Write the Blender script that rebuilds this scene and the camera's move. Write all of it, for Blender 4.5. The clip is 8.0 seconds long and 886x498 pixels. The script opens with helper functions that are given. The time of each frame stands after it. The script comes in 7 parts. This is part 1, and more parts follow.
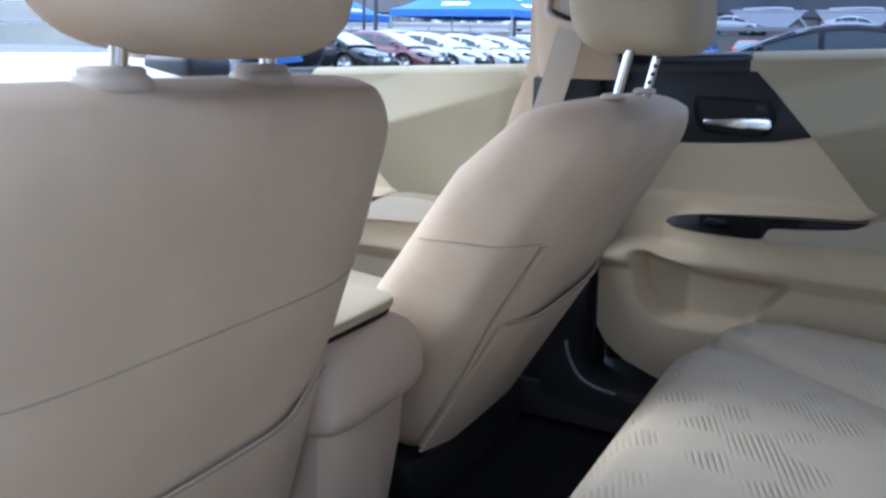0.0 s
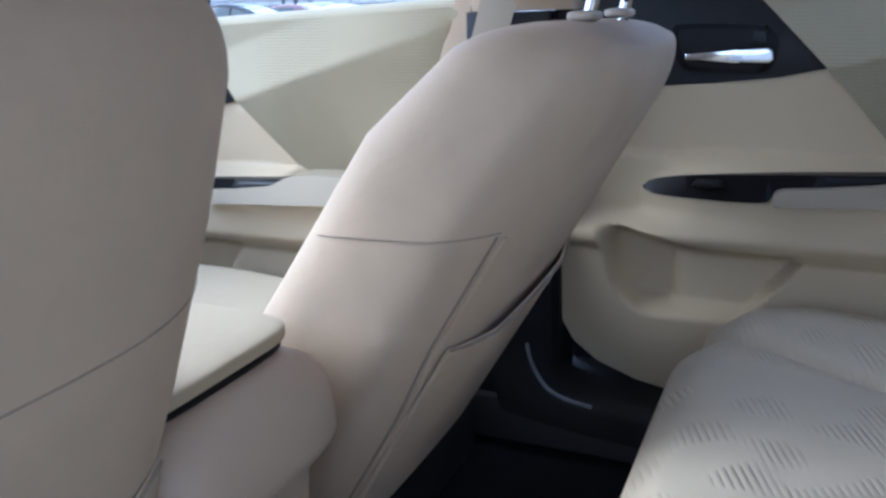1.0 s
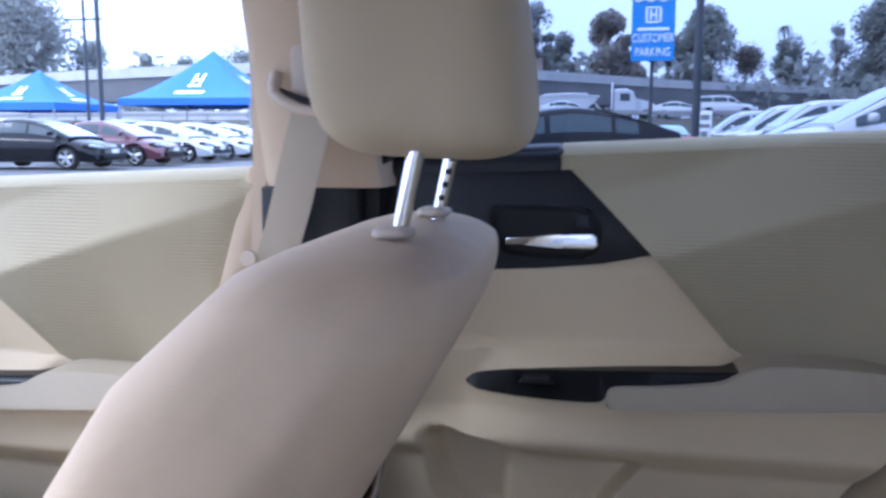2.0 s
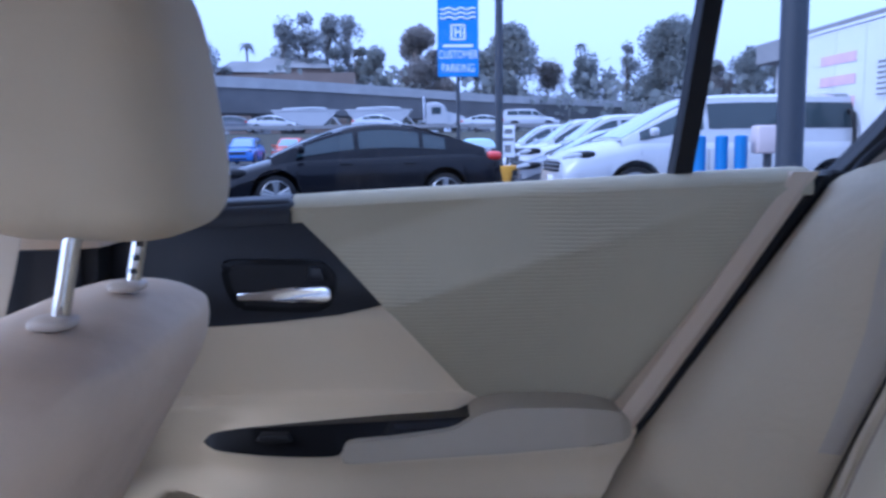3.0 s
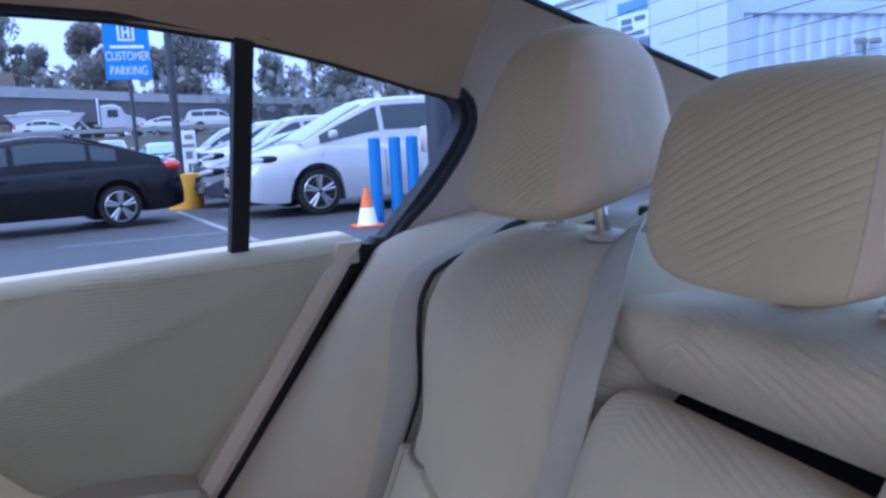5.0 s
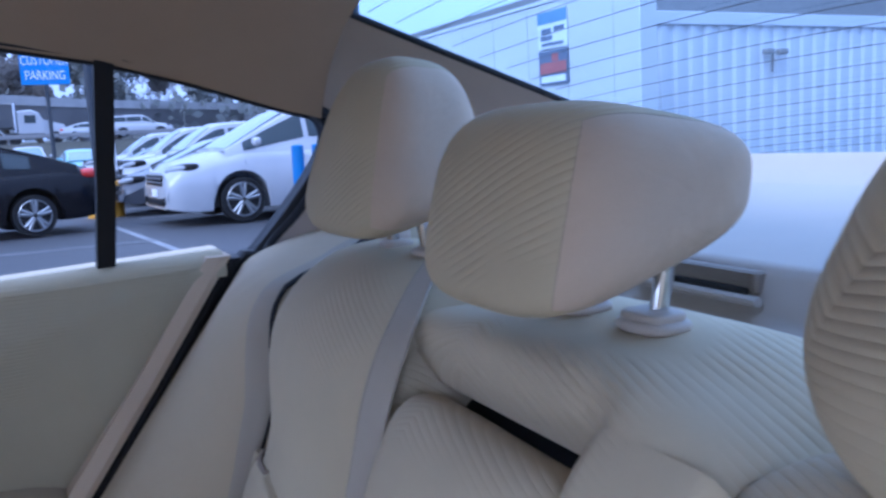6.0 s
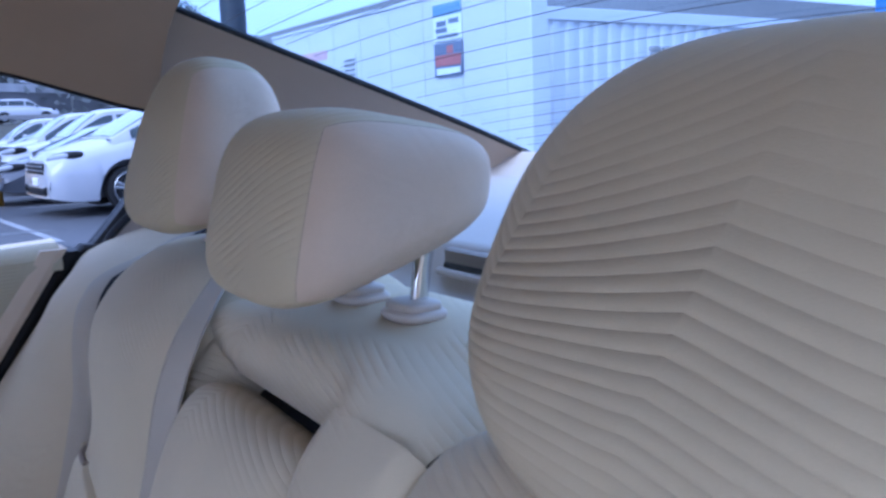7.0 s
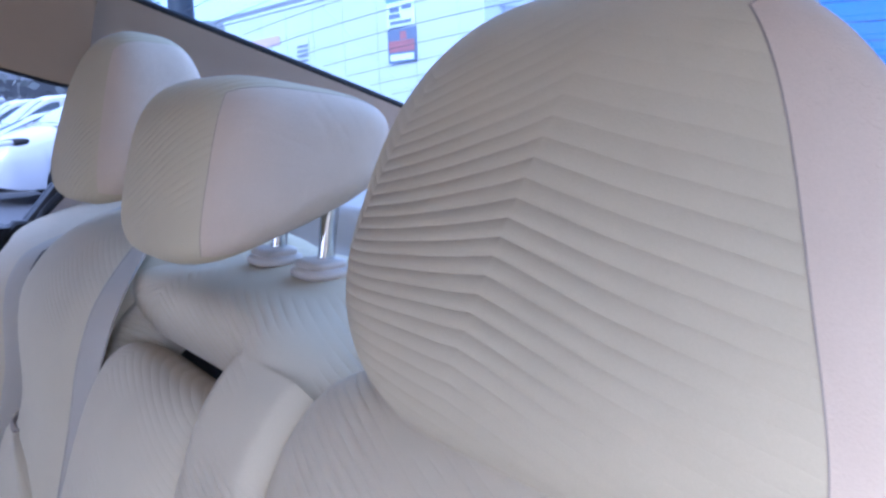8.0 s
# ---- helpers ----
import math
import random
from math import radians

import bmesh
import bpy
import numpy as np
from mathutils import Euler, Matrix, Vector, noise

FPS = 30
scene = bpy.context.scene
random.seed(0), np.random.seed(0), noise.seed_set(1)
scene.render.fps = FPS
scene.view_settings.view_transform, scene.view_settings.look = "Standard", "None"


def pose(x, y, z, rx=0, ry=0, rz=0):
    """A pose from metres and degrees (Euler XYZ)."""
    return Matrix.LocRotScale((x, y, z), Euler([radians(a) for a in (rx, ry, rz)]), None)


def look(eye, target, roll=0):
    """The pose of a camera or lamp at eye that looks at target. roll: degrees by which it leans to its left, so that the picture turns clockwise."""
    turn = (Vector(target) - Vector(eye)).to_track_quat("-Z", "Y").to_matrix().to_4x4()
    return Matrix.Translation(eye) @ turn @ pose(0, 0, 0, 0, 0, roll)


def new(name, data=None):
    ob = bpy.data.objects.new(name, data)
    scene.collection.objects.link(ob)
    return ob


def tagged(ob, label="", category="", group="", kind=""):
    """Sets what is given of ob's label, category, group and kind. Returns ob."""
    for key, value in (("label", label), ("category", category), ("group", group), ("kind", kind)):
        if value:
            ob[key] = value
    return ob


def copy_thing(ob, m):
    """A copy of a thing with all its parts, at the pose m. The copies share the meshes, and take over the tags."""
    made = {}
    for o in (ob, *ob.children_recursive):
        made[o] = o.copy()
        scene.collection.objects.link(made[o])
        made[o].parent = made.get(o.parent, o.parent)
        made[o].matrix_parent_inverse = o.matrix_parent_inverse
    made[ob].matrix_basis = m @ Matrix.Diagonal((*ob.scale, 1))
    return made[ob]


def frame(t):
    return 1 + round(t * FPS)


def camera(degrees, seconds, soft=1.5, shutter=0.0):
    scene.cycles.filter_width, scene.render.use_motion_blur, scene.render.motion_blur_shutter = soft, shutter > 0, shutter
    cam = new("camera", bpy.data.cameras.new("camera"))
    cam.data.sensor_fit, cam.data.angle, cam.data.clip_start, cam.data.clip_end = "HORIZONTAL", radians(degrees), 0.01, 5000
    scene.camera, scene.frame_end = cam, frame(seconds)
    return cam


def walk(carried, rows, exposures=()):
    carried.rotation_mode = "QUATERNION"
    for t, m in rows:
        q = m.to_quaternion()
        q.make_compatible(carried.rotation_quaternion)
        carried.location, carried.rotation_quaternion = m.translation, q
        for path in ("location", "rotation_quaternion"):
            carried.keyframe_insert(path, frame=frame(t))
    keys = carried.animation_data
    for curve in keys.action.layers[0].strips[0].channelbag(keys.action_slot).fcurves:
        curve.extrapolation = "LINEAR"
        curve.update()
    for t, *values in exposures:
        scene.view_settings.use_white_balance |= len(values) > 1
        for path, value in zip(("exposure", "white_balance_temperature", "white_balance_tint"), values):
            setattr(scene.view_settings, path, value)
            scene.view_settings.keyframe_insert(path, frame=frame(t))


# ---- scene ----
cam = camera(55.8, 8.0, soft=2.7, shutter=0.3)
PATH = [
    (0, (-0.809, 0.441, 1.089), (0.911, 1.345, 0.615), 1.3),
    (0.5, (-0.649, 0.506, 1.034), (1.084, 1.373, 0.539), 1.0),
    (1, (-0.502, 0.575, 1.03), (1.267, 1.339, 0.493), -1.3),
    (1.5, (-0.382, 0.619, 1.073), (1.506, 1.178, 0.724), -0.2),
    (1.7, (-0.352, 0.624, 1.085), (1.564, 1.107, 0.777), 0.0),
    (3, (-0.302, 0.508, 1.148), (1.683, 0.452, 0.904), -0.6),
    (3.5, (-0.304, 0.463, 1.163), (1.657, 0.192, 0.878), -1.2),
    (4, (-0.313, 0.418, 1.186), (1.607, -0.044, 0.871), -1.3),
    (4.5, (-0.34, 0.379, 1.221), (1.535, -0.25, 0.923), -2.4),
    (4.7, (-0.352, 0.363, 1.235), (1.505, -0.322, 0.949), -2.7),
    (5.8, (-0.435, 0.282, 1.264), (1.36, -0.561, 0.998), -3.1),
    (6, (-0.458, 0.273, 1.262), (1.314, -0.615, 0.994), -3.0),
    (6.5, (-0.504, 0.241, 1.26), (1.204, -0.759, 0.971), -2.9),
    (7, (-0.539, 0.215, 1.267), (1.114, -0.87, 0.966), -2.2),
    (7.5, (-0.567, 0.201, 1.264), (1.044, -0.943, 0.957), -1.5),
    (8, (-0.595, 0.206, 1.252), (0.997, -0.957, 0.918), -2.2),
]
EXPOSURES = [
    (0.0, 1.47, 5520, 8),
    (0.5, 1.50, 5420, 8),
    (1.0, 1.50, 5250, 8),
    (1.7, 1.5, 5450, 13),
    (3.0, 1.5, 5060, 18),
    (4.5, 1.57, 5180, 17),
    (6.5, 1.47, 5030, 17),
    (7.0, 1.65, 5050, 19),
    (7.5, 1.9, 5080, 20),
    (8.0, 2.13, 5090, 21),
]
walk(cam, [(t, look(eye, target, roll)) for t, eye, target, roll in PATH], EXPOSURES)

# ---- world and light ----
GROUND = 0.14
world = bpy.data.worlds.new("overcast_sky")
scene.world = world
world.use_nodes = True
wn, wl = world.node_tree.nodes, world.node_tree.links
wn.clear()
sky = wn.new("ShaderNodeTexSky")
sky.sky_type, sky.sun_disc = "NISHITA", False
sky.sun_elevation, sky.sun_rotation = radians(38), radians(-20)
sky.air_density, sky.dust_density, sky.ozone_density = 1.0, 4.0, 2.0
pale = wn.new("ShaderNodeHueSaturation")
pale.inputs["Saturation"].default_value = 0.6
back = wn.new("ShaderNodeBackground")
back.inputs["Strength"].default_value = 0.15
wo = wn.new("ShaderNodeOutputWorld")
cloud = wn.new("ShaderNodeMixRGB")
cloud.inputs[0].default_value = 0.70
sky_way = wn.new("ShaderNodeTexCoord")
sky_axes = wn.new("ShaderNodeSeparateXYZ")
deck = wn.new("ShaderNodeMixRGB")
deck.use_clamp = False
deck.inputs[1].default_value = (4.7, 5.8, 8.3, 1)
deck.inputs[2].default_value = (12.0, 13.6, 16.6, 1)
wl.new(sky_way.outputs["Generated"], sky_axes.inputs[0])
wl.new(sky_axes.outputs["Z"], deck.inputs[0])
wl.new(deck.outputs[0], cloud.inputs[2])
wl.new(sky.outputs[0], pale.inputs["Color"])
wl.new(pale.outputs[0], cloud.inputs[1])
wl.new(cloud.outputs[0], back.inputs["Color"])
wl.new(back.outputs[0], wo.inputs["Surface"])

sun_data = bpy.data.lights.new("sun", "SUN")
sun_data.energy, sun_data.angle, sun_data.color = 1.1, radians(30), (1.0, 0.98, 0.95)
sun = new("sun", sun_data)
sun.matrix_world = look((-11, 30, 25), (0, 0, 0))

# ---- materials ----
def nodes_of(name):
    m = bpy.data.materials.new(name)
    m.use_nodes = True
    nt = m.node_tree
    return m, nt, nt.nodes["Principled BSDF"]


def nd(nt, kind, **values):
    n = nt.nodes.new("ShaderNode" + kind)
    for key, value in values.items():
        if key in n.inputs:
            n.inputs[key].default_value = value
    return n


def surface(name, colour, rough=0.6, metal=0.0, vary=0.15, scale=6.0, grain=900.0, bump=0.15, coat=0.0, sheen=0.0, spec=0.5, dent=0.0):
    """A plain material with broad blotches, fine grain and a little relief."""
    m, nt, p = nodes_of(name)
    L = nt.links.new
    tc = nd(nt, "TexCoord")
    big = nd(nt, "TexNoise", Scale=scale, Detail=5.0, Roughness=0.6)
    fine = nd(nt, "TexNoise", Scale=grain, Detail=2.0, Roughness=0.5)
    L(tc.outputs["Object"], big.inputs["Vector"])
    L(tc.outputs["Object"], fine.inputs["Vector"])
    both = nd(nt, "Math")
    both.operation = "ADD"
    L(big.outputs["Fac"], both.inputs[0])
    half = nd(nt, "Math")
    half.operation = "MULTIPLY"
    half.inputs[1].default_value = 0.5
    L(fine.outputs["Fac"], half.inputs[0])
    L(half.outputs[0], both.inputs[1])
    ramp = nd(nt, "MapRange")
    ramp.inputs["From Min"].default_value, ramp.inputs["From Max"].default_value = 0.4, 1.1
    ramp.inputs["To Min"].default_value, ramp.inputs["To Max"].default_value = 1.0 - vary, 1.0 + vary
    L(both.outputs[0], ramp.inputs["Value"])
    mul = nd(nt, "MixRGB")
    mul.blend_type = "MULTIPLY"
    mul.inputs[0].default_value = 1.0
    mul.inputs[1].default_value = (*colour, 1)
    L(ramp.outputs[0], mul.inputs[2])
    L(mul.outputs[0], p.inputs["Base Color"])
    p.inputs["Roughness"].default_value, p.inputs["Metallic"].default_value = rough, metal
    p.inputs["Coat Weight"].default_value, p.inputs["Sheen Weight"].default_value = coat, sheen
    p.inputs["Specular IOR Level"].default_value = spec
    rr = nd(nt, "MapRange")
    rr.inputs["To Min"].default_value, rr.inputs["To Max"].default_value = max(0.02, rough - 0.08), min(1.0, rough + 0.08)
    L(big.outputs["Fac"], rr.inputs["Value"])
    L(rr.outputs[0], p.inputs["Roughness"])
    if bump:
        b = nd(nt, "Bump", Strength=bump, Distance=0.001)
        L(fine.outputs["Fac"], b.inputs["Height"])
        L(b.outputs[0], p.inputs["Normal"])
        if dent:
            soft = nd(nt, "TexNoise", Scale=16.0, Detail=3.0, Roughness=0.55, Distortion=0.6)
            L(tc.outputs["Object"], soft.inputs["Vector"])
            d = nd(nt, "Bump", Strength=dent, Distance=0.012)
            L(soft.outputs["Fac"], d.inputs["Height"])
            L(d.outputs[0], b.inputs["Normal"])
    return m


def ribbed(name, colour, spacing, apex_x, lean, slope_out, slope_in, depth=0.0012, axis="Z", mask=0.0, vary=0.08, wobble=0.003, patch=10.0, bow=0.0, groups=None, worn=None, lap=False, fan=(0.0, 0.0)):
    """Woven cloth with raised chevron ribs: they bend at a line apex_x + lean * z."""
    m = surface(name, colour, 0.85, vary=vary, scale=9.0, grain=1400.0, bump=0.0, sheen=0.04, spec=0.22)
    nt = m.node_tree
    L = nt.links.new
    p = nt.nodes["Principled BSDF"]
    tc = nd(nt, "TexCoord")
    sep = nd(nt, "SeparateXYZ")
    L(tc.outputs["Object"], sep.inputs[0])

    def maths(op, a, b=None, c=None):
        n = nd(nt, "Math")
        n.operation = op
        for k, v in enumerate((a, b, c)):
            if v is None:
                continue
            if isinstance(v, (int, float)):
                n.inputs[k].default_value = v
            else:
                L(v, n.inputs[k])
        return n.outputs[0]

    up = maths("SUBTRACT", sep.outputs["Z"], sep.outputs["Y"]) if axis == "S" else sep.outputs[axis]
    line = maths("MULTIPLY_ADD", sep.outputs["Z"] if axis == "S" else up, lean, apex_x)
    off = maths("SUBTRACT", sep.outputs["X"], line)
    left = maths("MULTIPLY", maths("MINIMUM", off, 0.0), -slope_out)
    inner = maths("MAXIMUM", off, 0.0)
    right = maths("MULTIPLY", inner, maths("MULTIPLY_ADD", inner, -bow, maths("MULTIPLY_ADD", up, fan[0], slope_in - fan[0] * fan[1])))
    if lap:
        rim_line = maths("MULTIPLY_ADD", sep.outputs["Z"], -0.7, -0.268 + 0.7 * 1.22)
        turn_up = maths("MAXIMUM", maths("SUBTRACT", sep.outputs["X"], rim_line), 0.0)
        right = maths("MULTIPLY_ADD", turn_up, -0.8, right)
    wob = nd(nt, "TexNoise", Scale=14.0, Detail=2.0)
    L(tc.outputs["Object"], wob.inputs["Vector"])
    h = maths("ADD", maths("ADD", up, left), maths("MULTIPLY_ADD", wob.outputs["Fac"], wobble, right))
    saw = maths("FRACT", maths("DIVIDE", h, spacing))
    ridge = maths("POWER", maths("SINE", maths("MULTIPLY", saw, math.pi)), 0.8)
    tilt = maths("MULTIPLY_ADD", saw, -1.3, maths("MULTIPLY_ADD", ridge, 0.45, 1.3)) if lap else maths("MULTIPLY_ADD", saw, 0.9, ridge)
    fade = nd(nt, "TexNoise", Scale=patch if mask else 5.0, Detail=1.0)
    L(tc.outputs["Object"], fade.inputs["Vector"])
    mask_fac = fade.outputs["Fac"]
    if groups:
        gx, gy = groups
        wave_a = maths("SINE", maths("MULTIPLY_ADD", sep.outputs["X"], gx, maths("MULTIPLY", sep.outputs["Y"], gy * 0.35)))
        wave_b = maths("SINE", maths("MULTIPLY_ADD", sep.outputs["Y"], gy, maths("MULTIPLY", sep.outputs["X"], gx * -0.25)))
        mask_fac = maths("MULTIPLY_ADD", maths("MULTIPLY", wave_a, wave_b), 0.16, mask_fac)
    fr = nd(nt, "MapRange")
    fr.inputs["From Min"].default_value, fr.inputs["From Max"].default_value = 0.38 + mask, 0.52 + mask
    fr.inputs["To Min"].default_value = 0.0 if mask else 0.45
    L(mask_fac, fr.inputs["Value"])
    height = maths("MULTIPLY", maths("SUBTRACT", tilt, 1.0), fr.outputs[0])
    if lap:
        side = nd(nt, "MapRange")
        side.inputs["From Min"].default_value, side.inputs["From Max"].default_value = -0.004, 0.012
        side.inputs["To Min"].default_value, side.inputs["To Max"].default_value = 1.0, 0.72
        L(off, side.inputs["Value"])
        height = maths("MULTIPLY", height, side.outputs[0])
    if worn:
        flat = nd(nt, "MapRange")
        flat.inputs["From Min"].default_value, flat.inputs["From Max"].default_value = worn
        flat.inputs["To Min"].default_value = 0.2
        L(maths("MULTIPLY_ADD", left, -0.28 / slope_out, sep.outputs["Z"]), flat.inputs["Value"])
        smooth_top = nd(nt, "MapRange")
        smooth_top.inputs["From Min"].default_value, smooth_top.inputs["From Max"].default_value = 1.254, 1.214
        smooth_top.inputs["To Min"].default_value = 0.14
        L(sep.outputs["Z"], smooth_top.inputs["Value"])
        height = maths("MULTIPLY", height, maths("MULTIPLY", flat.outputs[0], smooth_top.outputs[0]))
    weave = nd(nt, "TexNoise", Scale=1500.0, Detail=1.0)
    L(tc.outputs["Object"], weave.inputs["Vector"])
    total = maths("MULTIPLY_ADD", weave.outputs["Fac"], 0.05 if lap else 0.12, height)
    b = nd(nt, "Bump", Strength=0.9, Distance=depth)
    L(total, b.inputs["Height"])
    L(b.outputs[0], p.inputs["Normal"])
    return m


def thin_glass(name, tint, gloss=0.06, rough=0.0):
    m = bpy.data.materials.new(name)
    m.use_nodes = True
    nt = m.node_tree
    nt.nodes.clear()
    t = nt.nodes.new("ShaderNodeBsdfTransparent")
    t.inputs["Color"].default_value = (*tint, 1)
    g = nt.nodes.new("ShaderNodeBsdfGlossy")
    g.inputs["Roughness"].default_value = rough
    fr = nt.nodes.new("ShaderNodeFresnel")
    fr.inputs["IOR"].default_value = 1.0 + 8 * gloss
    mix = nt.nodes.new("ShaderNodeMixShader")
    out = nt.nodes.new("ShaderNodeOutputMaterial")
    nt.links.new(fr.outputs[0], mix.inputs[0])
    nt.links.new(t.outputs[0], mix.inputs[1])
    nt.links.new(g.outputs[0], mix.inputs[2])
    nt.links.new(mix.outputs[0], out.inputs["Surface"])
    return m


SEAT_VINYL = surface("seat_back_cloth", (0.525, 0.415, 0.300), 0.75, vary=0.10, scale=11, grain=1300, bump=0.35, sheen=0.04, spec=0.25, dent=0.22)
SEAT_SIDE = surface("seat_side_cloth", (0.465, 0.388, 0.266), 0.8, vary=0.05, scale=6, grain=1500, bump=0.3, sheen=0.04, spec=0.25, dent=0.22)
DOOR_CLOTH = ribbed("door_cloth", (0.405, 0.358, 0.248), 0.0050, 0.0, 0.0, 0.0, 0.0, 0.0005, mask=0.06, patch=7.0, vary=0.05)
# Base colour raised to make up for missing light on the lower door panels.
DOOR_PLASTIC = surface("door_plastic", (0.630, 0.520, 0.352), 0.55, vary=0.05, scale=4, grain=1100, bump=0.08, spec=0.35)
ARM_VINYL = surface("armrest_vinyl", (0.400, 0.345, 0.255), 0.55, vary=0.06, scale=6, grain=1300, bump=0.10, spec=0.35)
PILLAR_PLASTIC = surface("pillar_plastic", (0.520, 0.416, 0.300), 0.6, vary=0.04, scale=3, grain=900, bump=0.08, spec=0.3)
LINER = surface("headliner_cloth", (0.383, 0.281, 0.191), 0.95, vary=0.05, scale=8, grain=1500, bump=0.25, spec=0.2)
# Headliner cloth again, its colour lightened for the side light on the pillars.
LIT_PILLAR_CLOTH = surface("lit_pillar_cloth", (0.510, 0.410, 0.320), 0.95, vary=0.05, scale=8, grain=1500, bump=0.25, spec=0.2)
SHELF_CLOTH = surface("shelf_cloth", (0.430, 0.385, 0.345), 0.95, vary=0.05, scale=8, grain=1500, bump=0.3, spec=0.2)
CONSOLE_PLASTIC = surface("console_plastic", (0.496, 0.396, 0.300), 0.5, vary=0.05, scale=5, grain=1000, bump=0.06, spec=0.35)
DARK_TRIM = surface("dark_soft_trim", (0.010, 0.0115, 0.016), 0.45, vary=0.2, scale=9, grain=1200, bump=0.10, spec=0.4)
PANEL_BLACK = surface("satin_black_panel", (0.008, 0.008, 0.009), 0.33, vary=0.2, scale=9, grain=1500, bump=0.04, spec=0.12)
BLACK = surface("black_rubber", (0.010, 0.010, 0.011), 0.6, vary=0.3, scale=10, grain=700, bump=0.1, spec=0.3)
CARPET = surface("black_carpet", (0.012, 0.012, 0.014), 0.95, vary=0.4, scale=30, grain=1200, bump=0.6, spec=0.2)
SCUFF = surface("scuffed_plastic", (0.20, 0.21, 0.23), 0.5, vary=0.5, scale=30, bump=0.1)
CHROME = surface("chrome", (0.72, 0.73, 0.75), 0.09, metal=1.0, vary=0.05, bump=0.0)
GROMMET = surface("beige_hard_plastic", (0.476, 0.408, 0.332), 0.45, vary=0.05, bump=0.05, spec=0.4)
STRAP = surface("belt_webbing", (0.385, 0.342, 0.276), 0.8, vary=0.06, scale=12, grain=2200, bump=0.25, spec=0.25)
SEAM = surface("seam_thread", (0.29, 0.24, 0.19), 0.9, vary=0.1, bump=0.0, spec=0.2)
RIB_HEAD = ribbed("headrest_ribs", (0.474, 0.398, 0.262), 0.0071, 0.0668, -0.36, 0.19, 0.07, 0.0032, worn=(1.095, 1.185), lap=True, fan=(3.5, 1.177))
RIB_MID = ribbed("middle_headrest_ribs", (0.468, 0.394, 0.256), 0.0062, -0.25, 0.0, 0.5, 0.45, 0.0006, mask=0.02, patch=14.0)
RIB_SEAT = ribbed("seat_ribs", (0.500, 0.422, 0.284), 0.0085, 0.27, 0.2, 0.55, 0.35, 0.0006, axis="S", mask=0.13)
RIB_BENCH = ribbed("bench_ribs", (0.500, 0.422, 0.288), 0.0085, 0.06, 0.0, 0.45, 0.5, 0.0009, axis="S", mask=0.02)
RIB_ARM = ribbed("armrest_ribs", (0.500, 0.422, 0.288), 0.0085, 0.06, 0.0, 0.45, 0.5, 0.0005, axis="S", mask=0.02)
# Same beige as the backrest, lightened for the light falling on the cushion.
RIB_LIT_CUSHION = ribbed("lit_cushion_ribs", (0.670, 0.570, 0.415), 0.0085, 0.34, 0.3, 0.35, -0.30, 0.0015, axis="Y", mask=0.12, patch=9.0, groups=(62.0, 48.0))
GLASS = thin_glass("window_glass", (0.39, 0.424, 0.492), 0.035)
FRONT_GLASS = thin_glass("front_glass", (0.90, 0.93, 0.97), 0.035)
REAR_GLASS = thin_glass("rear_glass", (0.31, 0.405, 0.51), 0.03)

# ---- building helpers ----
def thing(name, at, label, category, group="", kind=""):
    ob = new(name)
    ob.empty_display_size = 0.1
    ob.location = at
    return tagged(ob, label, category, group, kind)


def finish(bm, name, mat, sharp=40):
    bmesh.ops.recalc_face_normals(bm, faces=bm.faces)
    me = bpy.data.meshes.new(name)
    for f in bm.faces:
        f.smooth = True
    bm.to_mesh(me)
    bm.free()
    me.materials.append(mat)
    me.set_sharp_from_angle(angle=radians(sharp))
    return me


def part(name, bm, mat, parent=None, label="", sharp=40):
    """One mesh object; its vertices are in world metres, whatever its parent's place."""
    ob = new(name, finish(bm, name, mat, sharp))
    if parent is not None:
        ob.parent = parent
        if parent.parent is None:
            ob.matrix_parent_inverse = Matrix.Translation(-parent.location)
    return tagged(ob, label)


def inward(ob, centre):
    """Turns a glass sheet's faces towards a point of the cabin."""
    me = ob.data
    if me.polygons[0].normal.dot(Vector(centre) - me.vertices[0].co) < 0:
        me.flip_normals()
    ob.visible_shadow = False


def loft(rings, closed=True, caps=True):
    bm = bmesh.new()
    rows = [[bm.verts.new(p) for p in ring] for ring in rings]
    n = len(rows[0])
    for a, b in zip(rows, rows[1:]):
        for k in range(n if closed else n - 1):
            bm.faces.new((a[k], a[(k + 1) % n], b[(k + 1) % n], b[k]))
    if caps and closed:
        bm.faces.new(rows[0][::-1])
        bm.faces.new(rows[-1])
    return bm


def grid(fn, nu, nv, thick=None):
    """A sheet fn(u, v) over the unit square, given thickness along the vector or number thick."""
    bm = bmesh.new()
    rows = [[bm.verts.new(fn(i / nu, j / nv)) for j in range(nv + 1)] for i in range(nu + 1)]
    for i in range(nu):
        for j in range(nv):
            bm.faces.new((rows[i][j], rows[i + 1][j], rows[i + 1][j + 1], rows[i][j + 1]))
    if thick is not None:
        t = Vector(thick)
        lower = [[bm.verts.new(v.co + t) for v in row] for row in rows]
        for i in range(nu):
            for j in range(nv):
                bm.faces.new((lower[i][j + 1], lower[i + 1][j + 1], lower[i + 1][j], lower[i][j]))
        edge = [(i, 0) for i in range(nu)] + [(nu, j) for j in range(nv)] + [(i, nv) for i in range(nu, 0, -1)] + [(0, j) for j in range(nv, 0, -1)]
        for (a, b), (c, d) in zip(edge, edge[1:] + edge[:1]):
            bm.faces.new((rows[a][b], lower[a][b], lower[c][d], rows[c][d]))
    return bm


def interp(x, xs, ys):
    return float(np.interp(x, xs, ys))


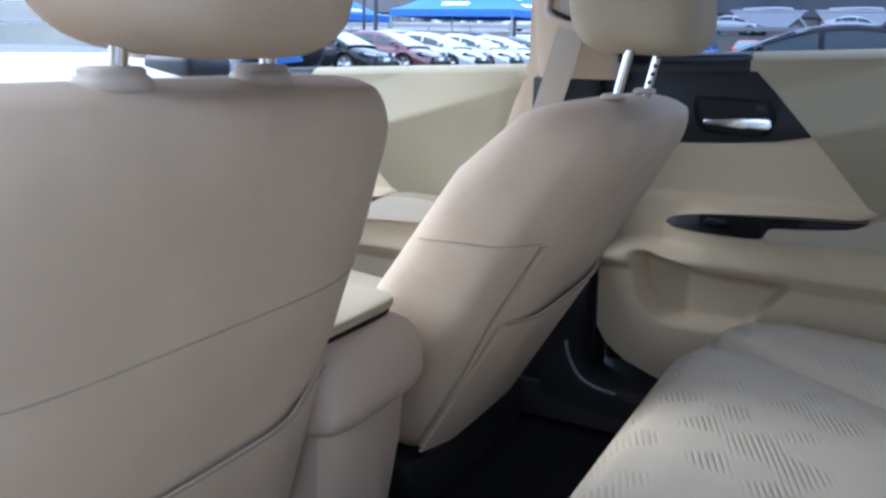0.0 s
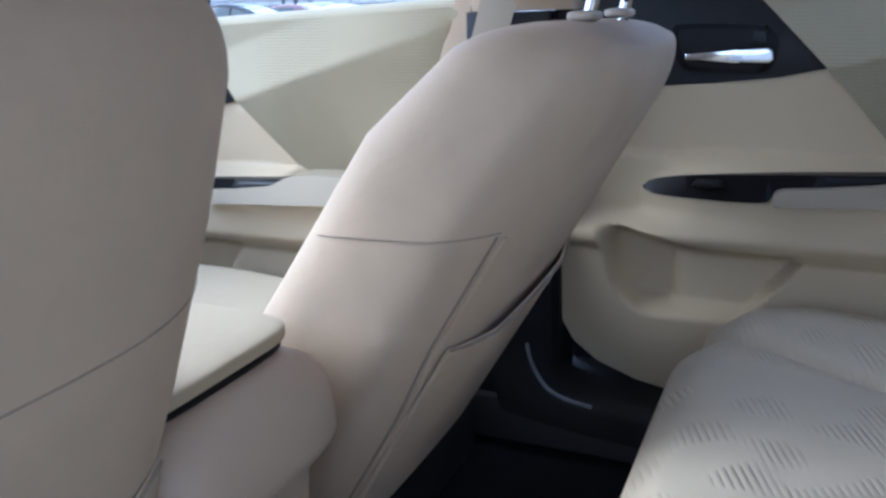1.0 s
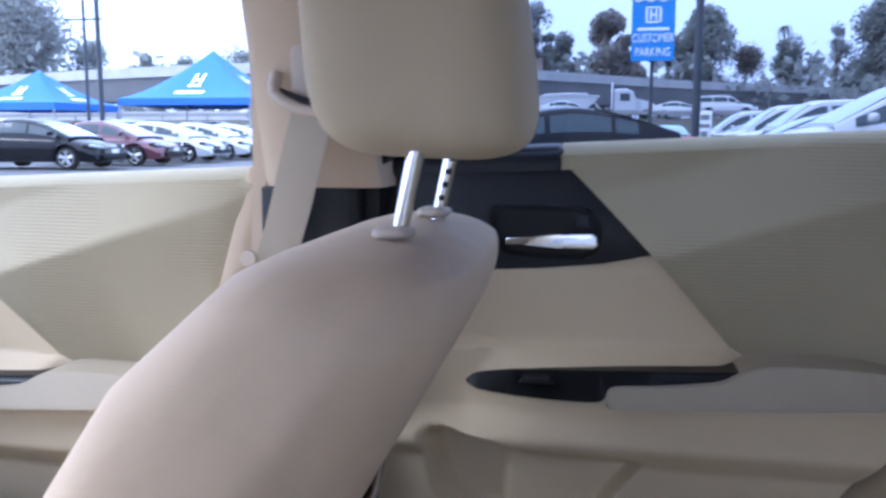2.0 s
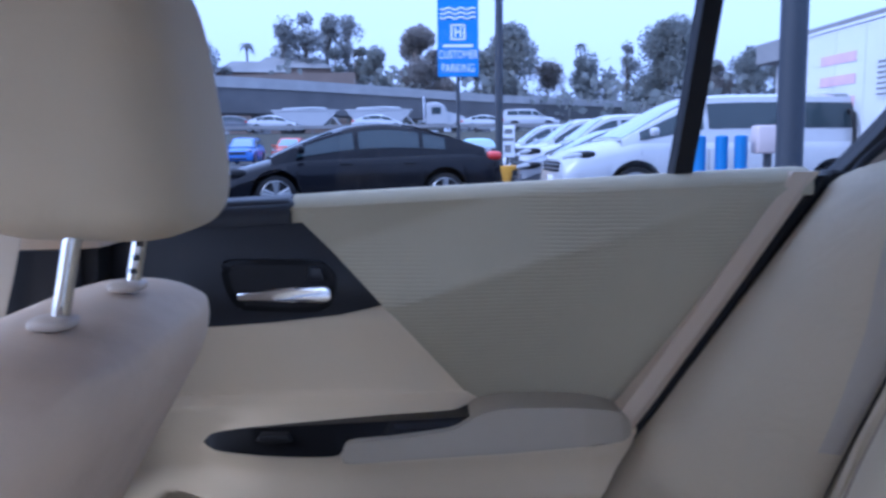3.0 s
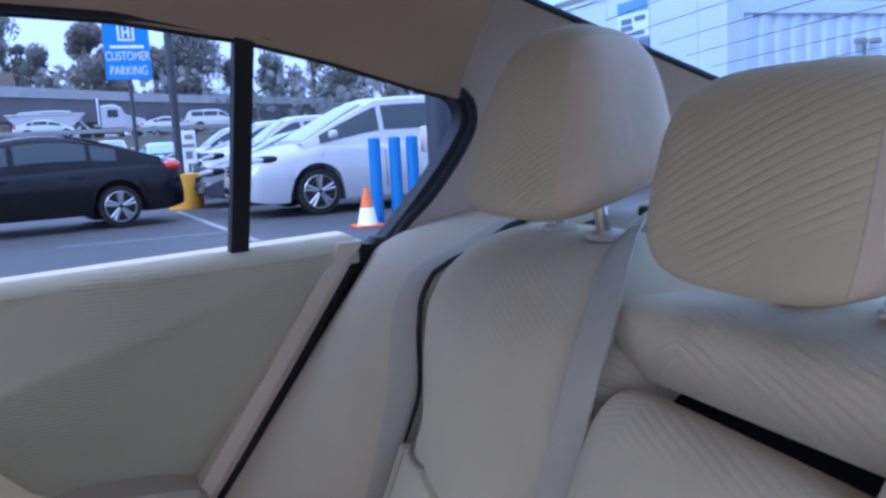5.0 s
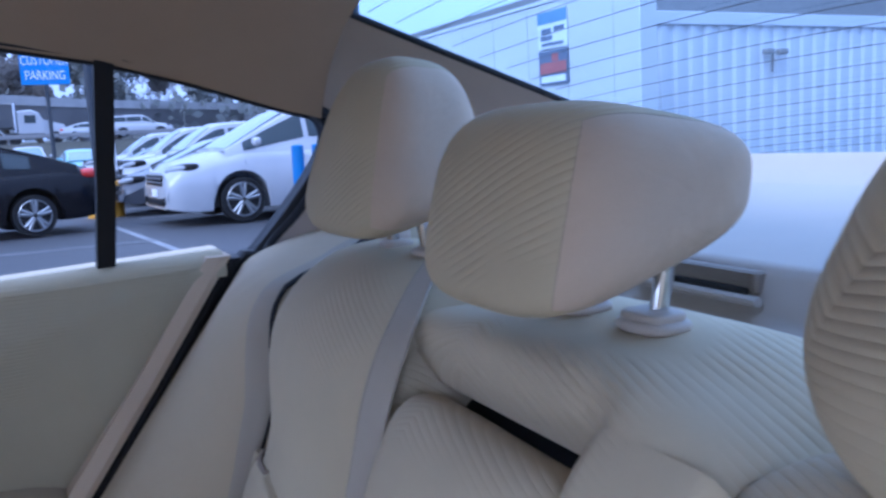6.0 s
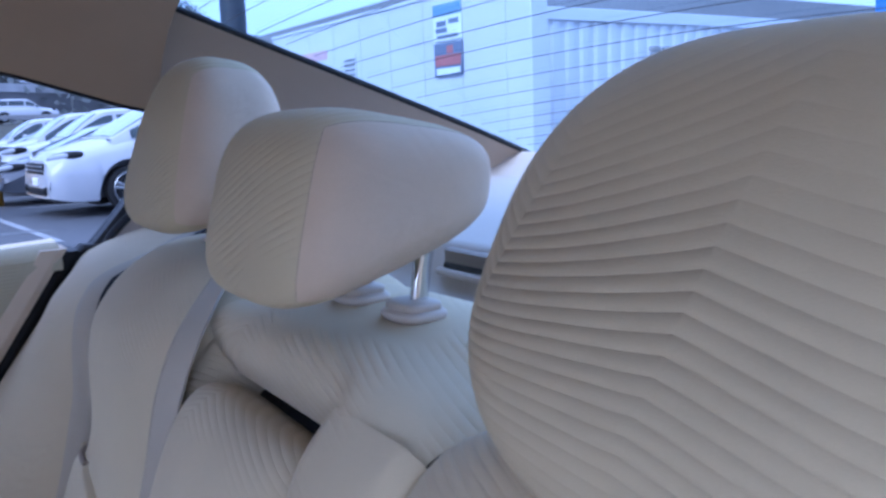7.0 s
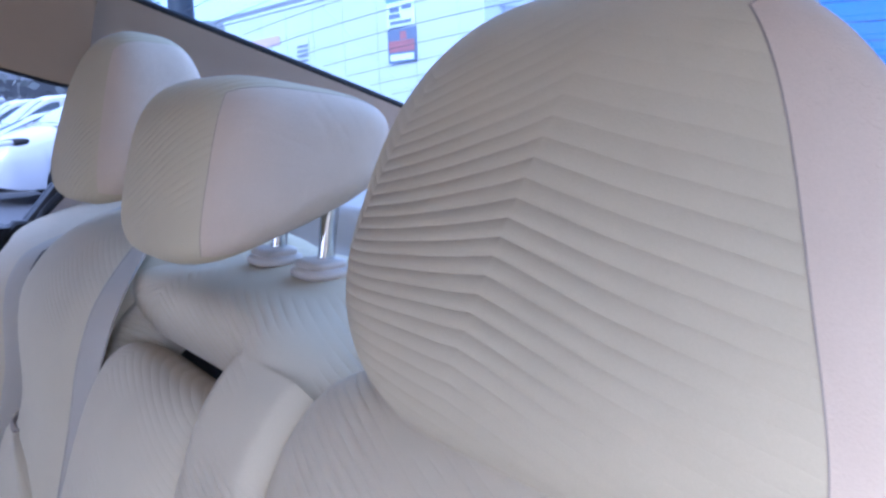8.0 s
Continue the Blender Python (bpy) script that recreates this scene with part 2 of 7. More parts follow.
def bez(points, n):
    """n + 1 points on a smooth line through the given ones."""
    P = [Vector(p) for p in points]
    P = [2 * P[0] - P[1]] + P + [2 * P[-1] - P[-2]]
    out = []
    spans = len(P) - 3
    for k in range(n + 1):
        u = min(k / n * spans, spans - 1e-9)
        i = int(u)
        t = u - i
        a, b, c, d = P[i : i + 4]
        out.append(0.5 * (2 * b + (c - a) * t + (2 * a - 5 * b + 4 * c - d) * t * t + (3 * b - a - 3 * c + d) * t ** 3))
    return out


def tube(points, r, sides=8, ends=None):
    """A round bar along points; ends: its radius at the far end."""
    P = [Vector(p) for p in points]
    rings = []
    for k, p in enumerate(P):
        way = (P[min(k + 1, len(P) - 1)] - P[max(k - 1, 0)]).normalized()
        side = way.cross(Vector((0.123, 0.37, 0.92))).normalized()
        other = way.cross(side)
        rk = r if ends is None else r + (ends - r) * k / (len(P) - 1)
        rings.append([p + rk * (math.cos(a) * side + math.sin(a) * other) for a in [2 * math.pi * q / sides for q in range(sides)]])
    return loft(rings)


def slab(outline, x0, x1, bevel=0.004, segs=2, along="x"):
    """A plate with the outline [(a, b)] in the plane across the axis, from x0 to x1, its edges rounded."""
    put = {"x": lambda a, b, c: (c, a, b), "y": lambda a, b, c: (a, c, b), "z": lambda a, b, c: (a, b, c)}[along]
    bm = bmesh.new()
    lo = [bm.verts.new(put(a, b, x0)) for a, b in outline]
    hi = [bm.verts.new(put(a, b, x1)) for a, b in outline]
    bm.faces.new(lo[::-1])
    bm.faces.new(hi)
    n = len(lo)
    for k in range(n):
        bm.faces.new((lo[k], lo[(k + 1) % n], hi[(k + 1) % n], hi[k]))
    if bevel:
        rims = [e for e in bm.edges if (e.verts[0] in lo) == (e.verts[1] in lo)]
        bmesh.ops.bevel(bm, geom=rims, offset=bevel, segments=segs, profile=0.5, affect="EDGES", clamp_overlap=True)
    return bm


def box(x0, x1, y0, y1, z0, z1, bevel=0.005, segs=2):
    bm = bmesh.new()
    bmesh.ops.create_cube(bm, size=1)
    for v in bm.verts:
        v.co = Vector((x0 + (v.co.x + 0.5) * (x1 - x0), y0 + (v.co.y + 0.5) * (y1 - y0), z0 + (v.co.z + 0.5) * (z1 - z0)))
    if bevel:
        bmesh.ops.bevel(bm, geom=bm.edges[:], offset=bevel, segments=segs, profile=0.5, affect="EDGES", clamp_overlap=True)
    return bm


def join(*meshes):
    """One bmesh from several."""
    out = bmesh.new()
    for bm in meshes:
        seat = {v: out.verts.new(v.co) for v in bm.verts}
        for f in bm.faces:
            out.faces.new([seat[v] for v in f.verts])
        bm.free()
    return out


def power(c, e):
    return math.copysign(abs(c) ** e, c)


def cushion_block(n, k, shape, sides=None, band=None):
    """A cube's grid pulled to a rounded block; shape((a, b, c)) turns its coordinates, each -1 to 1, into a place."""
    bm = bmesh.new()
    seat = {}

    def vert(p):
        key = tuple(round(c * n) for c in p)
        if key not in seat:
            norm = sum(abs(c) ** k for c in p) ** (1 / k)
            seat[key] = bm.verts.new(shape(tuple(c / norm for c in p)))
        return seat[key]

    steps = [-1 + 2 * i / n for i in range(n + 1)]
    for axis in range(3):
        for side in (-1, 1):
            if sides and (axis, side) not in sides:
                continue

            def at(u, v):
                p = [u, v]
                p.insert(axis, side)
                return vert(p)
            for u0, u1 in zip(steps, steps[1:]):
                if band and axis and not band[0] < (u0 + u1) / 2 < band[1]:
                    continue
                for v0, v1 in zip(steps, steps[1:]):
                    bm.faces.new((at(u0, v0), at(u1, v0), at(u1, v1), at(u0, v1)))
    return bm


def smooth_outline(points, n=72):
    """A closed smooth outline through corner points (a, b)."""
    P = [Vector((0, a, b)) for a, b in points]
    P = P + P[:3]
    out = []
    m = len(points)
    for k in range(n):
        u = k / n * m
        i = int(u)
        t = u - i
        a, b, c, d = (P[(i + q) % m] for q in (-1, 0, 1, 2))
        v = 0.5 * (2 * b + (c - a) * t + (2 * a - 5 * b + 4 * c - d) * t * t + (3 * b - a - 3 * c + d) * t ** 3)
        out.append((v.y, v.z))
    return out

# ---- the car that the camera is in: shell ----
PAINT_OWN = surface("own_dark_paint", (0.012, 0.014, 0.022), 0.2, vary=0.1, bump=0.0, coat=1.0)
SILL = lambda y: 1.115 - 0.0444 * (y - 0.021)
REAR_EDGE = ((0.47, 0.70, 0.818, 0.97, 1.115), (0.46, 0.316, 0.226, 0.118, 0.02))
FRONT_EDGE = ((0.47, 0.70, 0.943, 1.115), (0.19, 0.185, 0.160, 0.108))


def ease(f):
    f = max(0.0, min(1.0, f))
    return f * f * (3 - 2 * f)


def lean_back(bm, z0):
    for v in bm.verts:
        d = max(0, v.co.z - z0)
        v.co.x += 0.38 * d
        v.co.z -= 0.15 * d
    return bm


def arm_bow(y):
    """How far the armrest and its panel fall back towards the door's skin along their length."""
    return interp(y, (0.235, 0.262, 0.30, 0.40, 0.52, 0.60, 0.70, 0.785), (0.052, 0.034, 0.020, 0.012, 0.010, 0.014, 0.032, 0.066))


def bowed(bm, oy):
    for k in range(11):
        bmesh.ops.bisect_plane(bm, geom=bm.verts[:] + bm.edges[:] + bm.faces[:], plane_co=(0, oy + 0.26 + 0.05 * k, 0), plane_no=(0, 1, 0))
    for v in bm.verts:
        d = arm_bow(v.co.y - oy)
        v.co += Vector((d, 0.10 * d, -0.22 * d))
    return bm


def door(name, oy, oz, y_front, edge, label):
    """A car door seen from inside: body, cloth, dark trim with its pull, switch panel, armrest, bin, edge strip, glass."""
    base = (0.74, oy + 0.5, oz + 0.47)
    d = thing(name, base, label, "car door", "car doors")

    def place(x, y, z):
        return Vector((x, y + oy, z + oz))

    def back_y(z):
        return interp(z, *edge)

    def low(y):
        return interp(y, (0.30, 0.55, 0.70, 0.78, 0.84, 0.878, 0.90, 0.905), (0.455, 0.455, 0.462, 0.478, 0.503, 0.535, 0.575, 0.62)) if y_front < 1 else 0.44

    def inner(u, v):
        zn = 0.47 + v * 0.645
        y = y_front + (back_y(zn) - y_front) * u
        top = SILL(y)
        z = low(y) + (top - low(y)) * v
        x = interp(z, (0.46, 0.52, 0.60, 0.69, 0.722, 0.775, 0.80, 0.818, 0.838, 0.93, 1.0, top - 0.012, top), (0.72, 0.710, 0.702, 0.694, 0.664, 0.656, 0.666, 0.694, 0.732, 0.731, 0.744, 0.754, 0.762))
        x += (interp(z, (0.795, 0.80, 0.806, 0.812, 0.84), (0.667, 0.668, 0.70, 0.733, 0.733)) - x) * ease((0.47 - y) / 0.03) * (0.795 < z < 0.84)
        x += 0.03 * ease((interp(z, (0.81, 0.825, 0.96, 1.087, 1.12), (0.430, 0.441, 0.54, 0.646, 0.672)) - 0.014 - y) / 0.012) * ease((z - 0.806) / 0.012)
        fall = x + arm_bow(y) * 0.9 * ease((z - 0.70) / 0.06) * ease((0.838 - z) / 0.045)
        x = min(fall, max(x, 0.696 + 0.020 * ease((z - 0.70) / 0.05)))
        front = 0.846 - 0.22 * max(0, 0.735 - z) - 1.6 * max(0, 0.64 - z) ** 1.3
        behind = 0.545 + 0.75 * max(0, 0.707 - z)
        roof = interp(y, (0.54, 0.68, 0.74, 0.80, 0.86), (0.706, 0.708, 0.718, 0.732, 0.736))
        well = ease((front - y) / 0.030) * ease((y - behind) / 0.014) * ease((roof - z) / 0.026) * ease((z - 0.588) / 0.03)
        x = max(x, 0.698) * well + x * (1 - well) + (0.044 - 0.014 * ease((0.735 - y) / 0.012)) * well
        return place(x, y, z)

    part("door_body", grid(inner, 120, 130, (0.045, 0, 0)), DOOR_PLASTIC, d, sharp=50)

    def cloth_x(y, z):
        crease = 0.955 + 0.30 * (0.54 - y) if y > 0.12 else 1.081
        below, above = max(0, crease - z), max(0, z - crease)
        fade = max(0.25, min(1, (y - 0.0) / 0.35))
        return 0.690 + 0.27 * below * fade + min(0.36 * above, 0.034) * fade + 0.014 * (1 - fade)

    def cloth(u, v):
        z = 0.810 + v * 0.305
        yf = interp(z, (0.81, 0.825, 0.96, 1.087, 1.12), (0.430, 0.441, 0.54, 0.646, 0.672))
        yr = back_y(z) + 0.033
        y = yf + (yr - yf) * u
        z = 0.810 + v * (SILL(y) - 0.012 - 0.810)
        rim = min(u, 1 - u) * 12
        return place(cloth_x(y, z) + 0.004 * max(0, 1 - rim) ** 2, y, z)

    part("cloth_panel", grid(cloth, 60, 50, (0.03, 0, 0.0)), DOOR_CLOTH, d, "grey-beige woven cloth with a folded crease", sharp=30)
    for nm, ya, yb, mat in (("sill_cap", back_y(1.11) + 0.004, 0.664, DOOR_CLOTH), ("sill_cap", 0.666, min(y_front, 1.15), DARK_TRIM)):
        rings = []
        for i in range(25):
            y = ya + (yb - ya) * i / 24
            z = SILL(y)
            x = cloth_x(y, z - 0.02) if mat is DOOR_CLOTH else 0.720
            rings.append([place(x + 0.002, y, z - 0.030), place(x + 0.001, y, z - 0.021), place(x + 0.004, y, z - 0.012), place(x + 0.010, y, z - 0.005), place(x + 0.020, y, z + 0.000), place(x + 0.030, y, z + 0.003), place(max(0.768, x + 0.036), y, z + 0.003), place(max(0.768, x + 0.03), y, z - 0.03)])
        part(nm, loft(rings), mat, d, sharp=60)
    yq = min(y_front, 1.05)
    trim = [(0.668, SILL(0.668) + 0.001), (0.586, 1.020), (0.521, 0.955), (0.57, 0.948), (0.61, 0.940), (0.69, 0.932), (0.78, 0.927), (yq, 0.925), (yq, SILL(yq) + 0.002)]
    part("upper_trim", slab([(y + oy, z + oz) for y, z in trim], 0.729, 0.76, 0.008, 3), DARK_TRIM, d, "dark soft plastic trim")
    ring = [(0.612, 0.985), (0.622, 1.003), (0.645, 1.010), (0.735, 1.012), (0.752, 1.004), (0.748, 0.975), (0.735, 0.953), (0.718, 0.948), (0.640, 0.945), (0.618, 0.955)]
    ring_part = part("pull_cup", slab([(y + oy, z + oz) for y, z in smooth_outline(ring, 60)], 0.7245, 0.745, 0.003), PANEL_BLACK, d, "gloss black cup round the pull")
    hollow = [(0.681 + (y - 0.681) * 0.86, 0.979 + (z - 0.979) * 0.80) for y, z in ring]
    part("cup_floor", slab([(y + oy, z + oz) for y, z in smooth_outline(hollow, 60)], 0.7230, 0.735, 0.0015, 1), BLACK, ring_part)
    bar = [(0.731, 0.9730), (0.70, 0.9740), (0.662, 0.9750), (0.656, 0.9790), (0.624, 0.9800), (0.618, 0.976), (0.616, 0.965), (0.622, 0.9600), (0.655, 0.9605), (0.662, 0.9630), (0.70, 0.9635), (0.731, 0.9640)]
    part("pull_lever", slab([(y + oy, z + oz) for y, z in bar], 0.708, 0.719, 0.0025, 3), CHROME, d, "chrome pull lever")
    lock = [(0.625, 0.986), (0.629, 1.002), (0.643, 1.004), (0.648, 0.986)]
    part("lock_slider", slab([(y + oy, z + oz) for y, z in lock], 0.714, 0.7235, 0.002), DARK_TRIM, d, "small dark lock slider")
    plate = [(0.776, 0.800), (0.765, 0.812), (0.72, 0.823), (0.608, 0.832), (0.50, 0.838), (0.437, 0.841), (0.444, 0.826), (0.47, 0.815), (0.56, 0.806), (0.60, 0.79), (0.61, 0.777), (0.66, 0.775), (0.746, 0.781), (0.768, 0.789)]
    plate = [(y, 0.805 + (z - 0.805) * 0.74) for y, z in plate]
    sw = part("switch_panel", bowed(lean_back(slab([(y + oy, z + oz) for y, z in smooth_outline(plate, 84)], 0.650, 0.70, 0.005, 3), 0.79 + oz), oy), PANEL_BLACK, d, "long gloss black leaf-shaped panel")
    well = [(0.547, 0.826), (0.445, 0.829), (0.452, 0.822), (0.464, 0.815), (0.525, 0.809), (0.555, 0.807)]
    part("grab_slot", bowed(lean_back(slab([(y + oy, z + oz) for y, z in well], 0.6488, 0.66, 0.001, 1), 0.79 + oz), oy), BLACK, sw)
    # Added strip stands for a window reflection along the slot's upper edge.
    sheen = [(0.541, 0.824), (0.452, 0.826), (0.457, 0.821), (0.538, 0.817)]
    part("slot_sheen", bowed(lean_back(slab([(y + oy, z + oz) for y, z in sheen], 0.6478, 0.655, 0.001, 1), 0.79 + oz), oy), DARK_TRIM, sw)
    part("window_switch", bowed(slab([(y + oy, z + oz) for y, z in ((0.662, 0.803), (0.668, 0.811), (0.700, 0.811), (0.706, 0.803), (0.69, 0.799))], 0.646, 0.68, 0.003), oy), BLACK, sw)
    pad = [(0.600, 0.785), (0.600, 0.799), (0.590, 0.807), (0.548, 0.811), (0.490, 0.818), (0.470, 0.822), (0.454, 0.830), (0.435, 0.841), (0.403, 0.847), (0.325, 0.846), (0.268, 0.839), (0.248, 0.826), (0.246, 0.808), (0.262, 0.800), (0.326, 0.796), (0.394, 0.792), (0.460, 0.789), (0.526, 0.786), (0.588, 0.782)]
    part("armrest_pad", bowed(lean_back(slab([(y + oy, z + oz) for y, z in smooth_outline(pad, 96)], 0.630, 0.70, 0.006, 4), 0.782 + oz), oy), ARM_VINYL, d, "padded grey-beige armrest")
    zs = [1.113, 1.05, 0.95, 0.818, 0.74, 0.66, 0.58]
    strip = [[place(0.706, back_y(z) + a, z), place(0.700, back_y(z) + a + 0.012, z), place(0.704, back_y(z) + a + 0.034, z), place(0.76, back_y(z) + a + 0.034, z), place(0.76, back_y(z) + a, z)] for z in zs for a in (-0.002,)]
    part("edge_strip", loft(strip), PILLAR_PLASTIC, d, "beige plastic edge strip")
    seal = [[place(0.712, back_y(z) - 0.003, z), place(0.706, back_y(z) - 0.011, z), place(0.712, back_y(z) - 0.020, z), place(0.77, back_y(z) - 0.020, z), place(0.77, back_y(z) + 0.003, z)] for z in [1.108] + zs[1:]]
    part("door_seal", loft(seal), BLACK, d, "black rubber door seal")
    skin = [(y_front, 0.40), (y_front, SILL(y_front) - 0.004)] + [(interp(z, *edge) - 0.02, z) for z in (1.10, 0.95, 0.818, 0.70, 0.58)] + [(0.40, 0.40)]
    part("outer_skin", slab([(y + oy, z + oz) for y, z in skin], 0.80, 0.86, 0.01), PAINT_OWN, d, "dark glossy outer skin")
    return d


door("rear_car_door", 0.0, 0.0, 0.905, REAR_EDGE, "closed beige rear car door with dark upper trim and chrome pull")
door("front_car_door", 0.925, -0.055, 1.20, FRONT_EDGE, "closed beige front car door with dark upper trim and chrome pull")


def tumble(z):
    return 0.748 - 0.30 * (z - 1.10)


# side glass, its black frame and divider
side = thing("side_window", (0.75, 0.3, 1.1), "closed clear side window with black frame and slanted divider bar", "car window")
rear_round = [(p.y, p.z) for p in bez([(0, y, z) for y, z in ((-0.016, 1.106), (-0.046, 1.142), (-0.074, 1.178), (-0.098, 1.212), (-0.115, 1.240), (-0.124, 1.262), (-0.123, 1.281), (-0.112, 1.295), (-0.086, 1.306), (-0.02, 1.327), (0.06, 1.350), (0.155, 1.373))], 48)]
opening = [(0.84, 1.07), (0.45, 1.09), (0.10, 1.104)] + rear_round + [(0.275, 1.392), (0.55, 1.412), (0.84, 1.415)]
bm = bmesh.new()
bm.faces.new([bm.verts.new((tumble(z) + 0.012, y, z)) for y, z in opening])
bmesh.ops.triangulate(bm, faces=bm.faces)
pane = part("pane", bm, GLASS, side)
inward(pane, (0, 0.6, 1.2))
cy, cz = 0.35, 1.24


def outset(k):
    """A point of the opening's edge, its outward direction and the black frame's breadth there."""
    (y0, z0), (y, z), (y1, z1) = opening[k - 1], opening[k], opening[(k + 1) % len(opening)]
    t = Vector((y1 - y0, z1 - z0)).normalized()
    out = Vector((t.y, -t.x))
    if out.dot(Vector((y - cy, z - cz))) < 0:
        out = -out
    w = interp(z, (1.10, 1.16, 1.24, 1.28, 1.33, 1.37), (0.010, 0.013, 0.013, 0.010, 0.009, 0.009)) if y < 0.2 else 0.010
    return Vector((y, z)), out, w


def thick_rim():
    """The black frame: thin along the roof, wide at the rear quarter."""
    rings = []
    for k in range(len(opening)):
        a, out, w = outset(k)
        m, b = a + out * w * 0.5, a + out * w
        dep = 1 - 0.6 * ease((a.y - 1.285) / 0.03) * (a.x < 0.05)
        rings.append([(tumble(a.y) + 0.005, a.x, a.y), (tumble(a.y) - 0.012 * dep, a.x + 0.001, a.y), (tumble(m.y) - 0.018 * dep, m.x, m.y), (tumble(b.y) - 0.020 * dep, b.x, b.y), (tumble(b.y) + 0.03, b.x, b.y), (tumble(a.y) + 0.03, a.x, a.y)])
    bm = loft(rings + rings[:1], caps=False)
    bmesh.ops.remove_doubles(bm, verts=bm.verts, dist=1e-5)
    return bm


part("window_frame", thick_rim(), BLACK, side, "black rubber and metal window frame")
div = [[(tumble(z) + x, y + a, z) for x, a in ((-0.012, -0.0115), (-0.012, 0.0115), (0.02, 0.0115), (0.02, -0.0115))] for y, z in ((0.180, 1.095), (0.173, 1.20), (0.168, 1.30), (0.163, 1.39))]
part("divider_bar", loft(div), BLACK, side, "black slanted divider bar")

front_side = thing("front_side_window", (0.75, 1.5, 1.05), "closed clear front side window", "car window")
bm = bmesh.new()
bm.faces.new([bm.verts.new((tumble(z) + 0.012, y, z)) for y, z in ((1.02, 1.05), (1.02, 1.412), (1.35, 1.40), (1.75, 1.28), (2.12, 1.06), (2.12, 1.0))])
pane = part("pane", bm, FRONT_GLASS, front_side)
inward(pane, (0, 0.6, 1.2))
fr = [(1.02, 1.412), (1.35, 1.40), (1.75, 1.28), (2.12, 1.06)]
part("window_frame", loft([[(tumble(z) - 0.03, y, z), (tumble(z) - 0.03, y + 0.01, z + 0.02), (tumble(z) + 0.03, y + 0.01, z + 0.02), (tumble(z) + 0.03, y, z)] for y, z in fr]), BLACK, front_side)

# pillar between the doors, with belt and guide
pillar = thing("door_pillar", (0.68, 0.95, 0.45), "beige plastic pillar with black lower part between the car doors", "car pillar", kind="structure")
zs = (1.035, 1.10, 1.20, 1.30, 1.42)
part("upper_cover", loft([[(tumble(z) - 0.09, 0.88 + 0.01 * k, z), (tumble(z) - 0.105, 0.90 + 0.01 * k, z), (tumble(z) - 0.105, 1.01, z), (tumble(z) - 0.09, 1.03, z), (tumble(z) + 0.01, 1.04, z), (tumble(z) + 0.01, 0.87, z)] for k, z in enumerate(zs)]), PILLAR_PLASTIC, pillar, "beige plastic cover")
part("lower_cover", loft([[(0.668, 0.908, z), (0.660, 0.918, z), (0.660, 1.02, z), (0.668, 1.035, z), (0.78, 1.045, z), (0.78, 0.905, z)] for z in (0.42, 0.70, 1.034)]), DARK_TRIM, pillar, "black plastic lower cover")
part("rear_seal", loft([[(tumble(max(z, 1.1)) - 0.06, y, z), (tumble(max(z, 1.1)) - 0.06, y + 0.022, z), (tumble(max(z, 1.1)) + 0.03, y + 0.022, z), (tumble(max(z, 1.1)) + 0.03, y, z)] for y, z in ((0.895, 0.45), (0.895, 0.9), (0.885, 1.06), (0.85, 1.10), (0.85, 1.25), (0.85, 1.42))]), BLACK, pillar)
part("front_seal", loft([[(0.69, 1.036 + 0.05 * max(0, 1.06 - z), z), (0.69, 1.055 + 0.05 * max(0, 1.06 - z), z), (0.77, 1.06 + 0.05 * max(0, 1.06 - z), z), (0.77, 1.036 + 0.05 * max(0, 1.06 - z), z)] for z in (0.5, 0.8, 1.06, 1.25, 1.42)]), PILLAR_PLASTIC, pillar, "beige weather strip")

belt = thing("front_seat_belt", (0.62, 0.95, 0.75), "grey-beige front seat belt hanging from a pillar guide", "seat belt", "seat belts")
gx = 0.628
guide = slab([(0.905, 1.135), (0.925, 1.125), (0.955, 1.125), (0.975, 1.135), (0.972, 1.20), (0.965, 1.208), (0.915, 1.208), (0.908, 1.20)], gx - 0.016, gx + 0.012, 0.006, 3)
part("guide", guide, GROMMET, belt, "beige plastic belt guide")
part("guide_ring", tube(bez([(gx - 0.012, 0.990, 1.170), (gx - 0.026, 0.985, 1.143), (gx - 0.030, 0.94, 1.126), (gx - 0.026, 0.895, 1.133), (gx - 0.012, 0.885, 1.155)], 20), 0.0075, 10), GROMMET, belt)
part("guide_slot", tube(bez([(gx - 0.020, 0.985, 1.15), (gx - 0.032, 0.94, 1.136), (gx - 0.020, 0.892, 1.14)], 14), 0.0045, 8), BLACK, belt)
line = bez([(gx - 0.030, 0.937, 1.137), (gx - 0.025, 0.955, 1.08), (0.62, 0.983, 1.0), (0.635, 1.02, 0.90), (0.64, 1.06, 0.78)], 20)
part("strap", loft([[p + Vector((0.0, -0.026, 0)), p + Vector((-0.002, 0, 0)), p + Vector((0, 0.026, 0)), p + Vector((0.0015, 0.026, 0)), p + Vector((0.0015, -0.026, 0))] for p in line]), STRAP, belt, "grey-beige woven strap")
part("stop_button", tube([(0.617, 1.030, 0.952), (0.609, 1.030, 0.952)], 0.010, 12), GROMMET, belt)

# roof lining, pillars beside the rear glass, shelf, rear glass
roof = thing("ceiling", (0, 0.7, 1.45), "beige cloth headliner", "ceiling", kind="structure")


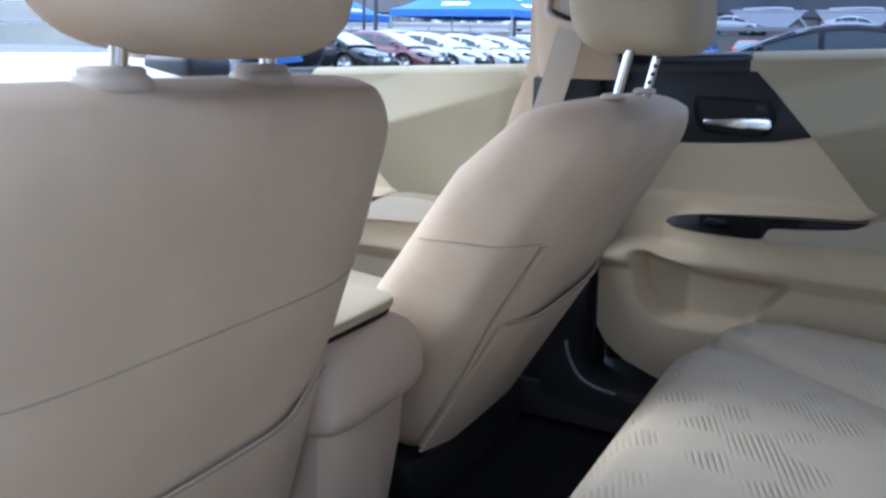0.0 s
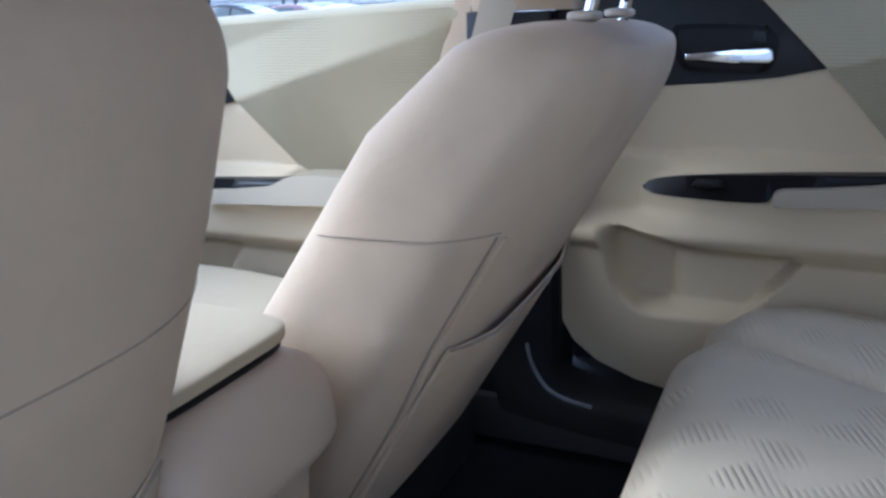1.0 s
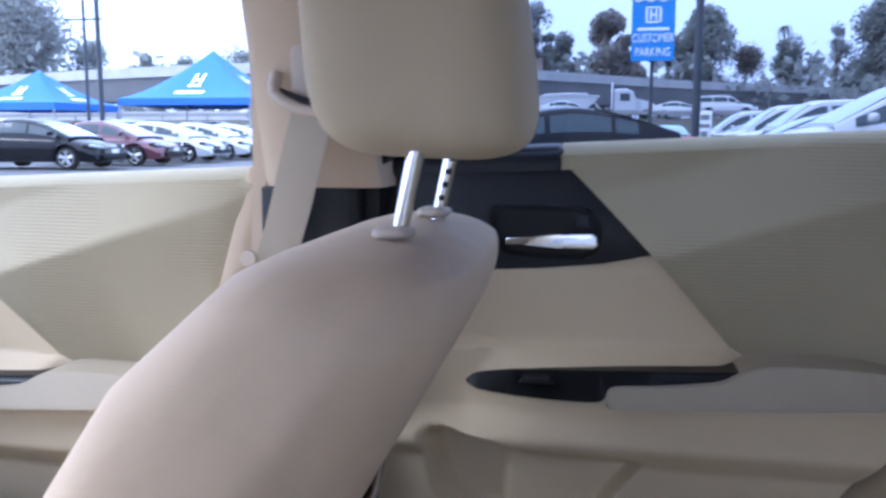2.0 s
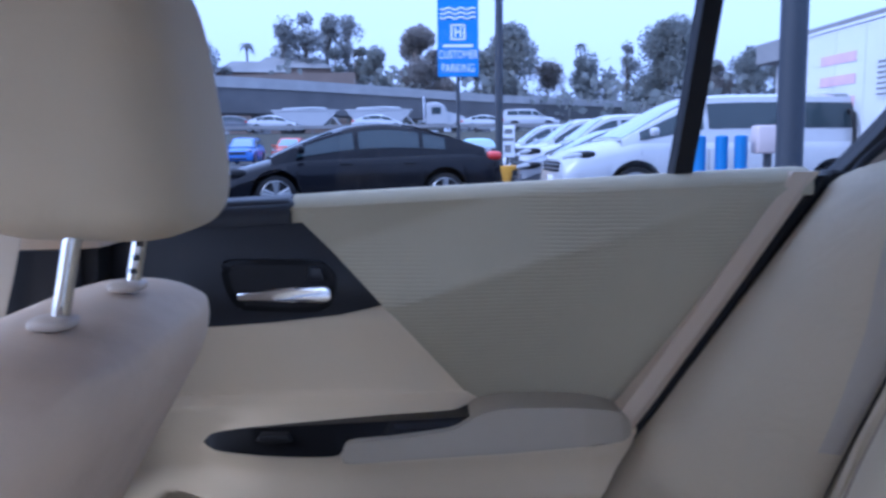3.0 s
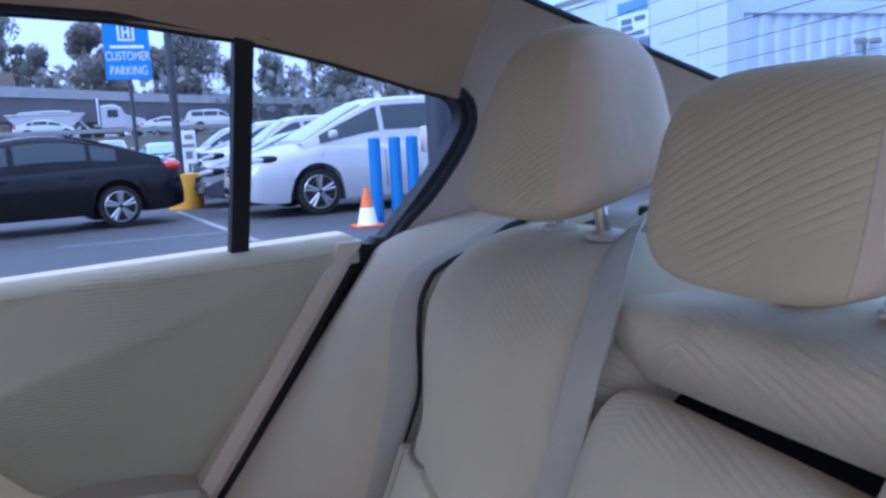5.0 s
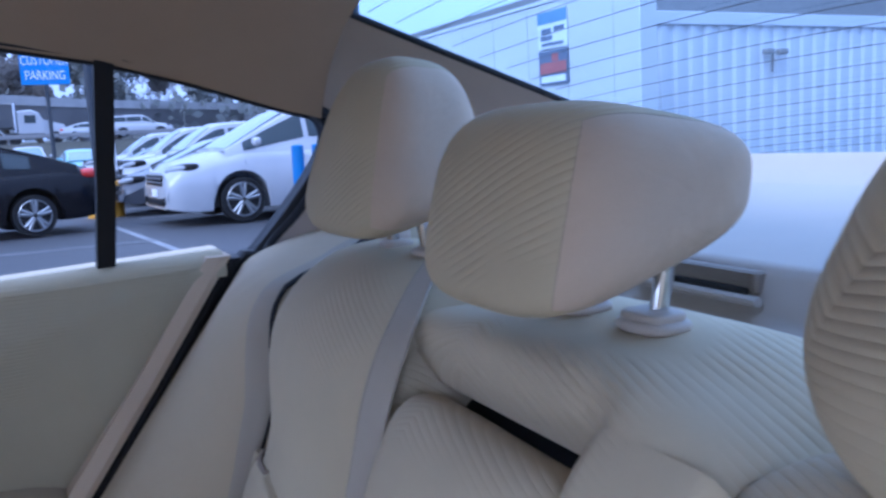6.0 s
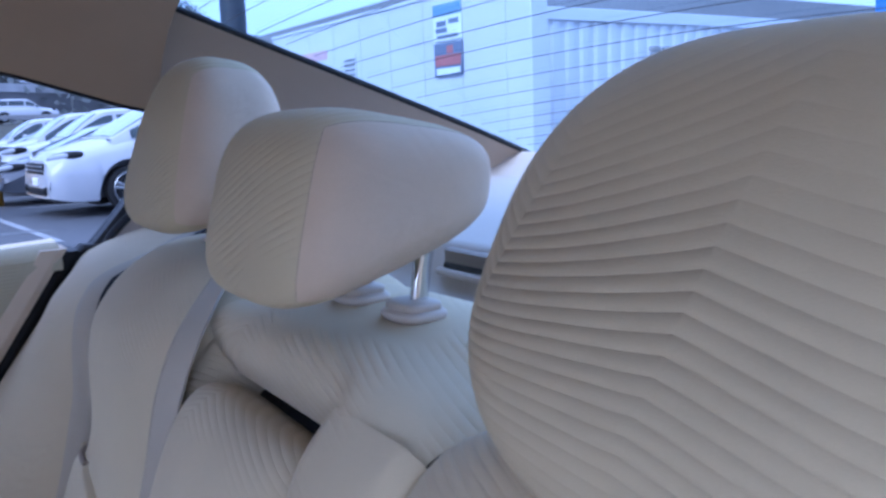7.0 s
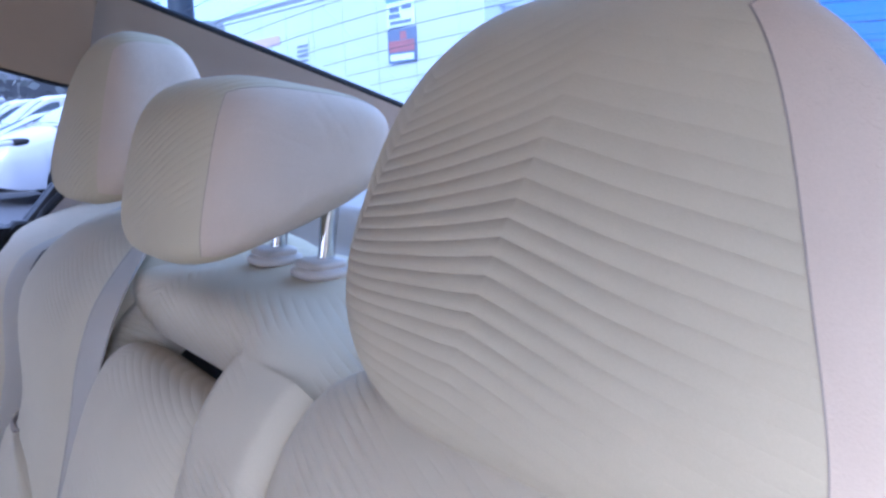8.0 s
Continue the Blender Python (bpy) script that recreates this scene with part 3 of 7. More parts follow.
def lining(u, v):
    x = -0.66 + u * 1.32
    y = -0.06 - 0.05 * abs(x / 0.66) ** 3 + v * 1.55
    middle = 1.468 - max(0, 0.25 - y) * 0.10 - max(0, y - 1.1) * 0.10
    side_z = interp(y, (-0.12, -0.06, 0.0, 0.06, 0.165, 0.31, 0.55, 0.84, 1.5), (1.292, 1.306, 1.325, 1.344, 1.371, 1.395, 1.412, 1.415, 1.355))
    return Vector((x, y, middle - (middle - side_z) * abs(x / 0.66) ** 3.0))


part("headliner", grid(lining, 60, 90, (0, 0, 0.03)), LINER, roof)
part("lining_edge", tube([lining(1.0, 0.01 + 0.58 * i / 60) + Vector((0.002, 0, -0.0005)) for i in range(61)], 0.0036, 8), BLACK, roof, "thin black rubber edge")
outer_roof = thing("car_roof", (0, 0.6, 1.5), "dark painted car roof", "car roof", kind="structure")
part("roof_skin", grid(lambda u, v: Vector((-0.66 + 1.32 * u, -0.10 + 1.65 * v, 1.55 - 0.08 * abs(2 * u - 1) ** 3 - 0.05 * abs(2 * v - 1) ** 2)), 20, 14, (0, 0, 0.03)), PAINT_OWN, outer_roof)
GLASS_EDGE = [(0.53, 0.05, 1.470), (0.53, -0.06, 1.434), (0.53, -0.234, 1.371), (0.53, -0.424, 1.302), (0.535, -0.60, 1.237), (0.54, -0.70, 1.190)]
PILLAR_EDGE = GLASS_EDGE + [(0.56, -0.76, 1.11)]
WALL_EDGE = [(0.650, 0.30, 1.404)]
for k in (51, 43, 37, 32, 28, 24, 18, 11, 4):
    rim_at, rim_out, breadth = outset(k)
    rim_at = rim_at + rim_out * (breadth - 0.002)
    WALL_EDGE.append((tumble(rim_at.y) - 0.017, rim_at.x, rim_at.y))
WALL_EDGE.append((0.712, -0.02, 1.04))
for s in (1, -1):
    q = thing("rear_pillar", (0.6 * s, -0.2, 1.1), "beige cloth pillar cover beside the sloping rear glass", "car pillar", "rear pillars", kind="structure")
    a, b = bez(WALL_EDGE, 48), bez(PILLAR_EDGE, 48)

    def cover(u, v, s=s, a=a, b=b):
        k = min(int(v * 48), 47)
        f = v * 48 - k
        p = a[k].lerp(a[k + 1], f)
        r = b[k].lerp(b[k + 1], f)
        m = p.lerp(r, u)
        m += Vector((0.022, -0.01, 0.02)) * math.sin(u * math.pi)
        return Vector((s * m.x - (0.03 if s < 0 else 0), m.y, m.z))

    part("pillar_cover", grid(cover, 12, 48, (0.014 * s, -0.003, 0.003)), LIT_PILLAR_CLOTH, q)
    part("glass_seal", tube([(s * p.x - (0.03 if s < 0 else 0), p.y, p.z) for p in b], 0.0045, 8), BLACK, q)
    if s > 0:
        part("aperture_seal", tube([p + Vector((-0.004, -0.004, 0)) for p in a[5:47]], 0.0062, 8), DARK_TRIM, q, "dark rubber door seal")
        part("pillar_seam", tube([(0.642, 0.02, 1.352), (0.60, -0.05, 1.40), (0.545, -0.09, 1.425)], 0.0016, 6), SEAM, q)

shelf = thing("rear_shelf", (0, -0.4, 1.1), "pale cloth rear shelf with moulded raised lip", "rear shelf", kind="structure")
SH = ((0.0, 0.10, 0.18, 0.55, 0.80, 0.86, 0.95, 1.0), (-0.17, -0.236, -0.25, -0.43, -0.60, -0.625, -0.65, -0.72), (1.05, 1.10, 1.144, 1.158, 1.176, 1.19, 1.212, 1.195))


def shelf_at(u, v):
    y, z = interp(v, SH[0], SH[1]), interp(v, SH[0], SH[2])
    x = -0.76 + 1.52 * u
    z += 0.004 * math.sin(u * math.pi)
    return Vector((x, y, z))


part("shelf_board", grid(shelf_at, 30, 80, (0, 0, -0.02)), SHELF_CLOTH, shelf, sharp=60)
gr = part("belt_opening", box(0.012, 0.150, -0.256, -0.2375, 1.1245, 1.1425, 0.002, 1), surface("brown_grille_plastic", (0.20, 0.165, 0.135), 0.6, vary=0.08, bump=0.05), shelf, "brown ribbed grille recess with dark slot")
for k in range(5):
    part("grille_rib", box(0.016, 0.146, -0.2385, -0.2362, 1.1305 + 0.0024 * k, 1.1317 + 0.0024 * k, 0), bpy.data.materials["brown_grille_plastic"], gr)
part("outlet_slot", box(0.020, 0.148, -0.2385, -0.2355, 1.1235, 1.1292, 0.001, 1), BLACK, gr)
part("outlet_lip", tube([(0.008, -0.2345, 1.1195), (0.155, -0.2345, 1.1195)], 0.0042, 8), SHELF_CLOTH, gr)
for pts in (((0.10, -0.47, 1.163), (0.33, -0.50, 1.166)), ((0.13, -0.44, 1.160), (0.24, -0.455, 1.161)), ((0.13, -0.415, 1.158), (0.17, -0.42, 1.159))):
    part("shelf_slit", tube(pts, 0.0011, 5), SEAM, shelf)
guide2 = part("belt_bezel", box(0.37, 0.46, -0.30, -0.24, 1.13, 1.160, 0.012, 3), GROMMET, shelf, "beige plastic belt bezel")
part("bezel_slot", box(0.385, 0.445, -0.262, -0.236, 1.142, 1.155, 0.003, 1), BLACK, guide2)

rear = thing("rear_window", (0, -0.7, 1.2), "sloping rear glass with thin dark heater lines", "car window")


def rear_at(u, v, lift=0.0):
    x = -0.56 + 1.09 * u
    e = bez(GLASS_EDGE, 10)
    k = min(int(v * 10), 9)
    p = e[k].lerp(e[k + 1], v * 10 - k)
    bow = 1 - ((x + 0.015) / 0.545) ** 2
    return Vector((x, p.y - 0.06 * bow * v, p.z + 0.028 * bow + lift))


pane = part("pane", grid(rear_at, 24, 20), REAR_GLASS, rear)
inward(pane, (0, 0.6, 1.2))
for k in range(20):
    v = 0.15 + 0.041 * k
    part("heater_line", tube([rear_at(0.03 + 0.94 * i / 16, v, -0.003) for i in range(17)], 0.00045, 4), DARK_TRIM, rear)

# floor, sills, dash, windscreen, left body side with the open doorway
floor = thing("floor", (0, 0.9, 0.38), "black carpeted car floor", "floor", kind="structure")


def carpet(u, v):
    x = -0.74 + 1.46 * u
    y = 0.1 + 2.2 * v
    hump = 0.10 * max(0, 1 - (abs(x + 0.015) / 0.16) ** 4) if abs(x + 0.015) < 0.16 else 0
    return Vector((x, y, 0.385 + hump + 0.004 * noise.noise(Vector((x * 6, y * 6, 0)))))


part("carpet", grid(carpet, 60, 50, (0, 0, -0.04)), CARPET, floor)
rail = thing("door_sill", (0.70, 0.8, 0.45), "black plastic sill plate with a pale scuffed edge", "door sill", kind="structure")
part("sill_plate", loft([[(0.60, y, 0.40), (0.625, y, 0.455), (0.66, y, 0.468), (0.80, y, 0.468), (0.80, y, 0.38)] for y in (0.3, 0.7, 1.0, 1.4, 2.1)]), BLACK, rail)
KICK = bez([(0.612, 0.66, 0.462), (0.616, 0.80, 0.466), (0.620, 0.880, 0.478), (0.624, 0.915, 0.512), (0.628, 0.930, 0.560), (0.632, 0.938, 0.66)], 40)
part("kick_cover", loft([[p + Vector((0.11, 0, 0)) for p in KICK], KICK, [p + Vector((-0.004, 0.010, -0.008)) for p in KICK], [p + Vector((-0.006, 0.05, -0.07)) for p in KICK]], closed=False), BLACK, rail, sharp=80)
part("scuffed_edge", tube(KICK[10:32], 0.0030, 6), SCUFF, rail, "pale scuffed edge")
part("pillar_foot", box(0.635, 0.79, 0.945, 1.06, 0.40, 0.74, 0.03, 5), BLACK, rail)

dash = thing("dashboard", (0, 2.0, 0.6), "dashboard coloured pale for the light from the windscreen", "dashboard", kind="structure")
# Plastic made paler to stand for strong windscreen light on the dashboard.
part("dash_top", loft([[(x, 1.62, 0.55), (x, 1.66, 0.90), (x, 1.72, 0.995), (x, 1.95, 1.036), (x, 2.2, 1.050), (x, 2.2, 0.5)] for x in (-0.73, -0.3, 0.3, 0.70)]), surface("lit_dash_plastic", (0.62, 0.60, 0.56), 0.5, vary=0.05, scale=4, grain=900, bump=0.06, spec=0.4), dash)
part("dash_pad", box(0.55, 0.69, 1.78, 1.92, 1.00, 1.056, 0.016, 3), DARK_TRIM, dash, "small dark block on the dashboard")
shield = thing("windscreen", (0, 2.2, 1.0), "clear sloping glass windscreen above the dashboard", "car window")
pane = part("pane", grid(lambda u, v: Vector((-0.66 + 1.32 * u, 2.28 - 0.88 * v - 0.08 * abs(2 * u - 1) ** 2, 1.03 + 0.39 * v)), 16, 10), FRONT_GLASS, shield)
inward(pane, (0, 0.6, 1.2))
for s in (1, -1):
    part("screen_pillar", tube(bez([(0.70 * s, 2.18, 1.0), (0.68 * s, 1.80, 1.25), (0.64 * s, 1.40, 1.42)], 14), 0.035, 10), PILLAR_PLASTIC, shield)
hood = thing("bonnet", (0, 2.8, 0.9), "pale reflecting dark bonnet ahead of the windscreen", "car bonnet", kind="structure")
part("bonnet_skin", grid(lambda u, v: Vector((-0.8 + 1.6 * u, 2.3 + 1.1 * v, 0.985 - 0.14 * v ** 2 - 0.06 * abs(2 * u - 1) ** 3)), 16, 12, (0, 0, -0.03)), PAINT_OWN, hood)
mirror = thing("side_mirror", (0.95, 1.92, 1.03), "dark car side mirror coloured as if reflecting blue", "side mirror")
part("housing", cushion_block(14, 3.5, lambda p: (0.985 + 0.120 * p[0], 1.88 + 0.05 * p[1] - 0.03 * p[0], 1.086 + 0.073 * p[2])), PANEL_BLACK, mirror)
# The blue reflection is put into the mirror's own colour.
MIRROR = surface("mirror_glass", (0.035, 0.11, 0.32), 0.03, metal=1.0, vary=0.0, bump=0.0)
part("mirror_glass", slab([(0.885, 1.030), (0.88, 1.09), (0.895, 1.142), (1.05, 1.146), (1.066, 1.12), (1.062, 1.040)], 1.826, 1.834, 0.002, 1, "y"), MIRROR, mirror, "mirror glass coloured blue for its reflection")
part("mirror_arm", tube([(0.78, 1.90, 1.01), (0.92, 1.90, 1.05)], 0.025, 10), PAINT_OWN, mirror)

left = thing("left_body_side", (-0.78, 0.9, 0.45), "beige trimmed left body side with an open rear doorway", "car body", kind="structure")
part("left_pillar", loft([[(-0.66 - x, 0.90, z), (-0.66 - x, 1.03, z), (-0.80 - x, 1.03, z), (-0.80 - x, 0.90, z)] for x, z in ((0.04, 0.40), (0.04, 1.05), (-0.06, 1.45))]), PILLAR_PLASTIC, left)
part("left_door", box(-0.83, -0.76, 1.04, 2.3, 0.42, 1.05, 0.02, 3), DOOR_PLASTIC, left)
part("left_sill", box(-0.84, -0.66, 0.1, 1.1, 0.38, 0.46, 0.02, 3), DARK_TRIM, left)
part("left_quarter", box(-0.86, -0.72, -0.9, 0.02, 0.40, 1.12, 0.03, 3), PILLAR_PLASTIC, left)
# Out of view; this open leaf is added to cut light from the front left.
leaf = thing("open_car_door", (-0.80, 1.0, 0.42), "unseen open beige trimmed rear door of the car", "car door", "car doors")
turned = Matrix.Translation((-0.82, 1.0, 0)) @ Matrix.Rotation(radians(-65), 4, "Z")
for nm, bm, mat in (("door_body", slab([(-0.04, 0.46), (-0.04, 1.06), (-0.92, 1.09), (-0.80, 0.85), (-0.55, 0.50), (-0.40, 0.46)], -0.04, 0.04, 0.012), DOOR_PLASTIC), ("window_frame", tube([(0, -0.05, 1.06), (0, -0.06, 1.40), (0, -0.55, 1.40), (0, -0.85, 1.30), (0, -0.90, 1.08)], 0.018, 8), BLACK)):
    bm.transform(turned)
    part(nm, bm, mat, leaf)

# Unseen wall, added to hold back sky light from the left rear.
light_block = thing("light_block_wall", (-2.4, -2.5, GROUND), "unseen plain pale wall added to block light from the left rear", "wall", kind="structure")
part("wall_run", box(-2.6, -2.35, -7.0, 0.35, GROUND, 2.7, 0.01, 1), surface("light_block_pale", (0.60, 0.59, 0.57), 0.9, vary=0.2, scale=1.5, grain=30, bump=0.3), light_block)

right_q = thing("right_body_side", (0.8, -0.4, 0.5), "dark painted right rear body side", "car body", kind="structure")
part("right_quarter", box(0.71, 0.86, -0.9, -0.03, 0.40, 1.10, 0.03, 3), PAINT_OWN, right_q)
lining_edge = [(-0.34, 0.42), (-0.34, 1.085), (-0.06, 1.108), (-0.004, 1.114)] + [(interp(z, *REAR_EDGE) - 0.016, z) for z in (1.08, 1.0, 0.9, 0.818, 0.74, 0.66, 0.58, 0.47)]
part("aperture_lining", slab(lining_edge, 0.722, 0.755, 0.004, 1), BLACK, right_q, "black rubber lined door aperture")
boot = thing("boot", (0, -0.9, 0.5), "dark painted boot behind the rear glass", "car body", kind="structure")
part("boot_lid", box(-0.80, 0.80, -1.35, -0.74, 0.40, 1.165, 0.05, 4), PAINT_OWN, boot)

# ---- seats ----
def seat_back(name, cx, low, top, widths, depths, label):
    """The upright of a front seat as a ringed soft block; low and top: (y, z) of its rear face. Also gives its surface."""
    t = thing(name, (cx, low[0], low[1]), label, "car seat", "front seats")
    a, b = Vector((0, low[0], low[1])), Vector((0, top[0], top[1]))
    up = (b - a).normalized()
    ahead = Vector((0, up.z, -up.y))
    n = 72

    def skin(s, deg, out=0.0):
        w, d = interp(s, *widths), interp(s, *depths)
        r = 0.060
        far = (s - 1) * (b - a).length + r
        k = math.sqrt(max(0.0, 1 - (far / r) ** 2)) if far > 0 else 1.0
        w2, d2 = w - 0.05 * (1 - k) + out, d - d * 0.86 * (1 - k) + out
        if s < 0.03:
            w2, d2 = w2 * (0.92 + 2.6 * s), d2 * (0.8 + 6.6 * s)
        th = radians(deg)
        x = w2 * power(math.cos(th), 0.34)
        f = d2 / 2 * power(math.sin(th), 0.50)
        if f < 0:
            f *= 1 - 0.20 * (abs(x) / max(w2, 1e-6)) ** 5
        c = a.lerp(b, s) + ahead * (d / 2 - 0.25 * (d - d2))
        return Vector((cx + x, 0, 0)) + c + ahead * f

    ss = [0, 0.02, 0.06] + [0.1 + 0.05 * k for k in range(16)] + [0.88, 0.91, 0.935, 0.955, 0.97, 0.982, 0.991, 0.997, 1.0]
    part("backrest", loft([[skin(s, 360 * q / n) for q in range(n)] for s in ss]), SEAT_VINYL, t, sharp=75)
    return t, a, b, up, ahead, skin


def headrest(parent, cx, prof, low_w, top_w, mat, side_mat, n=24, k=3.6, back_w=0.92, pipe=0.0003, inset=0.12, slant=0.0, tilt=0.0):
    """A padded head restraint from its side outline: (y, z) of the front foot, front top, back top, back foot."""
    FB, FT, BT, BB = prof

    def put(p):
        x, y, z = p
        f, g = 0.5 + 0.5 * y, 0.5 + 0.5 * z
        yy = (FB[0] * (1 - g) + FT[0] * g) * f + (BB[0] * (1 - g) + BT[0] * g) * (1 - f)
        zz = (FB[1] * (1 - g) + FT[1] * g) * f + (BB[1] * (1 - g) + BT[1] * g) * (1 - f)
        w = (low_w * (1 - g) + top_w * g) * (back_w + (1 - back_w) * f)
        if x > 0:
            w *= 1 - slant * g + 0.04 * (slant > 0) * (1 - g)
            zz += 0.035 * (slant > 0) * (1 - g) * x ** 3
        elif slant:
            w *= 1 - 0.03 * g + 0.28 * (1 - g) ** 2
            zz += 0.030 * g * abs(x) ** 2 - 0.105 * g * (1 - f) * abs(x) ** 2
            yy += 0.062 * (1 - f) * abs(x) ** 2
        return Vector((cx + tilt * g + x * w, yy, zz))

    if mat is side_mat:
        return part("headrest_pad", cushion_block(n, k, put), mat, parent, sharp=80)
    thr = 1 - 2 * round(n * inset / 2) / n
    pad = part("headrest_face", cushion_block(n, k, put, {(1, -1), (1, 1), (2, -1), (2, 1)}, (-thr, 2 if slant else thr)), mat, parent, "ribbed cloth face", sharp=80)
    for s in (-1, 1):
        band = (2 if slant else thr, 3) if s > 0 else (-2, -thr)
        part("headrest_side", cushion_block(n, k, put, {(0, s), (1, -1), (1, 1), (2, -1), (2, 1)}, band), mat if slant and s > 0 else side_mat, parent, "ribbed cloth side" if slant and s > 0 else "smooth cloth side", sharp=80)
        line = []
        for q in [(s * thr, 1.0, -1 + i / 20) for i in range(40)] + [(s * thr, 1 - i / 20, 1.0) for i in range(41)]:
            nm = sum(abs(c) ** k for c in q) ** (1 / k)
            line.append(put(tuple(c / nm * 1.0003 for c in q)))
        if pipe and (s < 0 or not slant):
            part("piping", tube(line, pipe, 6), SEAM, parent)
    return pad


def stalks(parent, pts, top, wide=1.0, lift=0.0):
    for k, (x, y, z) in enumerate(pts):
        part("post", tube([(x, y, z - 0.02), (x + top[0] * 0.5, y + top[1] * 0.5, z + top[2] * 0.5), (x + top[0], y + top[1], z + top[2])], 0.0065, 12), CHROME, parent, "chrome headrest post")
        part("post_collar", cushion_block(8, 3, lambda p, x=x, y=y, z=z: (x + 0.0185 * wide * p[0], y + 0.0155 * wide * p[1], z + (0.0052 + 0.5 * lift) * p[2] + 0.001 + lift)), GROMMET, parent, "beige plastic collar")
        if wide > 1.2:
            part("collar_step", cushion_block(8, 4, lambda p, x=x, y=y, z=z: (x + 0.0150 * wide * p[0], y + 0.0120 * wide * p[1], z + 0.004 * p[2] + 0.007 + 1.3 * lift)), GROMMET, parent)


pas, a, b, up, ahead, skin = seat_back("front_passenger_seat", 0.365, (0.985, 0.49), (0.697, 0.992), ((0, 0.3, 0.7, 0.9, 1), (0.212, 0.239, 0.239, 0.227, 0.20)), ((0, 0.3, 0.7, 0.88, 1), (0.18, 0.205, 0.185, 0.15, 0.105)), "reclined pale grey-beige cloth front passenger seat")
stalks(pas, [(0.288, 0.768, 1.026), (0.435, 0.766, 1.028)], (0, -0.034, 0.12))
for k in range(6):
    part("post_notch", box(0.4275, 0.4425, 0.7555 - 0.0034 * k, 0.761 - 0.0034 * k, 1.040 + 0.012 * k, 1.045 + 0.012 * k, 0), BLACK, pas)
headrest(pas, 0.362, ((0.835, 1.085), (0.850, 1.30), (0.690, 1.30), (0.660, 1.078)), 0.118, 0.106, SEAT_SIDE, SEAT_SIDE, 28, 4.4)


def rear_point(a, b, ahead, cx, x, s, lift=0.003):
    return a.lerp(b, s) + Vector((cx + x, 0, 0)) - ahead * lift


def level(skin, deg, z, out=0.0006):
    """The point of a seat's skin at one angle and one height."""
    lo, hi = 0.03, 0.92
    for _ in range(24):
        mid = (lo + hi) / 2
        if skin(mid, deg).z < z:
            lo = mid
        else:
            hi = mid
    return skin(lo, deg, out)


part("seam", tube([level(skin, 150 + 3.2 * i, 0.838 + 0.012 * i / 24) for i in range(25)], 0.0006, 6), SEAM, pas)


def beside(z, x):
    """The point of the passenger seat's rear face at one height and one distance across."""
    lo, hi = 181.0, 269.0
    for _ in range(24):
        mid = (lo + hi) / 2
        if level(skin, mid, z).x < x:
            lo = mid
        else:
            hi = mid
    return level(skin, lo, z, 0.0008)


part("seam", tube([beside(0.846 - 0.335 * i / 24, 0.153 + 0.022 * max(0, i - 8) / 16) for i in range(25)], 0.0013, 6), SEAM, pas)
part("seam_fold", tube([beside(0.845 - 0.335 * i / 24, 0.160 + 0.022 * max(0, i - 8) / 16) for i in range(25)], 0.0034, 8), SEAT_VINYL, pas)


def pocket(u, v):
    x = -0.200 + 0.370 * u
    top = 0.466 + 0.046 * u + 0.05 * max(0, u - 0.85)
    s = 0.03 + (top - 0.03) * v
    bulge = 0.010 * math.sin(min(1, u * 1.0) * math.pi) ** 0.5 * (0.4 + 0.6 * v) + 0.001
    edge = 0.012 * max(0, abs(2 * u - 1) - 0.6) / 0.4
    return rear_point(a, b, ahead, 0.368, x, s, bulge + 0.002 - edge)


part("map_pocket", grid(pocket, 24, 20, tuple(ahead * 0.004)), SEAT_VINYL, pas, "slack cloth map pocket", sharp=60)
part("pocket_hem", tube([pocket(i / 20, 1.0) for i in range(21)], 0.0013, 6), SEAM, pas)
part("seat_cushion", cushion_block(16, 4, lambda p: (0.345 + 0.245 * p[0], 1.30 + 0.26 * p[1], 0.575 + 0.075 * p[2] + 0.02 * p[1])), SEAT_SIDE, pas)
part("seat_base", box(0.14, 0.56, 0.98, 1.40, 0.40, 0.50, 0.02, 2), BLACK, pas)
part("recliner_cover", cushion_block(10, 4, lambda p: (0.585 + 0.018 * p[0], 1.18 + 0.12 * p[1], 0.54 + 0.05 * p[2])), GROMMET, pas)

drv, a2, b2, _, ahead2, skin2 = seat_back("front_driver_seat", -0.342, (1.00, 0.50), (0.835, 1.042), ((0, 0.3, 0.55, 0.74, 0.92, 1), (0.210, 0.236, 0.255, 0.262, 0.254, 0.240)), ((0, 0.3, 0.7, 0.9, 1), (0.19, 0.20, 0.185, 0.160, 0.13)), "upright pale grey-beige cloth front driver seat")
stalks(drv, [(-0.417, 0.895, 1.050), (-0.268, 0.895, 1.050)], (0, -0.022, 0.10), 1.35, 0.008)
headrest(drv, -0.345, ((0.965, 1.080), (0.98, 1.30), (0.82, 1.30), (0.79, 1.073)), 0.126, 0.112, SEAT_VINYL, SEAT_VINYL, 28, 3.6)
part("seam", tube([skin2(0.685 - 0.015 * math.sin(i / 40 * math.pi), 182 + 176 * i / 40, 0.0002) for i in range(41)], 0.0007, 6), SEAM, drv)


def pocket2(u, v):
    x = -0.15 + 0.36 * u
    s = 0.03 + (0.42 + 0.05 * ease((u - 0.70) / 0.30) - 0.03) * v
    edge = 0.016 * max(0, abs(2 * u - 1) - 0.6) / 0.4
    return rear_point(a2, b2, ahead2, -0.342, x, s, 0.008 * (0.4 + 0.6 * v) * math.sin(u * math.pi) ** 0.5 + 0.003 - edge)


part("map_pocket", grid(pocket2, 24, 20, tuple(ahead2 * 0.004)), SEAT_VINYL, drv, "slack cloth map pocket", sharp=60)
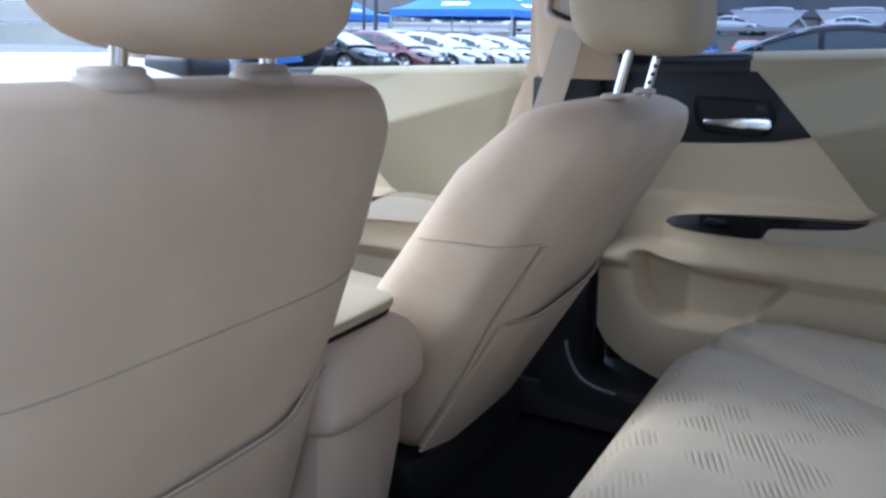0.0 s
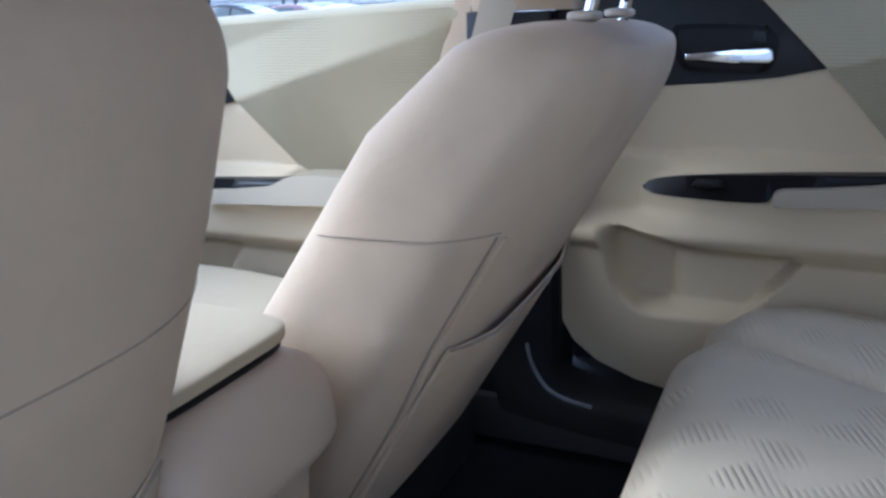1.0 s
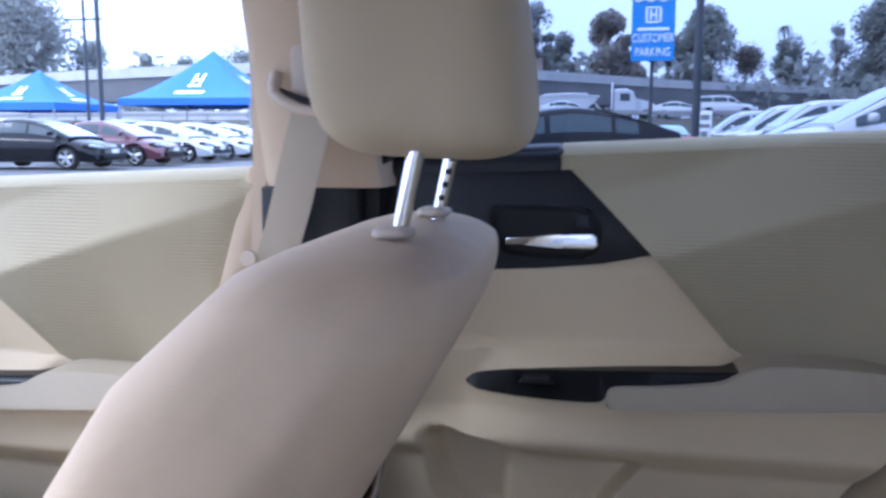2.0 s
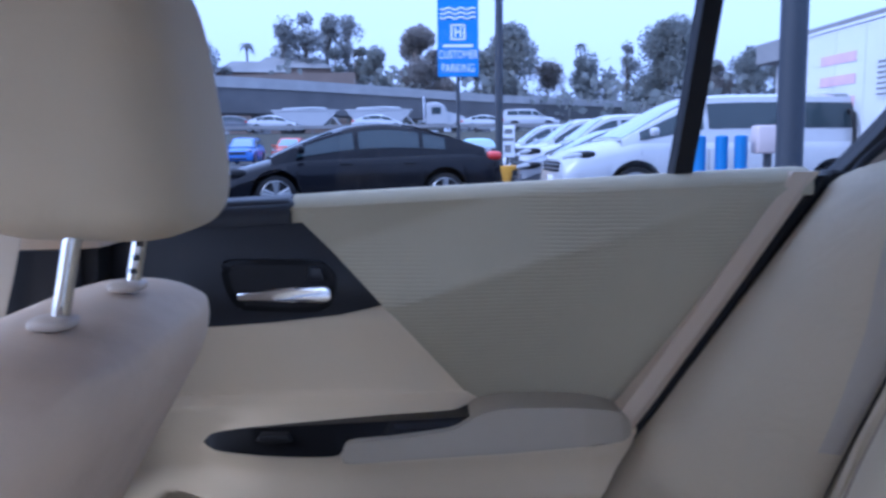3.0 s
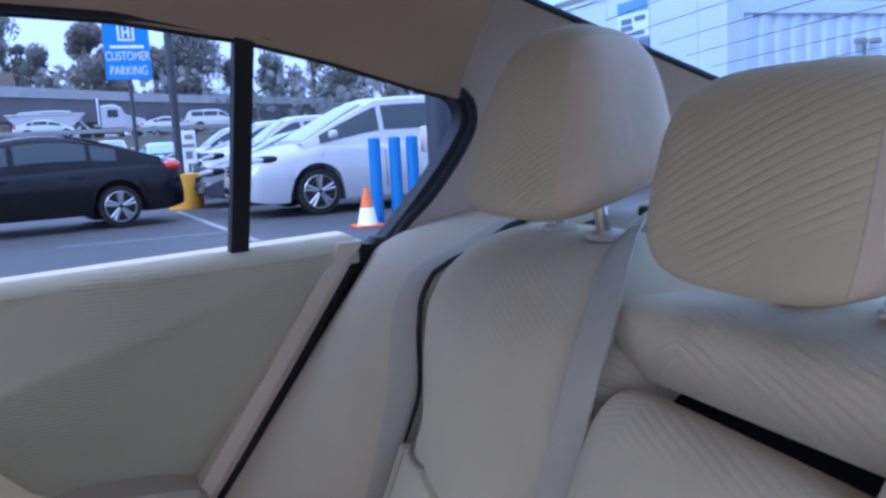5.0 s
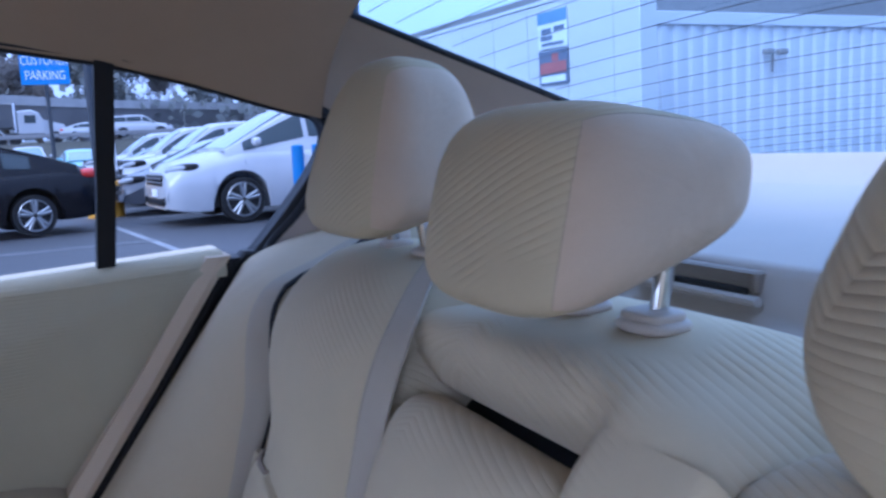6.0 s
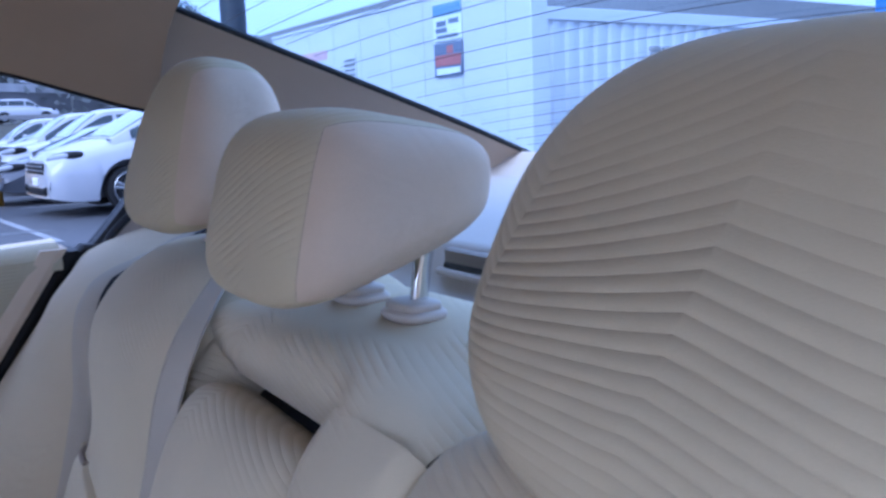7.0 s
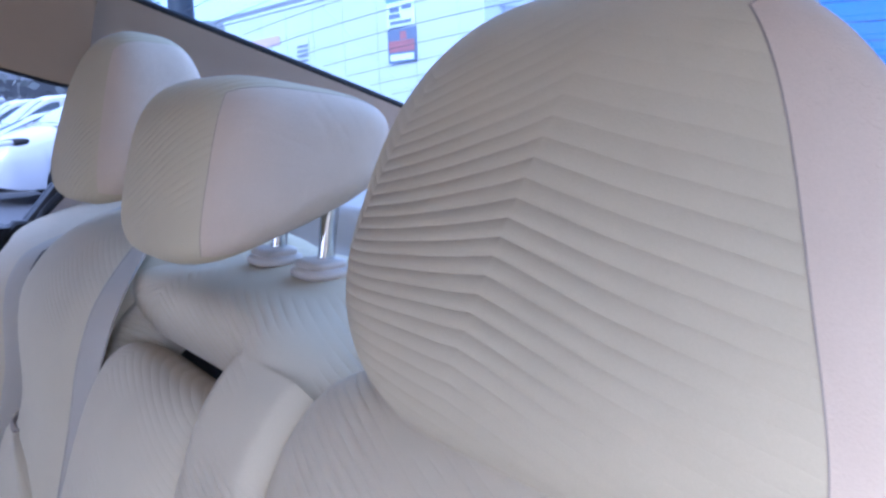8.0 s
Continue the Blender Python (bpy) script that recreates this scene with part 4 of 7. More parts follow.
part("pocket_hem", tube([pocket2(i / 20, 1.0) for i in range(21)], 0.0013, 6), SEAM, drv)
part("seat_cushion", cushion_block(16, 4, lambda p: (-0.36 + 0.245 * p[0], 1.29 + 0.28 * p[1], 0.60 + 0.075 * p[2] + 0.02 * p[1])), SEAT_SIDE, drv)
part("seat_base", box(-0.60, -0.18, 1.02, 1.44, 0.40, 0.52, 0.02, 2), BLACK, drv)

con = thing("centre_console", (0.0, 1.2, 0.45), "beige plastic centre console with padded lid", "console")
rings = []
for y, hw, zb, zt in ((0.926, 0.080, 0.685, 0.722), (0.929, 0.094, 0.672, 0.735), (0.936, 0.103, 0.662, 0.746), (0.948, 0.108, 0.656, 0.755), (0.965, 0.110, 0.652, 0.758), (1.0, 0.110, 0.645, 0.758), (1.3, 0.110, 0.62, 0.758), (1.62, 0.12, 0.60, 0.74)):
    ring = []
    for q in range(36):
        th = 2 * math.pi * q / 36
        ring.append((-0.018 + hw * power(math.cos(th), 0.42), y + 0.10 * max(0, (zt - zb) / 2 * (1 + power(math.sin(th), 0.42))) * (y < 0.99), (zt + zb) / 2 + (zt - zb) / 2 * power(math.sin(th), 0.42)))
    rings.append(ring)
part("console_body", loft(rings), CONSOLE_PLASTIC, con, sharp=50)
part("console_foot", loft([[(-0.022 + s * w, y, z) for s, w, y, z in ((-1, w0, y0, z0), (-0.8, w0, y0 - 0.012, z0), (0.8, w0, y0 - 0.012, z0), (1, w0, y0, z0), (1, 0.10, 1.6, z0), (-1, 0.10, 1.6, z0))] for w0, y0, z0 in ((0.075, 0.985, 0.40), (0.078, 0.975, 0.50), (0.090, 0.962, 0.60), (0.094, 0.958, 0.67))]), CONSOLE_PLASTIC, con, sharp=50)
part("lid", cushion_block(20, 7, lambda p: (-0.018 + 0.108 * p[0], 1.135 + 0.168 * p[1], 0.7695 + 0.0085 * p[2])), SEAT_SIDE, con, "padded pale lid")
part("lid_gap", cushion_block(10, 6, lambda p: (-0.018 + 0.1065 * p[0], 1.135 + 0.1665 * p[1], 0.7585 + 0.0035 * p[2])), BLACK, con)

# rear bench
PROFILE = [Vector((0, y, z)) for y, z in ((0.20, 0.56), (0.165, 0.66), (0.13, 0.78), (0.085, 0.93), (0.05, 1.04), (0.022, 1.092), (-0.03, 1.123), (-0.10, 1.133), (-0.17, 1.122), (-0.21, 1.09))]
CURVE = bez(PROFILE, 90)
LEN = [0.0]
for p, q in zip(CURVE, CURVE[1:]):
    LEN.append(LEN[-1] + (q - p).length)


def on_back(s):
    """The place and outward normal at s metres up the bench's profile."""
    y = interp(s, LEN, [p.y for p in CURVE])
    z = interp(s, LEN, [p.z for p in CURVE])
    y2 = interp(s + 0.01, LEN, [p.y for p in CURVE])
    z2 = interp(s + 0.01, LEN, [p.z for p in CURVE])
    t = Vector((0, y2 - y, z2 - z))
    t = t.normalized() if t.length > 1e-6 else Vector((0, -1, 0))
    return Vector((0, y, z)), Vector((0, t.z, -t.y))


def s_at(z):
    return interp(z, [p.z for p in CURVE[:63]], LEN[:63])


def pillow(x0, x1, s0, s1, lift=0.0, bulge=0.02, drop=0.05, nu=30, nv=60, e=5, side_drop=None, sink=0.0, square=False, skew=0.0, lip=None):
    """A padded panel on the bench's profile between two edges (numbers or functions of z)."""
    def at(u, v):
        s = s0 + (s1 + skew * (2 * u - 1) - s0) * v
        c, nrm = on_back(s)
        xa = x0(c.z) if callable(x0) else x0
        xb = x1(c.z) if callable(x1) else x1
        x = xa + (xb - xa) * u
        a, b = abs(2 * u - 1) * (0.6 if square and u > 0.5 else 1), abs(2 * v - 1)
        off = lift + bulge * (1 - a ** 2.5) * (1 - b ** 4) - (drop if side_drop is None else side_drop) * a ** (3 * e) - drop * b ** (6 * e) * (1 if s0 > 0.02 or v > 0.5 else 0) * (lip(x) if lip and v < 0.5 else 1) - sink * ease((s - s_at(1.10)) / 0.08)
        return Vector((x, c.y, c.z)) + nrm * off
    return grid(at, nu, nv)


def split(z):
    return interp(z, (0.56, 0.78, 0.84, 0.915, 0.98, 1.02, 1.05, 1.09, 1.12, 1.14), (0.57, 0.530, 0.515, 0.493, 0.475, 0.466, 0.463, 0.473, 0.500, 0.545))


bench = thing("rear_bench_seat", (0, 0.3, 0.42), "pale ribbed cloth rear bench seat with folded centre armrest", "car seat")
top_s = LEN[-1]


def set_back(z):
    """How far the right seat back lies behind the middle one's face."""
    return 0.030 * ease((1.075 - z) / 0.13)


def valley(z):
    """The depth of the seam's valley beside the bolster."""
    return interp(z, (0.56, 0.90, 1.05, 1.10, 1.135), (0.03, 0.022, 0.016, 0.014, 0.010))


def right_off(u, v, c):
    """How far the right seat back's face stands off the bench's profile."""
    return 0.022 * (1 - abs(2 * u - 1) ** 2.4) * (1 - (2 * v - 1) ** 6) - set_back(c.z) - valley(c.z) * ease((u - 0.72) / 0.28) - 0.006 * ease((0.06 - u) / 0.06)


def right_at(u, v):
    c, nrm = on_back(top_s * v)
    x = 0.128 + (split(c.z) - 0.004 - 0.128) * u
    return Vector((x, c.y, c.z)) + nrm * right_off(u, v, c)


part("right_section", grid(right_at, 44, 70), RIB_SEAT, bench, sharp=80)
part("middle_section", pillow(-0.20, 0.134, s_at(1.098), top_s, 0.010, 0.014, 0.045, 34, 60, 2.2, side_drop=0.016, sink=0.024, square=True, lip=lambda x: ease((x + 0.126) / 0.02)), RIB_BENCH, bench, sharp=80)
part("left_section", pillow(-0.66, -0.196, 0.0, top_s, 0.004, 0.018, 0.014, sink=0.020), RIB_BENCH, bench, sharp=80)
part("middle_surround", pillow(-0.205, -0.112, 0.0, s_at(1.101), 0.010, 0.003, 0.0, 14, 50, side_drop=0.018), RIB_BENCH, bench, sharp=80)
# Two black sheets put deep shade behind the gaps between the bench's pads.
part("gap_shade", pillow(-0.13, 0.13, 0.0, s_at(1.115), -0.060, 0.0, 0.0, 6, 24), BLACK, bench)
part("shade_shell", grid(lambda u, v: on_back(top_s * v)[0] + Vector((-0.68 + 1.34 * u, 0, 0)) - on_back(top_s * v)[1] * 0.072, 6, 30, (0, -0.02, 0)), BLACK, bench)
part("middle_backing", grid(lambda u, v: Vector((0.104 + 0.036 * u, 0, 0)) + on_back(s_at(0.80) + (top_s - s_at(0.80)) * v)[0] - on_back(s_at(0.80) + (top_s - s_at(0.80)) * v)[1] * (0.010 + 0.05 * (1 - u) ** 2), 12, 60), RIB_BENCH, bench, sharp=80)
part("armrest_pad", pillow(lambda z: -0.114 + 0.02 * ease((0.95 - z) / 0.3), 0.121, 0.0, s_at(1.092), 0.004, 0.020, 0.055, 48, 100, 2.8, side_drop=0.03, skew=0.004), RIB_ARM, bench, "ribbed centre armrest folded up", sharp=80)


def wing(u, v):
    z = 0.52 + v * 0.632
    yo = -0.006 + (1.11 - z) * 0.745 if z < 1.10 else 0.0015 - 1.2 * (z - 1.10) - 50 * (z - 1.10) ** 2
    zc = min(z, 1.118)
    c, nrm = on_back(s_at(zc))
    xi = split(min(z, 1.135)) + 0.004
    x = 0.712 + (xi - 0.712) * u
    yi = c.y + 0.010 - set_back(z) - valley(z) + 0.012 - (max(0, z - 1.095) * 0.8 + 40 * max(0, z - 1.095) ** 2)
    y = yo + (yi - yo) * (u ** 1.25)
    y += 0.026 * math.sin(u * math.pi) ** 1.3 * (1 if z < 1.06 else max(0, (1.152 - z) / 0.092))
    y -= 0.018 * max(0, (u - 0.84) / 0.16) ** 2
    return Vector((x, y, z))


part("bolster_pad", grid(wing, 40, 70, (0, -0.06, -0.015)), SEAT_SIDE, bench, "smooth cloth side bolster", sharp=80)
# Black bar draws the shade in the seam between bolster and seat back.
part("split_shade", tube([wing(1.0, 0.40 + 0.585 * i / 40) + Vector((-0.004, 0.003, 0.002)) for i in range(41)], 0.0010, 8, 0.0036), BLACK, bench)
PAD_LEFT = ((0.60, 0.80, 0.86, 0.90, 0.920, 0.930), (0.20, 0.205, 0.222, 0.255, 0.30, 0.36))
PAD_TOP = 0.934


def pad_at(u, v):
    """The rounded lower pad: a thick lobe with a side wall towards the bolster's seam."""
    z = 0.60 + (PAD_TOP - 0.60) * v
    c, nrm = on_back(s_at(z))
    x0, x1 = interp(z, *PAD_LEFT), min(0.470, split(z) - 0.040) + 0.012 * (u > 0.97)
    x = x0 + (x1 - x0) * u
    base = right_off(min(1.0, (x - 0.128) / (split(z) - 0.132)), s_at(z) / top_s, c)
    edge = min(u / 0.06, (1 - u) / 0.05, (1 - v) / 0.05, 1.0)
    return Vector((x, c.y, c.z)) + nrm * (base - 0.004 + 0.014 * math.sqrt(max(0.0, 1 - (1 - edge) ** 2)))


part("wing_pad", grid(pad_at, 44, 60), RIB_SEAT, bench, "rounded lower pad", sharp=80)
part("pad_seam", tube([pad_at(0.0, 0.2 + 0.02 * i) for i in range(38)] + [pad_at(0.9 * i / 24, 0.992) for i in range(25)], 0.0030, 6), SEAM, bench)
part("pad_welt", tube([pad_at(0.975, 0.10 + 0.87 * i / 24) for i in range(25)], 0.0095, 8), SEAT_SIDE, bench, "pale rolled edge")
part("pad_crease", tube([pad_at(0.90, 0.10 + 0.87 * i / 24) for i in range(25)], 0.0020, 6), SEAM, bench)


def strap_on(name, pts, width, label, lift=0.004):
    t = thing(name, pts[0], label, "seat belt", "seat belts")
    line = bez(pts, 36)
    rings = []
    for k, p in enumerate(line):
        way = (line[min(k + 1, 36)] - line[max(k - 1, 0)]).normalized()
        side = way.cross(Vector((-0.45, 0.80, 0.35))).normalized() * (width / 2)
        out = side.cross(way).normalized()
        if out.dot(Vector((-0.45, 0.8, 0.35))) < 0:
            out = -out
        rings.append([p - side, p + out * 0.002, p + side, p + side - out * 0.002, p - side - out * 0.002])
    part("strap", loft(rings), STRAP, t)
    for k in (0, 2):
        part("selvedge", tube([ring[k] for ring in rings], 0.0009, 6), STRAP, t)
    return t


belt = thing("rear_seat_belt", (0.5, 0.05, 1.0), "grey-beige shoulder belt lying over the rear seat bolster", "seat belt", "seat belts")


def shoulder(u, v):
    """The webbing: over the bolster beside its inner edge, then back over the top."""
    if v < 0.75:
        return wing(0.99 - (0.05 + 0.055 * ease(v / 0.45)) * (1 - u), 0.48 + 0.505 * v / 0.75) + Vector((-0.25, 0.80, 0.45)) * (0.0035 - 0.0015 * abs(2 * u - 1) ** 6)
    f = (v - 0.75) / 0.25
    return wing(0.885 + 0.105 * u, 0.985) + Vector((0.02 * f, -0.085 * f, 0.006 * math.sin(f * math.pi) - 0.012 * f)) + Vector((-0.25, 0.80, 0.45)) * 0.0035


part("strap", grid(shoulder, 6, 60, (0.0005, -0.0016, -0.001)), STRAP, belt, "grey woven webbing")
part("belt_exit", box(0.52, 0.60, -0.175, -0.135, 1.125, 1.152, 0.010, 3), GROMMET, belt, "beige belt exit")
strap_on("middle_seat_belt", [(0.385, -0.245, 1.157), (0.335, -0.185, 1.166), (0.262, -0.11, 1.163), (0.19, -0.04, 1.153), (0.128, 0.022, 1.112), (0.117, 0.050, 1.060), (0.122, 0.064, 0.995), (0.132, 0.084, 0.91), (0.148, 0.118, 0.79)], 0.026, "grey-beige middle shoulder belt lying on the rear seat")



def cushion_at(x0, x1, lift):
    def at(u, v):
        xa = x0(v) if callable(x0) else x0
        xb = x1(v) if callable(x1) else x1
        x = xa + (xb - xa) * u
        y = interp(v, (0, 0.12, 0.2, 0.28, 0.36, 0.6, 1), (0.69, 0.705, 0.695, 0.66, 0.60, 0.40, 0.12))
        z = interp(v, (0, 0.12, 0.2, 0.28, 0.36, 0.6, 1), (0.42, 0.55, 0.605, 0.632, 0.642, 0.635, 0.60))
        a = abs(2 * u - 1)
        round_in = 0.05 * max(0, (x - 0.44) / 0.2) ** 2
        return Vector((x, y - round_in, z + lift + 0.010 * (1 - a ** 3) - 0.010 * a ** 12))
    return at


edge_x = lambda v: interp(v, (0, 0.24, 0.30, 0.6, 0.8, 1), (0.60, 0.575, 0.55, 0.40, 0.34, 0.32))
part("seat_pad", grid(cushion_at(-0.66, edge_x, 0.0), 60, 60), RIB_LIT_CUSHION, bench, sharp=80)
part("outer_pad", grid(cushion_at(edge_x, 0.665, 0.0), 24, 60), RIB_LIT_CUSHION, bench, sharp=80)
part("cushion_base", box(-0.66, 0.64, 0.14, 0.655, 0.40, 0.56, 0.02, 2), SEAT_SIDE, bench)

# rear head restraints
h = thing("rear_headrest", (0.29, -0.07, 1.14), "tall raised pale ribbed cloth rear headrest on chrome posts", "headrest", "rear headrests")
headrest(h, 0.296, ((0.034, 1.158), (-0.018, 1.342), (-0.108, 1.328), (-0.122, 1.200)), 0.140, 0.073, RIB_MID, SEAT_VINYL, 40, 3.2, 0.88, 0.0, 0.10, tilt=-0.018)
stalks(h, [(0.258, -0.072, 1.152), (0.338, -0.072, 1.152)], (0, 0.012, 0.055))
h = thing("rear_headrest", (-0.372, -0.07, 1.12), "tall lowered pale ribbed cloth rear headrest", "headrest", "rear headrests")
headrest(h, -0.366, ((0.042, 1.088), (-0.010, 1.306), (-0.110, 1.278), (-0.125, 1.14)), 0.177, 0.134, RIB_HEAD, SEAT_VINYL, 50, 2.9, 0.86, 0.00035, 0.16, 0.18)
stalks(h, [(-0.438, -0.090, 1.145), (-0.306, -0.090, 1.145)], (0, 0.012, 0.02))
h = thing("middle_headrest", (-0.015, -0.08, 1.13), "low wide pale cloth middle headrest on chrome posts", "headrest", "rear headrests")
headrest(h, -0.014, ((0.050, 1.139), (0.011, 1.288), (-0.132, 1.260), (-0.126, 1.198)), 0.103, 0.100, RIB_MID, SEAT_VINYL, 36, 3.4, 1.0, 0.0002, 0.06)
stalks(h, [(-0.046, -0.082, 1.134), (0.034, -0.082, 1.134)], (-0.010, -0.012, 0.075), 1.28)

# ---- outside: ground ----
ASPHALT = surface("asphalt", (0.060, 0.061, 0.065), 0.72, vary=0.35, scale=0.35, grain=60, bump=0.3, spec=0.45)
LINE = surface("line_paint", (0.24, 0.245, 0.25), 0.7, vary=0.35, scale=3, grain=40, bump=0.1)
CONCRETE = surface("concrete", (0.36, 0.36, 0.36), 0.85, vary=0.2, scale=0.5, grain=20, bump=0.3)
DARK_CONCRETE = surface("weathered_concrete", (0.22, 0.22, 0.225), 0.9, vary=0.25, scale=0.3, grain=14, bump=0.3)
EARTH = surface("scrub_earth", (0.085, 0.085, 0.070), 0.95, vary=0.5, scale=0.12, grain=3, bump=0.6)
WHITE_WALL = surface("white_wall_paint", (0.62, 0.63, 0.65), 0.6, vary=0.06, scale=1.2, grain=30, bump=0.15)
BLUE_PAINT = surface("blue_paint", (0.015, 0.15, 0.40), 0.45, vary=0.12, scale=3, bump=0.05)
BLUE_CLOTH = surface("blue_canopy_cloth", (0.03, 0.13, 0.42), 0.8, vary=0.08, scale=1.0, grain=80, bump=0.1)
WHITE_PRINT = surface("white_print", (0.80, 0.82, 0.84), 0.6, grain=4, vary=0.05, bump=0.0)
SIGN_BLUE = surface("sign_blue", (0.02, 0.21, 0.56), 0.5, vary=0.05, scale=3, bump=0.03)
# Notice colours are muted to stand for reflection and haze in the rear glass.
RED_PRINT = surface("red_print", (0.42, 0.13, 0.13), 0.6, grain=4, vary=0.1, bump=0.0)
GREY_PRINT = surface("hazed_dark_print", (0.14, 0.17, 0.24), 0.6, grain=4, vary=0.1, bump=0.0)
YELLOW = surface("yellow_paint", (0.70, 0.34, 0.03), 0.6, vary=0.15, scale=4, grain=60, bump=0.15)
ORANGE = surface("orange_plastic", (0.75, 0.16, 0.03), 0.6, vary=0.1, bump=0.05)
POLE_METAL = surface("pole_paint", (0.028, 0.035, 0.046), 0.5, vary=0.12, scale=3, grain=200, bump=0.1)
TYRE = surface("tyre_rubber", (0.016, 0.016, 0.017), 0.85, vary=0.25, scale=12, grain=90, bump=0.3, spec=0.25)
ALLOY = surface("alloy", (0.32, 0.33, 0.34), 0.35, metal=0.85, vary=0.1, bump=0.0)
CAR_GLASS = surface("car_glass", (0.022, 0.036, 0.042), 0.06, grain=4, vary=0.1, scale=1.0, bump=0.0, coat=0.0, spec=0.5)
# Pale base colour carries part of the windscreens' reflection.
SCREEN_GLASS = surface("painted_reflection_screen", (0.16, 0.24, 0.27), 0.06, grain=4, vary=0.15, scale=0.8, bump=0.0, coat=0.6, spec=0.9)
LAMP_CLEAR = surface("headlamp", (0.34, 0.36, 0.39), 0.12, grain=4, vary=0.1, bump=0.0, coat=0.6)
LAMP_RED = surface("tail_lamp", (0.55, 0.025, 0.02), 0.15, grain=4, vary=0.1, bump=0.0, coat=0.6)
LAMP_AMBER = surface("amber_marker", (0.75, 0.13, 0.03), 0.2, grain=4, vary=0.1, bump=0.0)
BARK = surface("bark", (0.12, 0.10, 0.085), 0.9, vary=0.3, scale=3, grain=30, bump=0.5)


def foliage(name, colour):
    m = surface(name, colour, 0.85, vary=0.25, scale=0.8, grain=6, bump=0.0, spec=0.2)
    nt = m.node_tree
    geo = nd(nt, "NewGeometry")
    mr = nd(nt, "MapRange")
    mr.inputs["To Min"].default_value, mr.inputs["To Max"].default_value = 0.8, 1.2
    nt.links.new(geo.outputs["Random Per Island"], mr.inputs["Value"])
    mix = nd(nt, "MixRGB")
    mix.blend_type = "MULTIPLY"
    mix.inputs[0].default_value = 1.0
    p = nt.nodes["Principled BSDF"]
    src = p.inputs["Base Color"].links[0].from_socket
    nt.links.new(src, mix.inputs[1])
    nt.links.new(mr.outputs[0], mix.inputs[2])
    nt.links.new(mix.outputs[0], p.inputs["Base Color"])
    glow = nd(nt, "BsdfTranslucent")
    nt.links.new(mix.outputs[0], glow.inputs["Color"])
    blend = nd(nt, "MixShader")
    blend.inputs[0].default_value = 0.55
    out = nt.nodes["Material Output"]
    nt.links.new(nt.nodes["Principled BSDF"].outputs[0], blend.inputs[1])
    nt.links.new(glow.outputs[0], blend.inputs[2])
    nt.links.new(blend.outputs[0], out.inputs["Surface"])
    return m


# Leaf colours are lightened to stand in for haze over the distance.
HAZE_LEAF = [foliage("haze_leaf_dark", (0.25, 0.265, 0.255)), foliage("haze_leaf_grey", (0.29, 0.30, 0.30)), foliage("haze_leaf_brown", (0.29, 0.27, 0.255))]

ground = thing("ground", (30, 0, GROUND), "grey asphalt car park", "ground", kind="structure")
bm = bmesh.new()
bmesh.ops.create_grid(bm, x_segments=40, y_segments=40, size=1500)
for v in bm.verts:
    v.co.z = GROUND
part("asphalt_sheet", bm, ASPHALT, ground)
for (xa, ya), (xb, yb), w in (((14.9, -0.85), (9.2, -1.25), 0.10), ((10.45, 0.9), (10.5, -1.35), 0.05), ((10.6, 0.9), (10.65, -1.3), 0.05), ((14.4, -1.5), (14.6, -6.5), 0.10), ((17.2, -1.5), (17.4, -6.5), 0.10)):
    way = Vector((xb - xa, yb - ya, 0)).normalized()
    side = Vector((-way.y, way.x, 0)) * w / 2
    bm = bmesh.new()
    p, q = Vector((xa, ya, GROUND + 0.005)), Vector((xb, yb, GROUND + 0.005))
    bm.faces.new([bm.verts.new(c) for c in (p - side, q - side, q + side, p + side)])
    part("bay_line", bm, LINE, ground, "worn white bay line")

# ---- vehicles ----
def local_part(name, bm, mat, parent, label="", sharp=40):
    ob = new(name, finish(bm, name, mat, sharp))
    ob.parent = parent
    return tagged(ob, label)


KINDS = {
    # length, half width, wheel radius, axle front, axle rear, hood/deck line (y, z), belt, roof points (y, z)
    "sedan": dict(L=4.4, w=0.88, r=0.315, fa=1.30, ra=-1.24, top=((2.16, 0.46), (2.10, 0.60), (1.84, 0.71), (1.25, 0.87), (0.92, 0.92), (-1.5, 0.99), (-1.9, 1.00), (-2.14, 0.93), (-2.2, 0.60)),
                  cab=((1.36, 0.88), (0.46, 1.25), (-0.10, 1.365), (-0.62, 1.355), (-1.20, 1.22), (-1.88, 1.00)), glass=(0.98, 0.10, -0.86, -1.26)),
    "suv": dict(L=4.6, w=0.93, r=0.36, fa=1.38, ra=-1.28, top=((2.30, 0.62), (2.24, 0.82), (1.9, 0.95), (1.1, 1.07), (0.9, 1.09), (-1.9, 1.10), (-2.2, 1.08), (-2.28, 0.9), (-2.30, 0.6)),
                cab=((1.10, 1.07), (0.45, 1.56), (0.0, 1.66), (-1.2, 1.66), (-1.95, 1.58), (-2.22, 1.10)), glass=(0.95, 0.10, -0.95, -1.85)),
    "van": dict(L=5.15, w=1.0, r=0.355, fa=1.52, ra=-1.48, top=((2.575, 0.62), (2.55, 0.80), (2.38, 0.92), (1.85, 1.05), (1.5, 1.12), (-2.2, 1.12), (-2.5, 1.10), (-2.56, 0.9), (-2.575, 0.6)),
                cab=((1.72, 1.08), (0.70, 1.62), (0.2, 1.735), (-1.6, 1.735), (-2.35, 1.66), (-2.54, 1.12)), glass=(1.45, 0.45, -0.85, -2.35)),
}


def paint(name, colour, rough=0.22):
    return surface(name, colour, rough, vary=0.04, scale=1.5, grain=4, bump=0.0, coat=0.25, spec=0.4)


